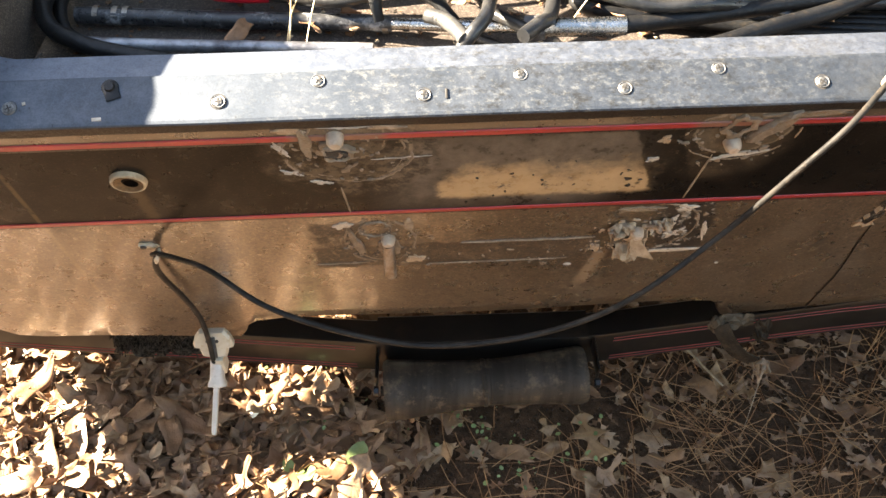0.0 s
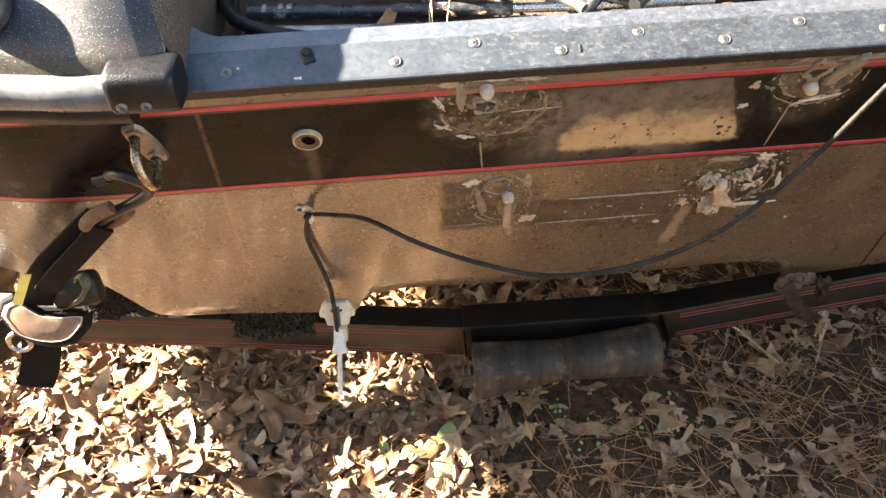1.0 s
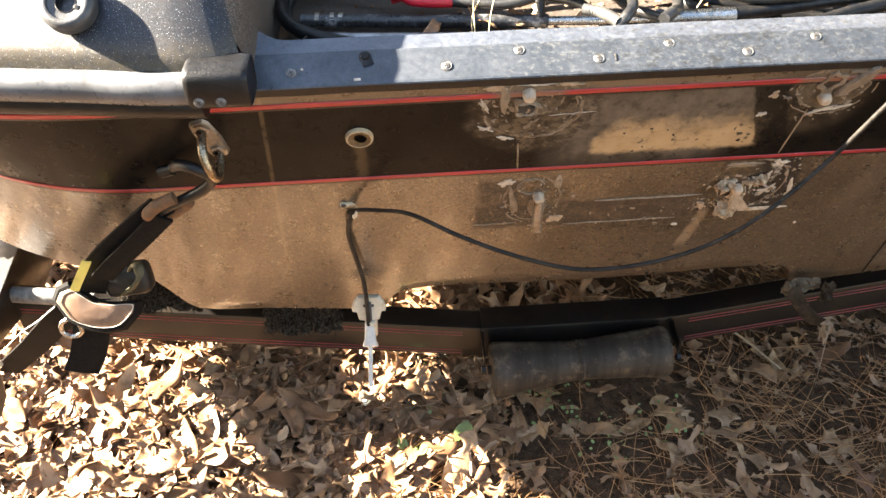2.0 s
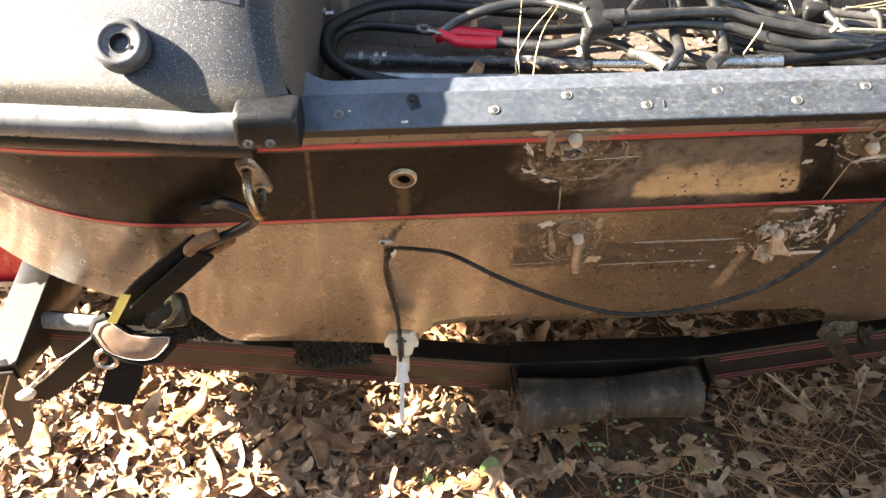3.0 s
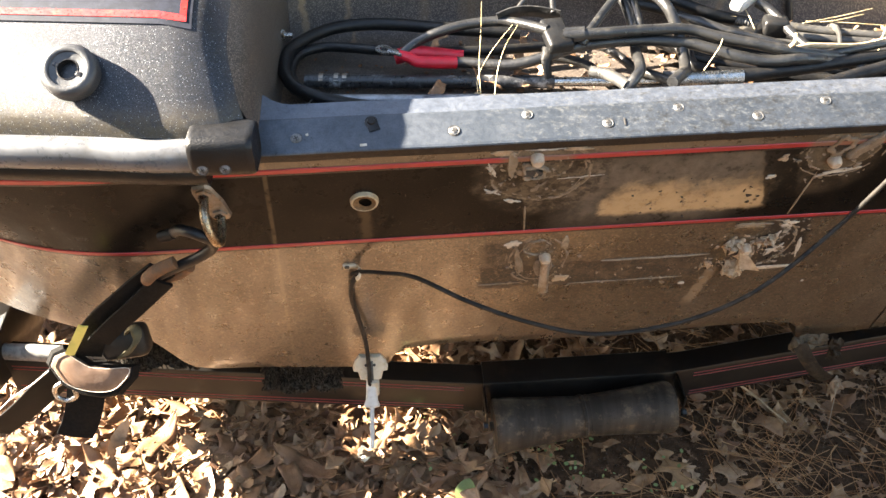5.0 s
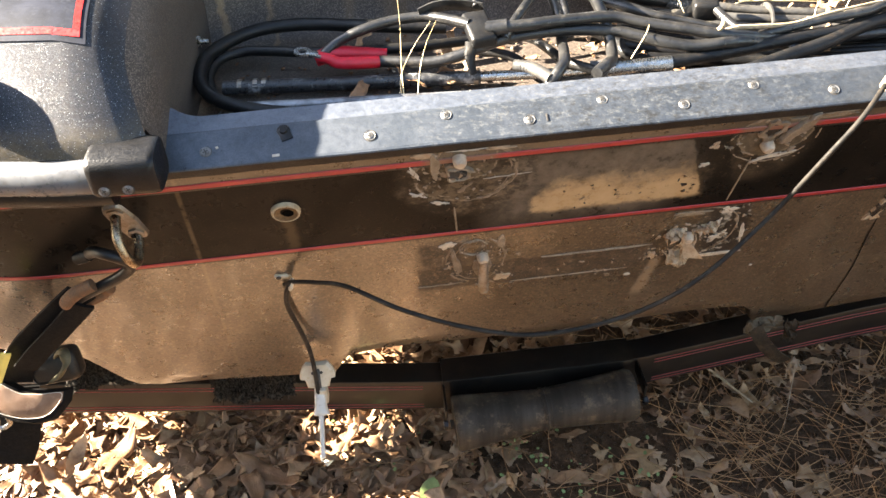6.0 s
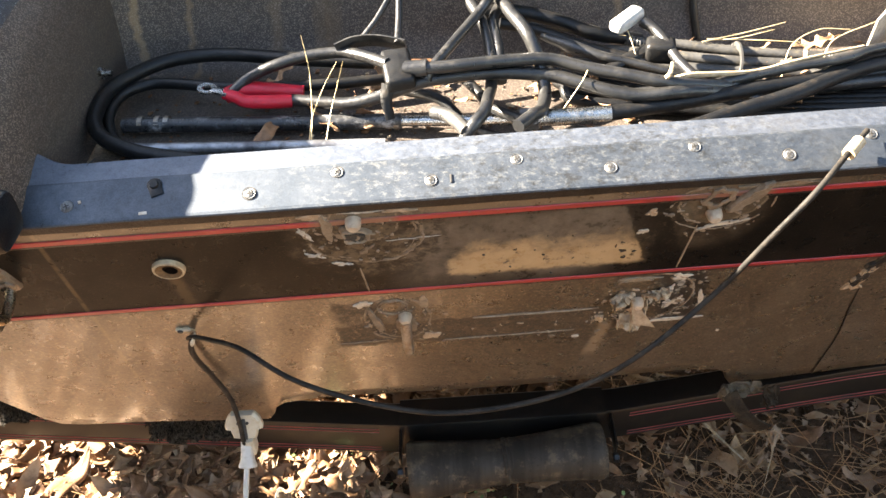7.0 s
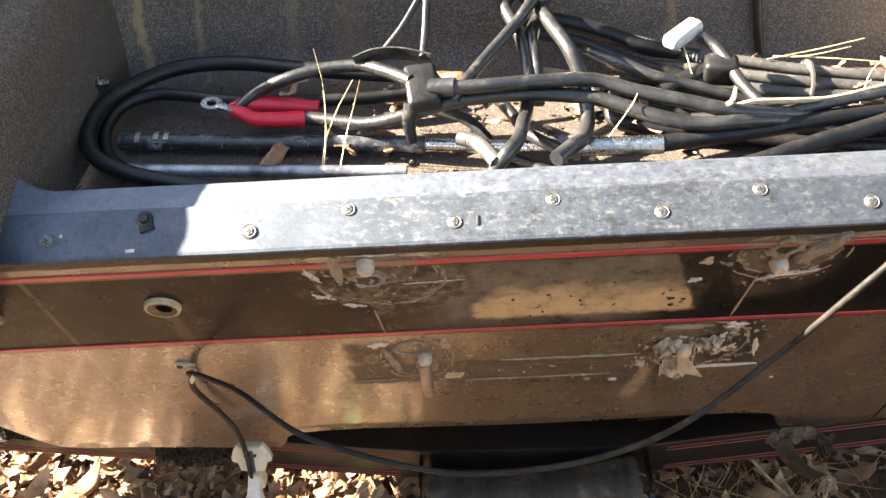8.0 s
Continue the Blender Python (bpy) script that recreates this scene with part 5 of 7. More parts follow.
def build_ground():
    xs = [-400, -60, -14, -5, -3] + [-2.0 + 0.03 * i for i in range(134)] + [3, 5, 14, 60, 400]
    ys = [-400, -60, -14, -5, -2, -0.8] + [-0.2 + 0.03 * i for i in range(84)] + [3, 5, 14, 60, 400]
    return sheet([[(x, y, ground_z(x, y) if abs(x) < 2.1 and -0.5 < y < 2.5 else 0.0) for x in xs] for y in ys])


ground = tagged(part("ground", build_ground(), SOIL), "dark bare soil with fine gravel under fallen leaves", "ground", kind="structure")


# ---- unseen woods added round the clearing to cut sky light, open towards the sun ----
def build_shade_woods(count, near, shade_trees, seed):
    rnd = random.Random(seed)
    verts, faces, mats = [], [], []
    toward = math.atan2(-SUN_DIR.y, -SUN_DIR.x)
    for k in range(count):
        a, r = rnd.uniform(-math.pi, math.pi), rnd.uniform(8.0, 20.0)
        off = abs((a - toward + math.pi) % (2 * math.pi) - math.pi)
        high, reach, limbs = rnd.uniform(9, 15), rnd.uniform(0.10, 0.20), 14
        if off < radians(38):
            r, high = r + 14, 6.0
        elif k < near:
            # unseen tall trees whose limbs reach over the clearing, added to dim the sky
            r, high, reach, limbs = rnd.uniform(4.6, 7.0), rnd.uniform(13, 17), 0.34, 44
        x, y, w = r * math.cos(a), r * math.sin(a), rnd.uniform(0.12, 0.26)
        if k >= count - shade_trees:
            # unseen young trees, added to shade the ground behind the stern
            x, y, w, high, reach, limbs = rnd.uniform(-9.0, -4.5), rnd.uniform(-7.0, -0.7), 0.09, rnd.uniform(4.5, 7.0), 0.2, 30
        lean = Vector((rnd.gauss(0, 0.03), rnd.gauss(0, 0.03), 1))
        b = len(verts)
        for i in range(5):
            c = Vector((x, y, -0.1)) + lean * high * i / 4
            rad = w * (1 - 0.85 * i / 4) * (1.3 if i == 0 else 1)
            verts += [c + Vector((rad * math.cos(q), rad * math.sin(q), 0)) for q in (2 * math.pi * m / 7 for m in range(7))]
        for i in range(4):
            for m in range(7):
                faces.append((b + 7 * i + m, b + 7 * i + (m + 1) % 7, b + 7 * i + 7 + (m + 1) % 7, b + 7 * i + 7 + m))
                mats.append(0)
        for limb in range(limbs):
            z = high * (rnd.uniform(0.12, 0.95) if limbs < 40 else rnd.uniform(0.50, 0.98))
            q, ln = rnd.random() * 6.283, high * reach * rnd.uniform(0.5, 1.0)
            base = Vector((x, y, z))
            tip = base + Vector((math.cos(q) * ln, math.sin(q) * ln, 0.25 * ln))
            b = len(verts)
            side = Vector((-math.sin(q), math.cos(q), 0)) * 0.03
            verts += [base - side, base + side, base + Vector((0, 0, 0.06)), tip]
            faces += [(b, b + 1, b + 3), (b + 1, b + 2, b + 3), (b + 2, b, b + 3)]
            mats += [0, 0, 0]
            for j in range(16):
                c = base.lerp(tip, rnd.uniform(0.3, 1.1)) + Vector((rnd.gauss(0, 0.25), rnd.gauss(0, 0.25), rnd.gauss(0, 0.2)))
                d = Vector((rnd.gauss(0, 1), rnd.gauss(0, 1), rnd.gauss(0, 0.7))).normalized() * rnd.uniform(0.15, 0.36)
                e = d.cross(Vector((0.3, 0.2, 1))).normalized() * 0.14
                b = len(verts)
                verts += [c - d, c + e, c + d, c - e]
                faces.append((b, b + 1, b + 2, b + 3))
                mats.append(1)
    me = bpy.data.meshes.new("woods")
    me.from_pydata(verts, [], faces)
    me.materials.append(PINE_BARK)
    me.materials.append(PINE_GREEN)
    me.polygons.foreach_set("material_index", mats)
    return me


tagged(new("woods", build_shade_woods(112, 8, 24, 2)), "unseen pine and oak woods added round the clearing to cut the light", "woods", kind="stuff")


# ---- sonar transducer and its cable ----
tr = thing("transducer", "cream plastic sonar transducer hanging from the transom edge", "transducer")
bm = bmesh.new()
outline = [(-0.0165, 0.017), (0.0165, 0.017), (0.0235, 0.008), (0.0275, -0.004), (0.0265, -0.010), (0.0200, -0.011), (0.0165, -0.025), (0.006, -0.027), (-0.006, -0.027), (-0.0165, -0.025), (-0.0200, -0.011), (-0.0265, -0.010), (-0.0275, -0.004), (-0.0235, 0.008)]
tpose = Matrix.Translation((-0.1805, 0.672, 0.432)) @ Matrix.Rotation(radians(72), 4, "X") @ Matrix.Scale(0.92, 4)
lo = [bm.verts.new((u, v, -0.004)) for u, v in outline]
mid = [bm.verts.new((u, v, 0.003)) for u, v in outline]
hi = [bm.verts.new((u * 0.88, v * 0.88, 0.0065)) for u, v in outline]
for a, b in ((lo, mid), (mid, hi)):
    for k in range(len(outline)):
        bm.faces.new((a[k], a[(k + 1) % len(outline)], b[(k + 1) % len(outline)], b[k]))
bm.faces.new(hi)
bm.faces.new(lo[::-1])
bm.transform(tpose)
part("mount_plate", bm, CREAM, tr)
for u in (-0.0065, 0.0065):
    part("mount_screw", lathe([(0, 0.0085), (0.0022, 0.008), (0.0026, 0.005)], 10, tpose @ Matrix.Translation((u, 0.002, 0))), CROSS, tr, "small dark screw")
part("channel", box((0.009, 0.034, 0.002), (0, 0, 0), 0.0004, tpose @ Matrix.Translation((0, -0.008, 0.0072))), FITTING, tr, "grey cable channel")
bm = bmesh.new()
rings = []
for y, z, w, d in ((0.667, 0.412, 0.0060, 0.006), (0.664, 0.409, 0.0072, 0.009), (0.650, 0.396, 0.0080, 0.009), (0.642, 0.3885, 0.0088, 0.009), (0.638, 0.3845, 0.0112, 0.010), (0.635, 0.382, 0.0112, 0.010), (0.634, 0.3812, 0.0033, 0.0035), (0.610, 0.3678, 0.0033, 0.0035), (0.586, 0.3546, 0.0031, 0.0033), (0.583, 0.353, 0.0022, 0.0024)):
    n = Vector((0, -0.62, 0.78)) if y > 0.6345 else Vector((0, -0.48, 0.88))
    rings.append([bm.verts.new(Vector((-0.1805 + w * math.copysign(abs(math.cos(a)) ** 0.45, math.cos(a)), y, z)) + n * (d * math.copysign(abs(math.sin(a)) ** 0.45, math.sin(a)) - (0.006 if y > 0.6345 else 0))) for a in (2 * math.pi * k / 20 for k in range(20))])
for a, b in zip(rings, rings[1:]):
    for k in range(20):
        bm.faces.new((a[k], a[(k + 1) % 20], b[(k + 1) % 20], b[k]))
bm.faces.new(rings[-1])
bm.faces.new(rings[0][::-1])
part("arm", bm, WHITE_PLASTIC, tr, "pale sensor block with a long narrow arm")
part("hinge", box((0.016, 0.020, 0.030), (-0.1775, 0.664, 0.396), 0.003), CREAM, tr)

cable = thing("transducer_cable", "thin black cable looping across the transom from clamp to clip", "cable")
part("long_run", tube([(-0.190, 0.622, 0.648), (-0.179, 0.612, 0.660), (-0.150, 0.590, 0.676), (-0.112, 0.560, 0.693), (-0.055, 0.518, 0.692), (0.010, 0.506, 0.669), (0.082, 0.505, 0.647), (0.155, 0.505, 0.652), (0.222, 0.506, 0.675),
                       (0.278, 0.510, 0.714), (0.347, 0.535, 0.767), (0.384, 0.533, 0.835), (0.412, 0.540, 0.872), (0.448, 0.572, 0.889), (0.475, 0.600, 0.893)], 0.0027, 10, 10), DUSTY_CABLE, cable)
part("drop", tube([(-0.183, 0.616, 0.654), (-0.191, 0.622, 0.630), (-0.194, 0.634, 0.598), (-0.190, 0.652, 0.545), (-0.184, 0.664, 0.490), (-0.182, 0.662, 0.445), (-0.182, 0.656, 0.412), (-0.182, 0.660, 0.400)], 0.0032, 10, 8), DUSTY_CABLE, cable)
clamp = part("cable_clamp", tube([(-0.181 + 0.003 * math.sin(a), 0.6135 + 0.0058 * math.cos(a), 0.655 + 0.0058 * math.sin(a)) for a in (2 * math.pi * k / 10 for k in range(11))], 0.0012, 8, 2, flat=2.2), CREAM, cable, "cream plastic cable clamp")
part("clamp_tab", box((0.016, 0.006, 0.003), (0, 0, 0), 0.001, hull_pose(-0.192, 0.6625, 0.0016)), CREAM, clamp)
part("clamp_screw", lathe([(0, 0.0052), (0.0028, 0.0046), (0.0034, 0.003)], 12, hull_pose(-0.195, 0.6625)), CROSS, clamp, "dark screw")
part("edge_clip", tube([(0.449, 0.5725, 0.888), (0.463, 0.5865, 0.8915)], 0.0058, 12, 2), IVORY, cable, "yellowed sleeve that clips the cable to the trim")

# ---- tie-down strap ----
strap = thing("tie_down_strap", "black webbing tie-down strap hooked to the transom eye", "strap")
part("hook", tube([(-0.372, 0.566, 0.765), (-0.358, 0.548, 0.782), (-0.338, 0.536, 0.785), (-0.325, 0.540, 0.772), (-0.330, 0.548, 0.755), (-0.352, 0.552, 0.738), (-0.380, 0.556, 0.722), (-0.402, 0.56, 0.708)], 0.0062, 12, 8), RUBBER, strap, "black coated steel hook")
part("hook_tip", tube([(-0.386, 0.566, 0.760), (-0.371, 0.563, 0.766)], 0.0068, 12, 2), RUBBER, strap)
part("hook_loop", tube([(-0.372, 0.548, 0.738), (-0.392, 0.545, 0.730), (-0.408, 0.552, 0.712), (-0.402, 0.566, 0.698), (-0.380, 0.566, 0.706), (-0.362, 0.560, 0.722)], 0.0075, 10, 8), RUST, strap, "rust-brown wire loop")


def ribbon(pts, w, thick, twist=0.0, n=6):
    """A strip of webbing along the points, lying flat to the transom."""
    path = curve_points(pts, n)
    grid = []
    for i, c in enumerate(path):
        d = (path[min(i + 1, len(path) - 1)] - path[max(i - 1, 0)]).normalized()
        side = d.cross(Vector((0.05, -0.95, -0.32))).normalized()
        wave = 0.0012 * noise.noise(c * 50)
        grid.append([c + side * w * k + Vector((0, -1, 0)) * (wave + 0.0015 * (1 - abs(k) * 2)) for k in (-0.5, -0.44, -0.2, 0.0, 0.2, 0.44, 0.5)])
    return sheet(grid, thick)


part("webbing", ribbon([(-0.389, 0.556, 0.720), (-0.419, 0.558, 0.694), (-0.449, 0.562, 0.666), (-0.481, 0.570, 0.633), (-0.510, 0.578, 0.594), (-0.526, 0.586, 0.560)], 0.037, 0.004), WEB, strap)
part("webbing_fold", ribbon([(-0.392, 0.550, 0.708), (-0.43, 0.552, 0.670), (-0.468, 0.558, 0.632), (-0.494, 0.566, 0.602)], 0.026, 0.004), WEB, strap)
part("yellow_tag", ribbon([(-0.497, 0.553, 0.644), (-0.514, 0.557, 0.616), (-0.531, 0.562, 0.588)], 0.011, 0.0015), YELLOW, strap, "yellow printed tag")
part("buckle", box((0.060, 0.030, 0.042), (0, 0, 0), 0.010, Matrix.Translation((-0.478, 0.600, 0.570)) @ Matrix.Rotation(radians(-8), 4, "Y") @ Matrix.Rotation(radians(-18), 4, "X"), seg=3), RUBBER, strap, "black ratchet buckle")
part("pull_loop", tube([(-0.486, 0.588, 0.556), (-0.468, 0.580, 0.572), (-0.455, 0.578, 0.592), (-0.455, 0.586, 0.604), (-0.466, 0.594, 0.596), (-0.482, 0.598, 0.574)], [0.006, 0.007, 0.007, 0.006, 0.006, 0.004], 12, 6, flat=0.45), OLIVE, strap, "olive webbing pull loop")


# torn plastic bracket under the hull edge
def crumple(x, y, z, w, h, seed, droop=0.0):
    """A crumpled scrap of sheet plastic with a ragged outline."""
    n, grid = 12, []
    for j in range(n + 1):
        v = j / n - 0.5
        reach = 1 - 0.45 * abs(noise.noise((v * 5, seed, 2))) - 0.5 * abs(v)
        row = []
        for i in range(n + 1):
            u = (i / n - 0.5) * 2 * reach
            row.append((x + w * 0.5 * u + 0.004 * noise.noise((u * 3, v * 4, seed)), y - 0.016 * abs(noise.noise((u * 1.7, v * 3.1, seed + 9))) - 0.01 * (0.25 - v * v),
                        z + h * v + droop * u * abs(u) + 0.006 * noise.noise((u * 2.6, v * 2, seed + 5))))
        grid.append(row)
    return sheet(grid, 0.0014)


torn = part("torn_bracket", crumple(0.500, 0.722, 0.394, 0.056, 0.026, 3), TORN, hull, "torn dull plastic bracket drooping from the hull edge")
part("torn_edge", crumple(0.476, 0.720, 0.390, 0.028, 0.028, 11), TORN, torn, "pale torn plastic edge")
part("torn_edge", crumple(0.538, 0.716, 0.380, 0.026, 0.044, 17, -0.008), CLEAR, torn)
part("tongue", ribbon([(0.478, 0.712, 0.396), (0.490, 0.702, 0.374), (0.510, 0.699, 0.348), (0.530, 0.702, 0.328), (0.541, 0.704, 0.320)], 0.022, 0.003), CLEAR, torn, "dark curled tongue of plastic")
part("torn_edge", crumple(0.556, 0.706, 0.302, 0.020, 0.036, 23), SILICONE, torn, "pale torn tip")


# torn flap of bonded lining at the lower bolt
for x, z, w, h, seed, droop in ((0.312, 0.635, 0.018, 0.044, 31, 0.0), (0.304, 0.607, 0.032, 0.032, 33, -0.006), (0.290, 0.660, 0.028, 0.013, 37, 0.003), (0.331, 0.667, 0.026, 0.014, 41, 0.004)):
    part("peeled_flap", crumple(x, ty(x, z) - 0.002, z, w, h, seed, droop), FLAP, hull, "peeled tan flap")


def shield(outline, m, thick, bulge):
    """A cushioned pad with a rounded face."""
    bm = bmesh.new()
    n = len(outline)
    rings = [[bm.verts.new((u * f, v * f, h)) for u, v in outline] for f, h in ((1, -thick), (1.03, 0), (0.92, thick), (0.5, thick + bulge))]
    for a, b in zip(rings, rings[1:]):
        for k in range(n):
            bm.faces.new((a[k], a[(k + 1) % n], b[(k + 1) % n], b[k]))
    bm.faces.new(rings[-1])
    bm.faces.new(rings[0][::-1])
    bm.transform(m)
    return bm


PAD = [(-0.052, 0.004), (-0.047, 0.018), (-0.034, 0.025), (-0.018, 0.016), (0.0, 0.006), (0.025, 0.005), (0.054, 0.008), (0.052, -0.006), (0.036, -0.026), (0.015, -0.032), (-0.010, -0.030), (-0.034, -0.020)]
pad_m = Matrix.Translation((-0.520, 0.578, 0.545)) @ Matrix.Rotation(radians(58), 4, "X") @ Matrix.Rotation(radians(-6), 4, "Z")
part("pad", shield([(u * 1.06, v * 1.12) for u, v in PAD], pad_m, 0.007, 0.002), WEB, strap, "black padded handle cover")
part("pad_facing", shield([(u * 0.94, v * 0.88) for u, v in PAD], pad_m @ Matrix.Translation((0, 0, 0.006)), 0.003, 0.0015), SUEDE, strap, "tan facing of the pad")
part("stitching", tube([pad_m @ Vector((u * 0.88, v * 0.82, 0.0100)) for u, v in PAD + PAD[:1]], 0.0004, 5, 4), CORD, strap, "pale stitching round the pad")
part("loose_end", ribbon([(-0.530, 0.592, 0.545), (-0.536, 0.586, 0.520), (-0.543, 0.578, 0.490), (-0.556, 0.572, 0.455), (-0.570, 0.566, 0.430)], 0.046, 0.0028), WEB, strap, "loose frayed end of black webbing")
part("lower_webbing", ribbon([(-0.556, 0.596, 0.530), (-0.597, 0.604, 0.488), (-0.66, 0.634, 0.412), (-0.72, 0.668, 0.342), (-0.765, 0.692, 0.292)], 0.040, 0.003), WEB, strap)
part("cord", tube([(-0.570, 0.572, 0.551), (-0.60, 0.573, 0.525), (-0.63, 0.576, 0.502), (-0.66, 0.58, 0.472), (-0.682, 0.583, 0.450), (-0.692, 0.584, 0.436)], 0.0009, 6, 6), CORD, strap, "thin white cord")
part("cord_toggle", lathe([(0, -0.014), (0.005, -0.013), (0.008, -0.004), (0.0085, 0.006), (0.004, 0.014), (0, 0.015)], 14, Matrix.Translation((-0.697, 0.584, 0.428)) @ Matrix.Rotation(radians(70), 4, "Y")), CREAM, strap, "cream toggle")
part("ring", tube([(-0.560, 0.575, 0.527), (-0.572, 0.573, 0.518), (-0.574, 0.572, 0.503), (-0.562, 0.571, 0.496), (-0.550, 0.572, 0.502), (-0.550, 0.574, 0.516)], 0.003, 8, 6), STEEL, strap)

# ---- cables and rods in the motor well ----
def cable_thing(name, label, pts, r, mat, category="cable", group="", n=8, seg=10, ribs=0.0):
    ob = part(name, tube(pts, r, seg, n, ribs=ribs), mat)
    return tagged(ob, label, category, group)


G = "cables in the motor well"
st = thing("steering_cable", "chrome steering rod with a black hose lying in the motor well", "cable", G)
part("guide_tube", tube([(-0.235, 0.745, 0.848), (-0.17, 0.740, 0.848), (-0.05, 0.732, 0.848), (0.060, 0.725, 0.849)], 0.0082, 14, 8), simple("flaked_black", (0.012, 0.012, 0.013), (0.03, 0.03, 0.031), 24, 0.34, bump=0.0005, grime=(0.36, 0.36, 0.36)), st, "black guide tube with flaking paint")
part("chrome_rod", tube([(0.055, 0.725, 0.849), (0.078, 0.720, 0.851), (0.141, 0.706, 0.857), (0.21, 0.689, 0.867)], 0.0056, 14, 6), STEEL, st, "chrome steering rod")
part("ferrule", tube([(0.190, 0.692, 0.865), (0.232, 0.685, 0.869), (0.267, 0.682, 0.872)], 0.0085, 16, 4), STEEL, st, "bright steel ferrule")
part("collar", tube([(0.180, 0.695, 0.863), (0.198, 0.691, 0.865)], 0.011, 8, 2), GALV, st)
for x in (-0.218, -0.2, -0.19, 0.052):
    part("band", tube([(x, 0.7435 - 0.068 * (x + 0.2), 0.848), (x + 0.005, 0.7435 - 0.068 * (x + 0.205), 0.848)], 0.0092, 12, 1), OLD_STEEL, st)
part("hose", tube([(0.262, 0.682, 0.872), (0.34, 0.691, 0.876), (0.425, 0.711, 0.876), (0.482, 0.722, 0.876), (0.556, 0.758, 0.879), (0.70, 0.80, 0.875), (0.95, 0.83, 0.872)], 0.0076, 12, 8), RUBBER, st, "black steering hose")

cable_thing("link_rod", "thin steel rod with worn black paint behind the trim", [(-0.223, 0.697, 0.850), (-0.158, 0.692, 0.850), (-0.032, 0.684, 0.851), (0.045, 0.680, 0.851)], 0.0060, FLAKED, "rod")
cable_thing("battery_cable", "thick black battery cable looped round the well corner", [(0.03, 0.818, 0.868), (-0.049, 0.826, 0.872), (-0.088, 0.835, 0.872), (-0.128, 0.845, 0.872), (-0.167, 0.847, 0.872), (-0.203, 0.838, 0.872), (-0.233, 0.812, 0.872), (-0.254, 0.779, 0.870), (-0.255, 0.731, 0.868), (-0.241, 0.700, 0.864), (-0.216, 0.684, 0.860), (-0.185, 0.674, 0.856), (-0.12, 0.664, 0.850), (-0.03, 0.656, 0.847), (0.08, 0.652, 0.846)], 0.0078, RUBBER, "cable", G)
cable_thing("battery_cable", "black battery cable lying in the shaded well corner", [(-0.215, 0.700, 0.845), (-0.240, 0.722, 0.847), (-0.252, 0.757, 0.854), (-0.244, 0.790, 0.860), (-0.217, 0.807, 0.861), (-0.184, 0.802, 0.862), (-0.14, 0.79, 0.863), (-0.08, 0.785, 0.862), (0.0, 0.79, 0.860), (0.06, 0.80, 0.858)], 0.0062, RUBBER, "cable", G)

red = thing("red_battery_lead", "dark battery lead with a red sleeve and a ring terminal", "cable", G)
part("sheath", tube([(-0.066, 0.749, 0.865), (-0.051, 0.751, 0.864), (-0.014, 0.739, 0.866), (0.010, 0.731, 0.869), (0.041, 0.727, 0.878), (0.070, 0.727, 0.888), (0.098, 0.728, 0.894), (0.154, 0.727, 0.898), (0.208, 0.721, 0.896), (0.234, 0.711, 0.893), (0.265, 0.697, 0.889), (0.296, 0.690, 0.886), (0.34, 0.690, 0.888), (0.42, 0.715, 0.870), (0.60, 0.74, 0.862), (0.95, 0.78, 0.86)], 0.0066, 12, 8), CABLE, red)
part("red_sleeve", tube([(-0.123, 0.748, 0.878), (-0.110, 0.746, 0.874), (-0.101, 0.744, 0.870), (-0.079, 0.746, 0.867), (-0.055, 0.751, 0.864)], [0.0056, 0.0066, 0.0068, 0.0074, 0.0074], 14, 6), RED_SLEEVE, red, "red plastic sleeve")
term_m = Matrix.Translation((-0.140, 0.752, 0.882)) @ Matrix.Rotation(radians(-16), 4, "Z") @ Matrix.Rotation(radians(8), 4, "Y")
bm = lathe([(0.0048, -0.001), (0.0100, -0.001), (0.0100, 0.0015), (0.0048, 0.0015), (0.0048, -0.001)], 18, term_m)
join(bm, box((0.018, 0.010, 0.004), (0, 0, 0), 0.0012, term_m @ Matrix.Translation((0.014, 0, 0.0005))))
part("ring_terminal", bm, STEEL, red, "tinned ring terminal")
boot = thing("terminal_boot", "red rubber terminal boot on a shaded lead", "boot")
part("cover", tube([(-0.128, 0.772, 0.862), (-0.108, 0.774, 0.866), (-0.078, 0.774, 0.864), (-0.045, 0.774, 0.860)], [0.0085, 0.010, 0.0085, 0.0075], 14, 6), RED_SLEEVE, boot)

cable_thing("control_cable", "dark control cable arching up to the rubber boot", [(-0.122, 0.767, 0.866), (-0.100, 0.776, 0.880), (-0.071, 0.777, 0.892), (-0.038, 0.782, 0.898), (-0.001, 0.779, 0.902), (0.024, 0.763, 0.905), (0.050, 0.740, 0.907)], 0.0060, CABLE, "cable", G)
mitt = thing("cable_boot", "black rubber boot gathering two control cables", "boot")
part("sleeve", box((0.030, 0.052, 0.016), (0, 0, 0), 0.005, Matrix.Translation((0.060, 0.736, 0.902)) @ Matrix.Rotation(radians(12), 4, "X") @ Matrix.Rotation(radians(8), 4, "Z"), seg=3), RUBBER, mitt)
part("flap", ribbon([(-0.004, 0.777, 0.906), (0.017, 0.780, 0.912), (0.041, 0.776, 0.914), (0.068, 0.764, 0.913)], 0.016, 0.002), CABLE, mitt)
part("collar", tube([(0.068, 0.728, 0.906), (0.090, 0.724, 0.909)], 0.0085, 12, 2), CABLE, mitt)
part("tail", tube([(0.050, 0.722, 0.894), (0.047, 0.715, 0.880), (0.050, 0.708, 0.862)], [0.008, 0.006, 0.005], 10, 5, flat=0.5), RUBBER, mitt)
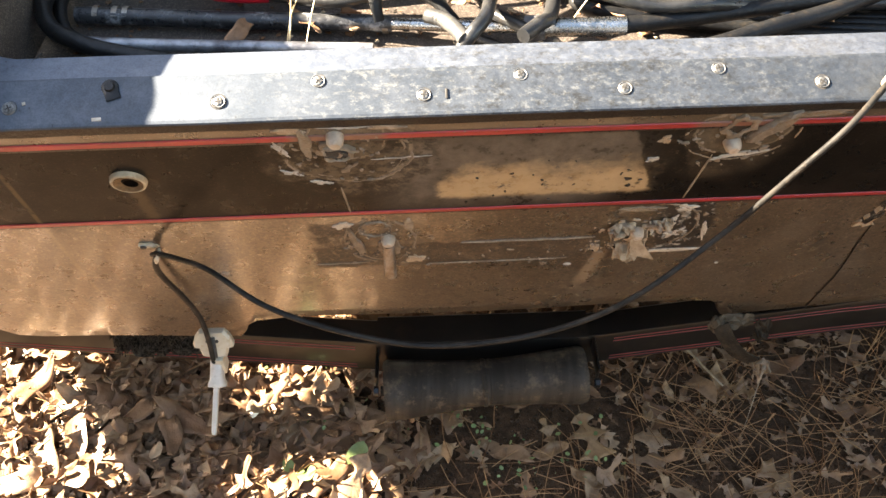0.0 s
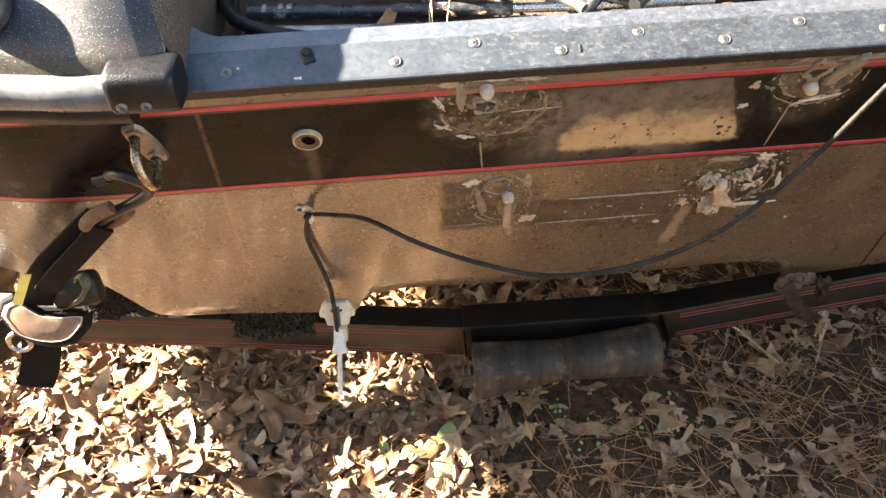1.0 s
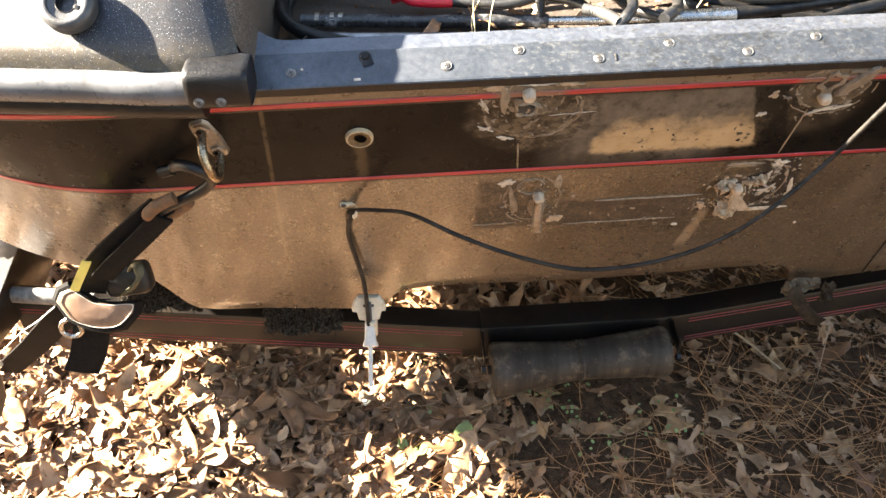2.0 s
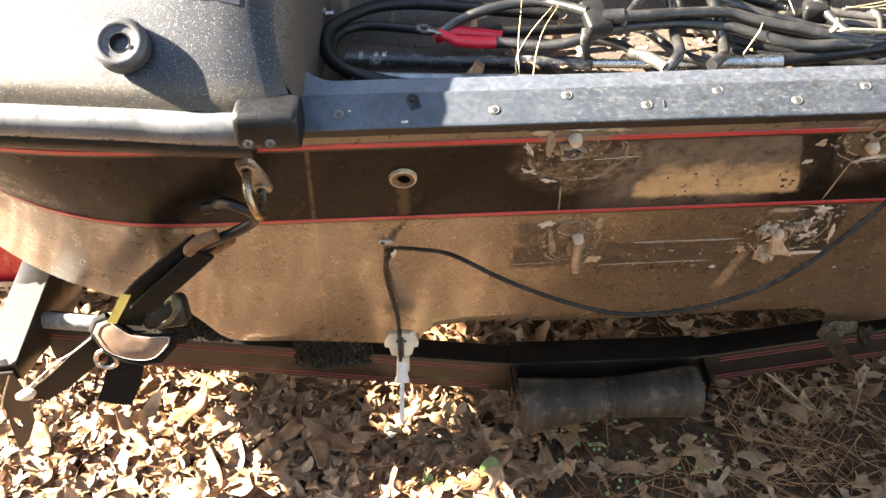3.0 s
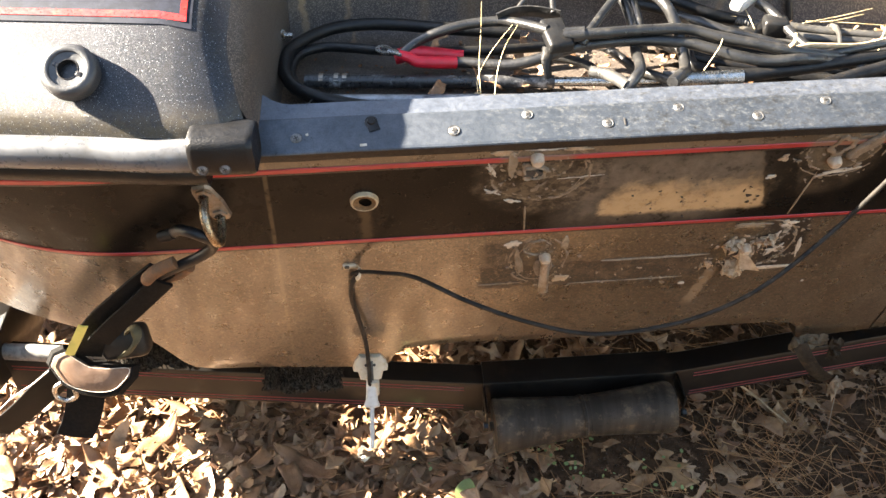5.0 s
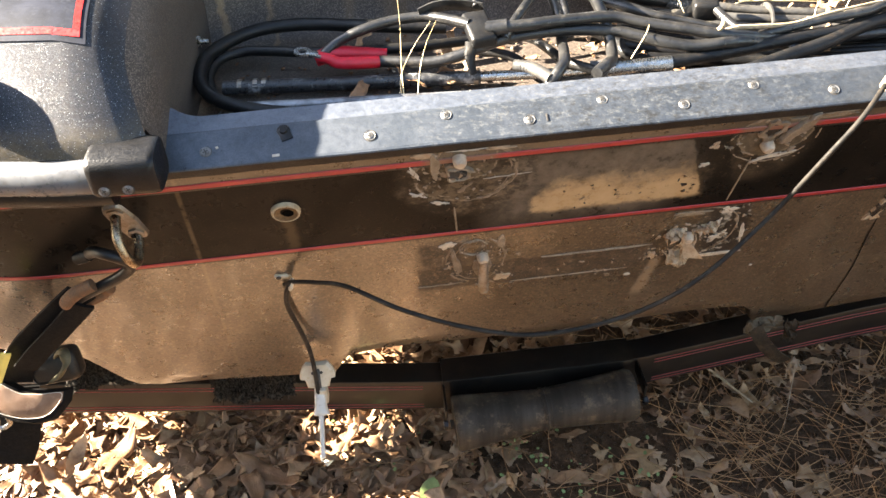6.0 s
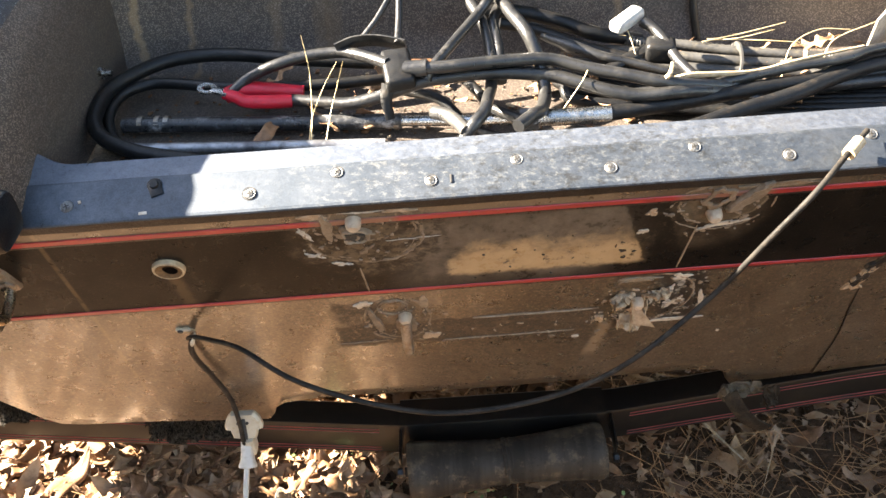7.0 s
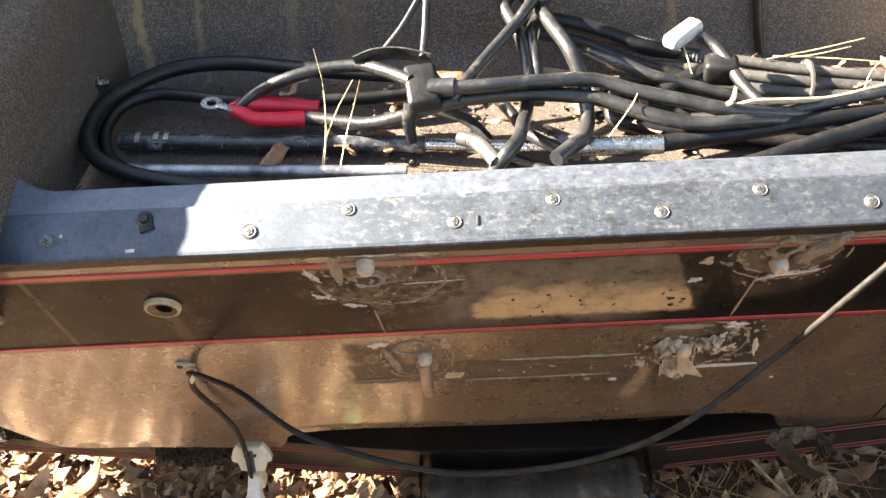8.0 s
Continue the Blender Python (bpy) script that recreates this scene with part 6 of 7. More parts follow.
cable_thing("control_cable", "dark control cable running across the well", [(0.066, 0.728, 0.906), (0.105, 0.722, 0.910), (0.154, 0.725, 0.911), (0.208, 0.729, 0.909), (0.245, 0.717, 0.904), (0.287, 0.704, 0.900), (0.34, 0.697, 0.892), (0.46, 0.73, 0.866), (0.62, 0.76, 0.862), (0.95, 0.79, 0.862)], 0.0064, CABLE, "cable", G)
cable_thing("control_cable", "dark cable strand bent over the trim", [(0.116, 0.640, 0.862), (0.122, 0.642, 0.878), (0.132, 0.648, 0.890), (0.142, 0.664, 0.893), (0.148, 0.695, 0.890), (0.153, 0.728, 0.884), (0.155, 0.760, 0.900), (0.151, 0.793, 0.914), (0.144, 0.818, 0.920), (0.137, 0.847, 0.925), (0.15, 0.87, 0.93)], 0.0062, CABLE, "cable", G)
cable_thing("control_cable", "thick cable arching from the bulkhead down to the trim", [(0.155, 0.87, 0.922), (0.169, 0.825, 0.930), (0.178, 0.791, 0.930), (0.190, 0.756, 0.926), (0.201, 0.735, 0.905), (0.205, 0.712, 0.884), (0.199, 0.682, 0.882), (0.187, 0.660, 0.888), (0.172, 0.641, 0.889)], 0.0066, CABLE, "cable", G)
cable_thing("control_cable", "dark cable crossing upward over the loop", [(0.088, 0.722, 0.897), (0.094, 0.729, 0.905), (0.121, 0.766, 0.918), (0.145, 0.800, 0.928), (0.157, 0.815, 0.937), (0.19, 0.87, 0.955)], 0.0054, CABLE, "cable", G)
cable_thing("control_cable", "dark cable crossing behind the arching cable", [(0.164, 0.735, 0.882), (0.163, 0.770, 0.905), (0.160, 0.80, 0.918), (0.168, 0.83, 0.92), (0.18, 0.88, 0.915)], 0.0056, CABLE, "cable", G)
cable_thing("cable_sleeve", "short braided grey sleeve end", [(0.093, 0.688, 0.880), (0.107, 0.678, 0.882), (0.117, 0.661, 0.884), (0.125, 0.642, 0.885)], 0.0070, GREY_CABLE, "cable", G, ribs=0.1)
cable_thing("wire", "thin grey wire rising along the bulkhead", [(0.060, 0.765, 0.916), (0.062, 0.80, 0.93), (0.064, 0.86, 0.965), (0.066, 0.90, 1.01)], 0.0036, CABLE, "cable", G)
cable_thing("wire", "thin grey wire crossing the bulkhead", [(0.020, 0.80, 0.905), (0.042, 0.82, 0.925), (0.070, 0.86, 0.96), (0.10, 0.90, 1.01)], 0.0032, CABLE, "cable", G)
cable_thing("wire", "black wire hanging down the bulkhead", [(0.405, 0.880, 0.845), (0.398, 0.890, 0.88), (0.392, 0.903, 0.93), (0.39, 0.92, 1.0)], 0.0048, RUBBER, "cable", G)
cable_thing("conduit", "ribbed grey cable conduit along the well floor", [(0.21, 0.885, 0.872), (0.271, 0.872, 0.868), (0.300, 0.850, 0.867), (0.328, 0.836, 0.866), (0.370, 0.828, 0.865), (0.426, 0.811, 0.863), (0.509, 0.794, 0.861), (0.570, 0.785, 0.861), (0.95, 0.75, 0.861)], 0.0064, GREY_CABLE, "hose", G, 20, 10, 0.12)
cable_thing("conduit", "smooth grey hose along the well floor", [(0.24, 0.845, 0.860), (0.31, 0.829, 0.860), (0.366, 0.811, 0.860), (0.422, 0.794, 0.860), (0.504, 0.777, 0.860), (0.563, 0.768, 0.860), (0.95, 0.74, 0.86)], 0.0060, GREY_CABLE, "hose", G)
cable_thing("conduit", "smooth grey hose along the well floor", [(0.25, 0.822, 0.854), (0.318, 0.808, 0.856), (0.364, 0.796, 0.855), (0.419, 0.781, 0.855), (0.485, 0.770, 0.855), (0.561, 0.757, 0.855), (0.95, 0.73, 0.855)], 0.0062, GREY_CABLE, "hose", G)
tagged(part("twist_tie", tube([(0.422, 0.772, 0.850), (0.424, 0.780, 0.866), (0.427, 0.800, 0.872), (0.428, 0.819, 0.866), (0.426, 0.822, 0.852)], 0.0020, 6, 6, flat=2.2), GREY_CABLE), "plastic tie round two grey conduits", "cable tie")
for i in range(5):
    cable_thing("hose", "black hose in the bundle on the well floor", [(0.16 + 0.02 * i, 0.835 - 0.012 * i, 0.858), (0.24, 0.822 - 0.018 * i, 0.850 + 0.003 * (i % 2)), (0.32, 0.795 - 0.016 * i, 0.846), (0.42, 0.76 - 0.012 * i, 0.846), (0.55, 0.738 - 0.010 * i, 0.846), (0.95, 0.72 - 0.008 * i, 0.846)], 0.0066, RUBBER, "hose", G)
cable_thing("wire", "black wire bundle sagging behind the loop", [(0.15, 0.862, 0.90), (0.19, 0.862, 0.898), (0.235, 0.852, 0.890), (0.275, 0.838, 0.879), (0.33, 0.85, 0.862)], 0.0078, RUBBER, "cable", G)
cable_thing("wire", "black wire under the loops", [(0.17, 0.842, 0.895), (0.21, 0.840, 0.886), (0.25, 0.815, 0.88), (0.31, 0.79, 0.87)], 0.0062, RUBBER, "cable", G)
cable_thing("control_cable", "dark flat-ended cable lying across", [(0.212, 0.806, 0.895), (0.242, 0.782, 0.893), (0.268, 0.765, 0.890), (0.296, 0.757, 0.886), (0.328, 0.746, 0.881), (0.361, 0.735, 0.874), (0.42, 0.70, 0.868)], [0.0035, 0.0075, 0.006, 0.005, 0.005, 0.005, 0.005], CABLE, "cable", G)
cable_thing("wire", "black wire curling under the chrome rod", [(0.06, 0.765, 0.862), (0.10, 0.742, 0.862), (0.128, 0.715, 0.846), (0.16, 0.69, 0.845), (0.2, 0.665, 0.846)], 0.0055, RUBBER, "cable", G)
cable_thing("wire", "black wire curling under the loop", [(0.10, 0.79, 0.866), (0.125, 0.765, 0.872), (0.140, 0.735, 0.872), (0.152, 0.705, 0.872), (0.18, 0.672, 0.875)], 0.0055, RUBBER, "cable", G)
cable_thing("hose", "thick black hose against the trim", [(0.28, 0.645, 0.862), (0.342, 0.658, 0.868), (0.390, 0.678, 0.870), (0.449, 0.700, 0.872), (0.55, 0.742, 0.878), (0.70, 0.77, 0.87), (0.95, 0.80, 0.866)], 0.0080, RUBBER, "hose", G)
cable_thing("control_cable", "dark cable with a glossy sheath along the hoses", [(0.30, 0.725, 0.868), (0.344, 0.713, 0.878), (0.375, 0.709, 0.884), (0.455, 0.726, 0.888), (0.510, 0.735, 0.890), (0.56, 0.752, 0.892), (0.75, 0.80, 0.885)], 0.0052, CABLE, "cable", G)

lever = thing("shift_lever", "dark control lever with a pale grip lying on the cables", "lever")
part("rod", tube([(0.318, 0.802, 0.908), (0.332, 0.785, 0.902), (0.343, 0.746, 0.893), (0.356, 0.718, 0.886), (0.362, 0.704, 0.882)], [0.0062, 0.0056, 0.0054, 0.0050, 0.0046], 12, 6), CABLE, lever)
part("grip", box((0.042, 0.018, 0.014), (0, 0, 0), 0.005, Matrix.Translation((0.301, 0.802, 0.911)) @ Matrix.Rotation(radians(42), 4, "Z") @ Matrix.Rotation(radians(-8), 4, "Y"), seg=3), simple("pale_plastic", (0.42, 0.42, 0.41), (0.34, 0.34, 0.33), 40, 0.35, bump=0.0003, grime=(0.2, 0.18, 0.15)), lever, "pale grey grip")
part("yoke", box((0.030, 0.026, 0.022), (0, 0, 0), 0.005, Matrix.Translation((0.331, 0.768, 0.892)) @ Matrix.Rotation(radians(-12), 4, "Z"), seg=3), RUBBER, lever)
part("yoke_arm", tube([(0.322, 0.776, 0.890), (0.294, 0.762, 0.886), (0.268, 0.747, 0.881)], [0.008, 0.0075, 0.006], 10, 5, flat=0.6), RUBBER, lever)
bag = part("plastic_sheet", ribbon([(0.545, 0.765, 0.885), (0.575, 0.79, 0.896), (0.61, 0.81, 0.90), (0.66, 0.82, 0.895)], 0.075, 0.002), FLAKE_WHITE)
tagged(bag, "crumpled white plastic sheet on the hoses", "plastic sheet")

# bolt through the well's side wall
bw = thing("wall_bolt", "small steel bolt through the well side", "bolt")
bolt_m = Matrix.Translation((-0.270, 0.794, 0.884)) @ Matrix.Rotation(radians(90), 4, "Y")
part("shank", lathe([(0, 0.020), (0.0035, 0.020), (0.0035, -0.004)], 10, bolt_m), STEEL, bw)
part("nut", lathe([(0.0035, 0.011), (0.0072, 0.011), (0.0076, 0.006), (0.0072, 0.003), (0.011, 0.003), (0.011, 0.001)], 6, bolt_m), STEEL, bw)

# ---- litter in the well ----
def leaf_rows(length, width, curl, fold, lobes, seed, wavy=1.0, n=27):
    """Rows across a lobed leaf, from stem to tip, each with five points."""
    rnd = random.Random(seed)
    ph = rnd.random() * 6
    rows = []
    for i in range(n):
        s = i / (n - 1)
        env = math.sin(math.pi * min(1, s * 0.94 + 0.05)) ** 0.65 * (0.62 + 0.5 * s if s < 0.8 else 1.02 - (s - 0.8) * 1.5)
        tri = 1 - abs(2 * ((s * lobes + 0.06) % 1.0) - 1)
        lob = 1.0 if not lobes else 0.20 + 0.80 * tri ** 1.8
        w = width * 0.5 * env * (lob if s < 0.93 else lob * 0.7)
        if s < 0.10:
            w = width * 0.012
        asym = 1 + 0.22 * math.sin(ph + s * 9)
        z = curl * (s - 0.5) ** 2 * 4 * length * 0.22 + wavy * 0.004 * math.sin(ph + s * 11)
        back = 0.16 * length * (1 if lobes else 0)
        row = []
        for k, f in ((-1.0, 1), (-0.5, 1), (0, 0), (0.5, 1), (1.0, 1)):
            ww = w * k * (asym if k < 0 else 2 - asym)
            zz = z + fold * abs(ww) + wavy * 0.003 * math.sin(7 * s + 3 * k + ph) * abs(k)
            row.append((ww, (s - 0.5) * length + back * abs(k) * lob * 0.6, zz))
        rows.append(row)
    return rows


def leaf_mesh(name, mat, *a, **k):
    bm = sheet(leaf_rows(*a, **k), 0.0004)
    me = bpy.data.meshes.new(name)
    bm.to_mesh(me)
    bm.free()
    me.materials.append(mat)
    me.shade_smooth()
    return me


straws = [[(-0.030, 0.681, 0.848), (-0.030, 0.722, 0.870), (-0.028, 0.732, 0.910), (-0.029, 0.724, 0.950)], [(-0.033, 0.690, 0.848), (-0.031, 0.720, 0.860), (-0.017, 0.722, 0.890), (0.004, 0.706, 0.930)], [(-0.016, 0.680, 0.848), (-0.010, 0.71, 0.87), (-0.001, 0.723, 0.895), (0.010, 0.706, 0.930)],
          [(0.391, 0.819, 0.872), (0.440, 0.828, 0.876), (0.484, 0.832, 0.884)], [(0.398, 0.825, 0.872), (0.451, 0.817, 0.872), (0.50, 0.81, 0.870)], [(0.263, 0.856, 0.876), (0.286, 0.842, 0.876), (0.31, 0.835, 0.876)],
          [(0.503, 0.765, 0.866), (0.513, 0.774, 0.890), (0.561, 0.791, 0.900)], [(0.450, 0.736, 0.872), (0.458, 0.748, 0.900), (0.487, 0.760, 0.910), (0.518, 0.757, 0.910)], [(0.30, 0.800, 0.905), (0.302, 0.78, 0.90), (0.304, 0.762, 0.892)], [(0.22, 0.68, 0.882), (0.24, 0.70, 0.90), (0.25, 0.72, 0.908)], [(0.40, 0.826, 0.87), (0.43, 0.82, 0.874), (0.47, 0.824, 0.88)]]
for i, p in enumerate(straws):
    tagged(part("straw", tube(p, [0.0007, 0.0006, 0.0003], 5, 6), STRAW), "dry straw stem caught among the cables", "straw", "straws in the well")
for i, p in enumerate([[(0.310, 0.697, 0.892), (0.340, 0.702, 0.898), (0.368, 0.708, 0.895), (0.414, 0.718, 0.890), (0.464, 0.730, 0.894), (0.53, 0.745, 0.897)], [(0.316, 0.699, 0.894), (0.322, 0.694, 0.905), (0.325, 0.701, 0.914)]]):
    tagged(part("twig", tube(p, [0.0026, 0.0030, 0.0026, 0.0020, 0.0014], 7, 6), TWIG), "pale dry twig lying over the hoses", "twig", "twigs in the well")


def rubble(count, area, size, mat_list, seed, flat=0.35):
    """Crumbs and flakes scattered on a floor."""
    rnd = random.Random(seed)
    bm = bmesh.new()
    for k in range(count):
        s = rnd.uniform(*size)
        at = Vector((rnd.uniform(area[0], area[1]), rnd.uniform(area[2], area[3]), area[4]))
        one = bmesh.new()
        bmesh.ops.create_icosphere(one, subdivisions=1, radius=s)
        one.transform(Matrix.Translation(at + Vector((0, 0, s * flat * 0.7))) @ Matrix.Rotation(rnd.random() * 6.3, 4, "Z") @ Matrix.Rotation(rnd.uniform(-0.3, 0.3), 4, "X") @ Matrix.Diagonal((1, rnd.uniform(0.4, 0.9), flat, 1)))
        for v in one.verts:
            v.co += Vector((rnd.uniform(-1, 1), rnd.uniform(-1, 1), rnd.uniform(-1, 1))) * s * 0.15
        join(bm, one)
    return bm


tagged(part("well_debris", rubble(330, (-0.24, 0.60, 0.65, 0.87, 0.837), (0.0012, 0.0042), None, 8, 0.3), RUST, smooth=False), "rust flakes and dirt crumbs on the well floor", "debris", kind="stuff")
tagged(part("pale_debris", rubble(110, (-0.05, 0.60, 0.65, 0.86, 0.839), (0.0012, 0.0040), None, 9, 0.25), TWIG, smooth=False), "pale chips of dry leaf on the well floor", "debris", kind="stuff")

# ---- fallen leaves, needles and small plants on the ground ----
LEAVES = [leaf_mesh("leaf", LEAF, 0.105 + 0.012 * (i % 4), (0.070, 0.082, 0.060, 0.045)[i % 4], (0.3, -0.3, 0.7, 0.1, 0.5, 1.0)[i % 6], (0.18, -0.1, 0.35, 0.08)[i % 4], (3.2, 2.6, 3.6, 0)[i % 4], i) for i in range(12)]
ROWS = [leaf_rows(0.100 + 0.016 * (i % 4), (0.072, 0.080, 0.058, 0.045)[i % 4], (0.3, -0.3, 0.7, 0.1, 0.5, 1.1)[i % 6], (0.18, -0.1, 0.4, 0.08)[i % 4], (3.2, 2.6, 3.6, 0)[i % 4], 40 + i, n=20) for i in range(12)]


def cover(x, y):
    """How thickly leaves lie: a drift on the left, thin on the bare soil to the right."""
    edge = -0.02 + 0.25 * (y - 0.8) + 0.16 * noise.noise((x * 2, y * 2.4, 9))
    return min(1.0, max(0.055, 0.5 - (x - edge) * 2.6))


def scatter(count, seed, x0, x1, y0, y1):
    rnd = random.Random(seed)
    out = []
    while len(out) < count:
        x, y = rnd.uniform(x0, x1), rnd.uniform(y0, y1)
        if rnd.random() < cover(x, y):
            out.append((x, y, rnd))
    return out


def leaf_pose(x, y, rnd, layer, least=0.5, most=1.0):
    z = ground_z(x, y) + 0.006 + layer * rnd.random() * min(1, cover(x, y) * 1.2)
    return Matrix.Translation((x, y, z)) @ Euler((rnd.gauss(0, 0.17), rnd.gauss(0, 0.17), rnd.random() * 6.283)).to_matrix().to_4x4() @ Matrix.Scale(rnd.uniform(least, most), 4)


def build_litter(count, wide, bits, seed):
    """A dense drift round the boat, thinner leaves further off, and torn bits on the bare soil."""
    verts, faces = [], []
    rnd = random.Random(seed + 5)
    lay = [(x, y, q, 1.0) for x, y, q in scatter(count, seed, -1.4, 1.0, 0.30, 1.9) + scatter(wide, seed + 1, -4.0, 4.0, -3.0, 4.5)]
    lay += [(rnd.uniform(-1.2, 1.2), rnd.uniform(0.4, 1.45), rnd, rnd.uniform(0.22, 0.6)) for k in range(bits)]
    for x, y, rnd, size in lay:
        m = leaf_pose(x, y, rnd, 0.024) @ Matrix.Scale(size, 4)
        rows = ROWS[rnd.randrange(12)]
        base = len(verts)
        for row in rows:
            verts += [m @ Vector(p) for p in row]
        for i in range(len(rows) - 1):
            for j in range(4):
                a = base + i * 5 + j
                faces.append((a, a + 1, a + 6, a + 5))
    me = bpy.data.meshes.new("leaf_litter")
    me.from_pydata(verts, [], faces)
    me.materials.append(LITTER)
    me.shade_smooth()
    return me


litter = tagged(new("leaf_litter", build_litter(4300, 2000, 1500, 3)), "drift of dry brown oak leaves on the ground", "leaves", kind="stuff")
for x, y, rnd in scatter(290, 17, -0.95, 0.75, 0.45, 1.15):
    ob = new("leaf", LEAVES[rnd.randrange(12)])
    ob.parent = litter
    ob.matrix_basis = leaf_pose(x, y, rnd, 0.034, 0.75, 1.12)

# scraps of leaf blown into the well
rnd = random.Random(33)
for k in range(26):
    ob = tagged(new("leaf_scrap", LEAVES[rnd.randrange(12)]), "scrap of dry leaf among the cables in the well", "leaf", "leaf scraps in the well")
    ob.matrix_basis = Matrix.Translation((rnd.uniform(-0.10, 0.60), rnd.uniform(0.70, 0.86), rnd.uniform(0.842, 0.858))) @ Euler((rnd.gauss(0, 0.5), rnd.gauss(0, 0.5), rnd.random() * 6.283)).to_matrix().to_4x4() @ Matrix.Scale(rnd.uniform(0.22, 0.5), 4)

# single leaves that lie apart on the bare soil
big = [leaf_mesh("oak_leaf", PALE_LEAF, 0.118, 0.096, 0.25, 0.08, 3.1, 71, n=40), leaf_mesh("oak_leaf", PALE_LEAF, 0.10, 0.092, 0.4, 0.15, 2.6, 72, n=40), leaf_mesh("oak_leaf", PALE_LEAF, 0.085, 0.034, 0.8, 0.35, 0, 73)]
for x, y, turn, k, s, tilt in [(0.361, 0.769, 190, 0, 1.0, 8), (0.093, 0.737, 100, 1, 0.95, -10), (0.292, 0.774, 20, 1, 0.5, 12), (0.295, 0.739, 105, 2, 0.85, -10), (0.345, 0.685, 60, 2, 0.8, 12), (0.650, 0.937, 140, 1, 0.65, -14),
                               (0.685, 0.921, 240, 1, 0.7, -20), (0.614, 0.872, 5, 2, 0.95, 14), (0.654, 0.857, 60, 1, 0.6, -14), (0.517, 0.853, 12, 2, 0.55, 15), (0.471, 0.813, 170, 2, 0.6, 10), (0.673, 0.676, 40, 0, 0.85, 10), (0.394, 0.694, 250, 1, 0.4, -12)]:
    ob = tagged(new("oak_leaf", big[k]), "single pale tan oak leaf lying on dark soil", "leaf", "single leaves on the soil")
    ob.matrix_basis = Matrix.Translation((x, y, ground_z(x, y) + 0.010)) @ Euler((radians(tilt), radians(tilt * 0.6), radians(turn))).to_matrix().to_4x4() @ Matrix.Scale(s, 4)


def build_needles(tufts, loose, seed):
    """Long pine needles, in loose tufts that lie one way and singly between them."""
    rnd = random.Random(seed)
    verts, faces = [], []

    def needle(x, y, a, ln, bend, lift):
        z = ground_z(x, y) + rnd.uniform(0.003, 0.012) + lift + 0.014 * cover(x, y)
        rise = rnd.gauss(0.0, 0.07)
        b = len(verts)
        p = Vector((x, y, z))
        r = rnd.uniform(0.0005, 0.0009)
        for i in range(5):
            d = Vector((math.cos(a), math.sin(a), rise))
            s = Vector((-d.y, d.x, 0)) * r
            verts.extend([p + s, p - s, p + Vector((0, 0, r * 1.6))])
            p = p + d * ln / 4
            a += bend / 4
        for i in range(4):
            q = b + 3 * i
            faces.extend([(q, q + 3, q + 5, q + 2), (q + 2, q + 5, q + 4, q + 1), (q + 1, q + 4, q + 3, q)])

    for k in range(tufts):
        x, y = rnd.uniform(-0.5, 1.4), rnd.uniform(0.35, 1.45)
        if rnd.random() > 0.25 + 0.75 * min(1, max(0, x * 1.4 + 0.5)):
            continue
        way = rnd.gauss(0.5, 1.3)
        for j in range(rnd.randrange(6, 20)):
            needle(x + rnd.gauss(0, 0.050), y + rnd.gauss(0, 0.040), way + rnd.gauss(0, 0.60), rnd.uniform(0.06, 0.15), rnd.gauss(0, 0.25), rnd.uniform(0, 0.012))
    for k in range(loose):
        needle(rnd.uniform(-1.2, 1.4), rnd.uniform(0.2, 1.6), rnd.random() * 6.283, rnd.uniform(0.04, 0.16), rnd.gauss(0, 0.6), rnd.uniform(0, 0.008))
    me = bpy.data.meshes.new("pine_needles")
    me.from_pydata(verts, [], faces)
    me.materials.append(NEEDLE)
    return me


tagged(new("pine_needles", build_needles(120, 1250, 6)), "tangled rust-brown pine needles on the soil", "pine needles", kind="stuff")


twig = part("twig", tube([(0.535, 0.98, 0.016), (0.565, 0.938, 0.020), (0.592, 0.897, 0.016), (0.616, 0.860, 0.014)], [0.0028, 0.0024, 0.0016], 7, 5), TWIG)
tagged(twig, "thin pale twig lying on the soil", "twig")


def build_gravel(count, seed):
    rnd = random.Random(seed)
    unit = [Vector(p).normalized() for p in ((1, 0, 0.2), (0.3, 1, 0), (-0.8, 0.5, 0.1), (-0.6, -0.8, 0), (0.5, -0.9, 0.1), (0.1, 0.1, 1), (0, 0, -1))]
    tri = [(0, 1, 5), (1, 2, 5), (2, 3, 5), (3, 4, 5), (4, 0, 5), (1, 0, 6), (2, 1, 6), (3, 2, 6), (4, 3, 6), (0, 4, 6)]
    verts, faces = [], []
    for k in range(count):
        x, y = rnd.uniform(-0.2, 1.3), rnd.uniform(0.4, 1.3)
        s = 0.0012 + 0.0040 * rnd.random() ** 3.0
        m = Matrix.Translation((x, y, ground_z(x, y) + s * 0.3)) @ Euler((rnd.random() * 3, rnd.random() * 3, rnd.random() * 6)).to_matrix().to_4x4()
        b = len(verts)
        verts += [m @ (u * s * rnd.uniform(0.7, 1.1)) for u in unit]
        faces += [(b + i, b + j, b + l) for i, j, l in tri]
    me = bpy.data.meshes.new("gravel")
    me.from_pydata(verts, [], faces)
    me.materials.append(STONE)
    return me


tagged(new("gravel", build_gravel(22000, 4)), "fine brown gravel and crumbs of soil", "gravel", kind="stuff")


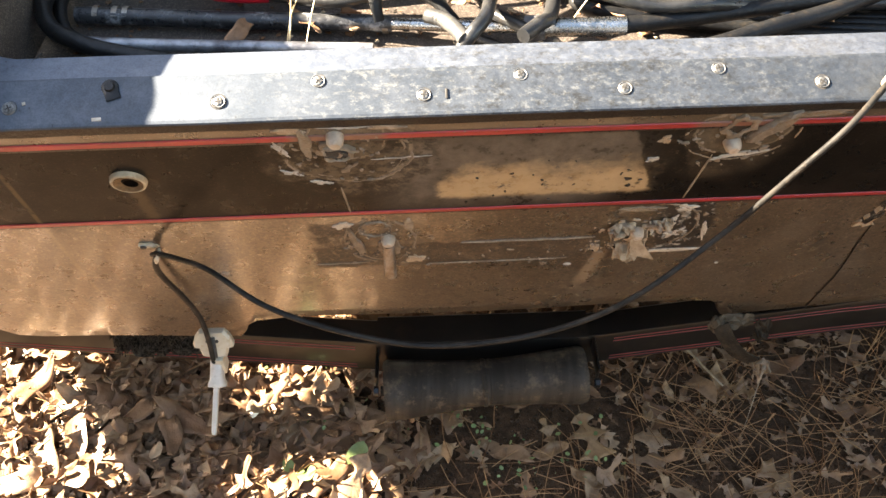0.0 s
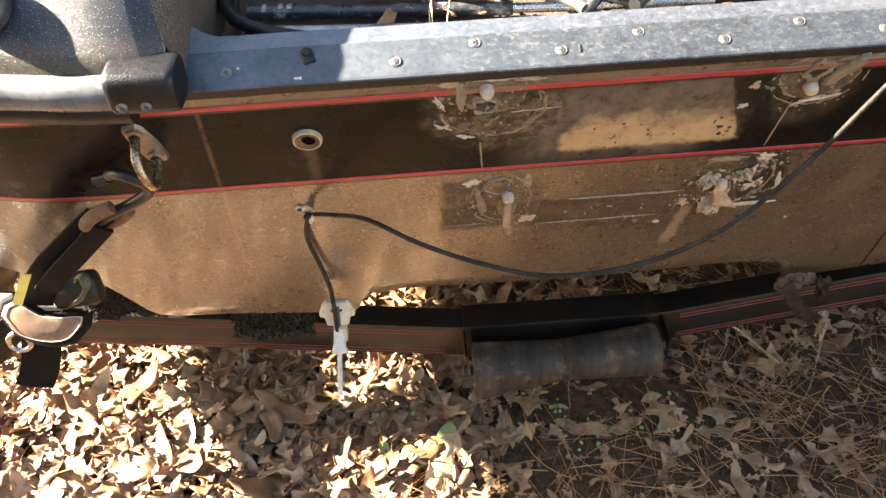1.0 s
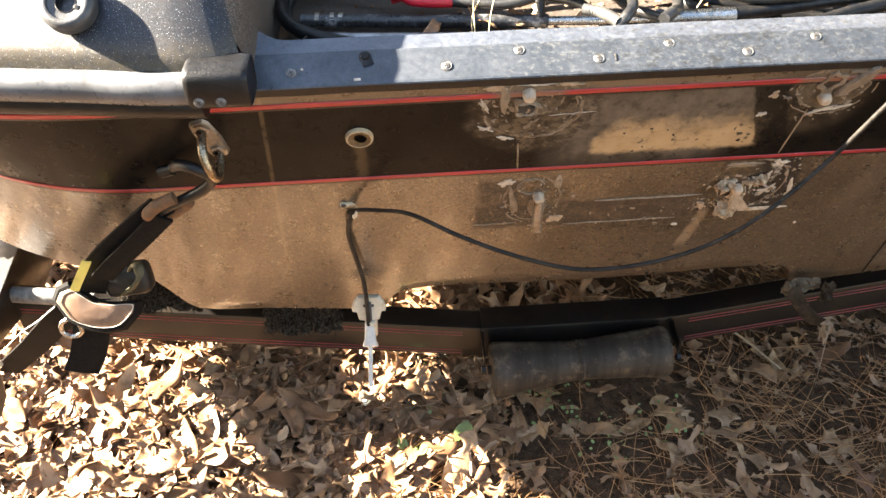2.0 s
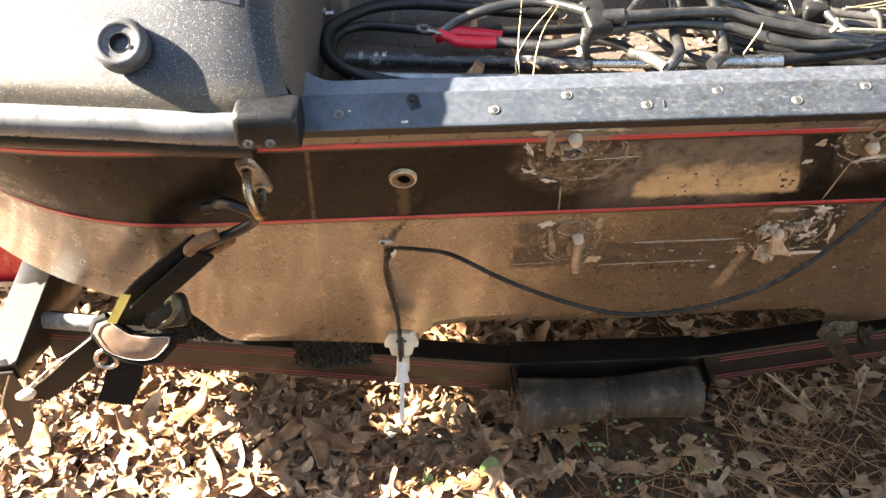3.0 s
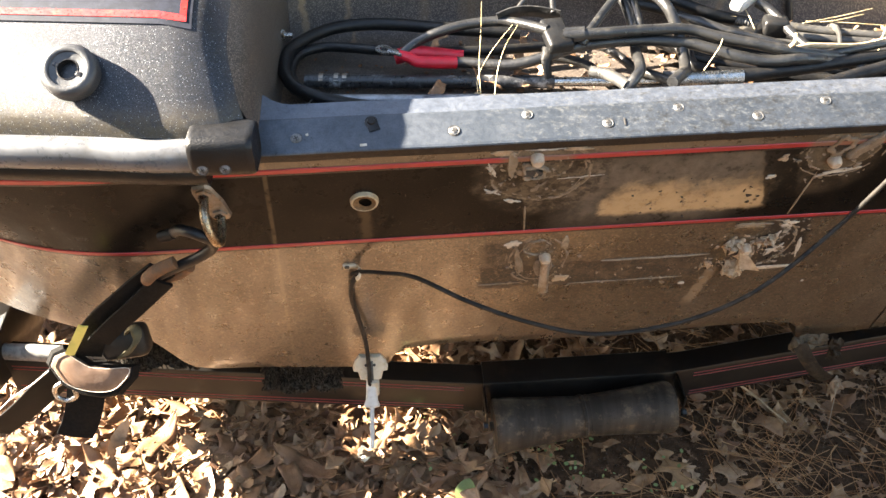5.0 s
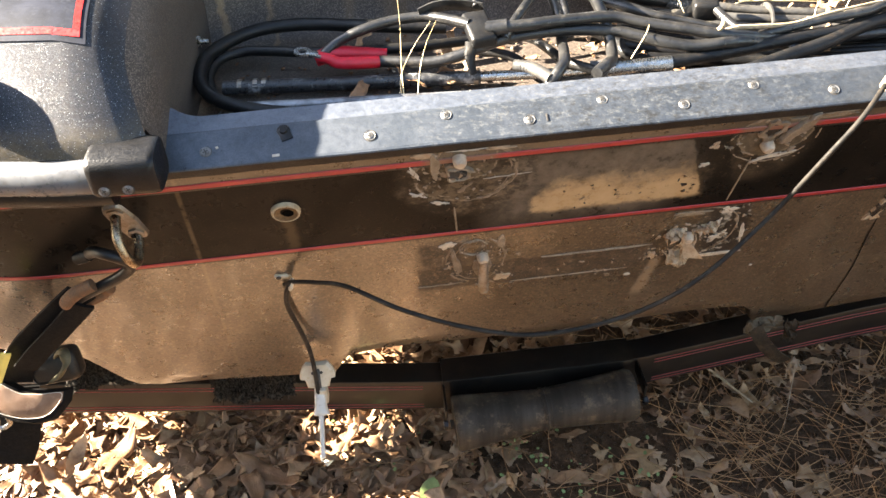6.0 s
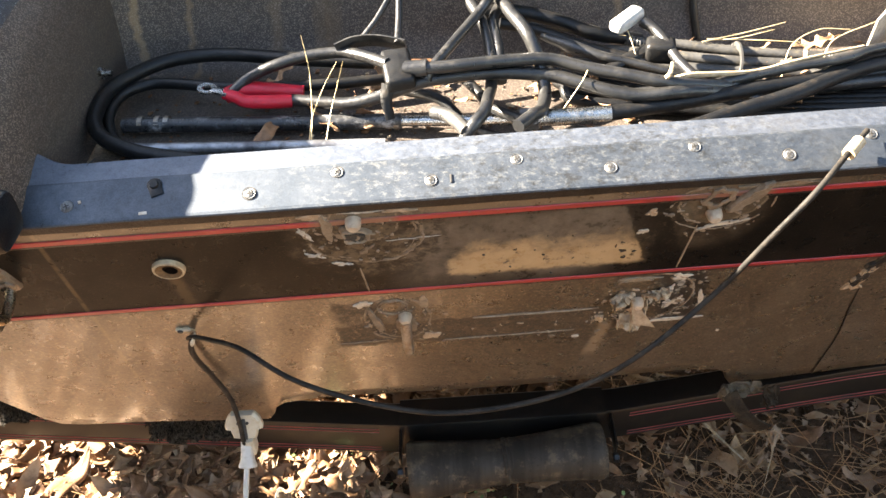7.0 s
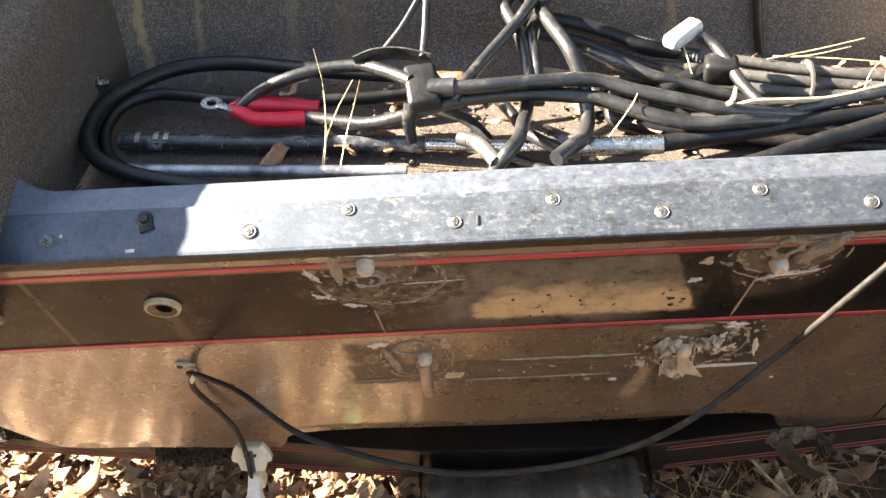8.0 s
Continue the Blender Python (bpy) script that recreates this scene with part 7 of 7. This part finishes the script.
# green heart-shaped leaves and small seedlings
def heart(seed, s):
    rows = []
    for i in range(9):
        t = i / 8
        w = s * 0.55 * math.sin(math.pi * min(1, 0.08 + t * 0.92)) ** 0.6 * (1.1 - 0.25 * t)
        row = []
        for k in (-1, -0.6, -0.2, 0, 0.2, 0.6, 1):
            notch = 0.36 * s * abs(k) * (1 - t)
            row.append((w * k, (t - 0.5) * s - notch, 0.10 * abs(w * k) + 0.05 * s * math.sin(t * 3 + seed)))
        rows.append(row)
    return sheet(rows, 0.0005)


for x, y, s, turn in [(-0.029, 0.735, 0.034, -20), (-0.113, 0.690, 0.030, 200), (-0.149, 0.715, 0.018, 40)]:
    pl = thing("green_seedling", "young plant with a heart-shaped green leaf among dry leaves", "plant", "green seedlings")
    z = ground_z(x, y)
    bm = heart(x * 9, s)
    bm.transform(Matrix.Translation((x, y, z + 0.034)) @ Euler((radians(24), radians(8), radians(turn))).to_matrix().to_4x4())
    part("leaf", bm, GREEN, pl)
    part("stem", tube([(x + 0.008, y + 0.006, z - 0.002), (x + 0.004, y + 0.004, z + 0.018), (x, y, z + 0.033)], 0.0011, 6, 4), GREEN, pl)


def build_weeds(count, seed):
    rnd = random.Random(seed)
    bm = bmesh.new()
    for k in range(count):
        cx, cy = rnd.choice([(0.19, 0.78), (0.25, 0.70), (0.16, 0.84), (-0.16, 0.93), (0.36, 0.73), (-0.08, 0.86), (0.12, 0.83)])
        x, y = cx + rnd.gauss(0, 0.035), cy + rnd.gauss(0, 0.03)
        z = ground_z(x, y) + rnd.uniform(0.012, 0.03)
        s = rnd.uniform(0.0018, 0.0042)
        m = Matrix.Translation((x, y, z)) @ Euler((rnd.gauss(0, 0.4), rnd.gauss(0, 0.4), rnd.random() * 6)).to_matrix().to_4x4()
        bm.faces.new([bm.verts.new(m @ Vector((s * math.cos(a) * 1.3, s * math.sin(a), 0.12 * s * math.cos(2 * a)))) for a in (i * math.pi / 3 for i in range(6))])
    return bm


tagged(part("small_weeds", build_weeds(110, 12), GREEN), "tiny green weeds sprouting through the soil", "weeds", kind="stuff")
pe = thing("pale_petal", "small white curled petal lying on the leaves", "petal")
bm = heart(3, 0.021)
bm.transform(Matrix.Translation((-0.220, 0.824, 0.030)) @ Euler((radians(35), radians(10), radians(20))).to_matrix().to_4x4())
part("petal", bm, WHITE_PETAL, pe)
bm = heart(5, 0.020)
bm.transform(Matrix.Translation((-0.214, 0.810, 0.028)) @ Euler((radians(-20), radians(25), radians(150))).to_matrix().to_4x4())
part("petal", bm, WHITE_PETAL, pe)
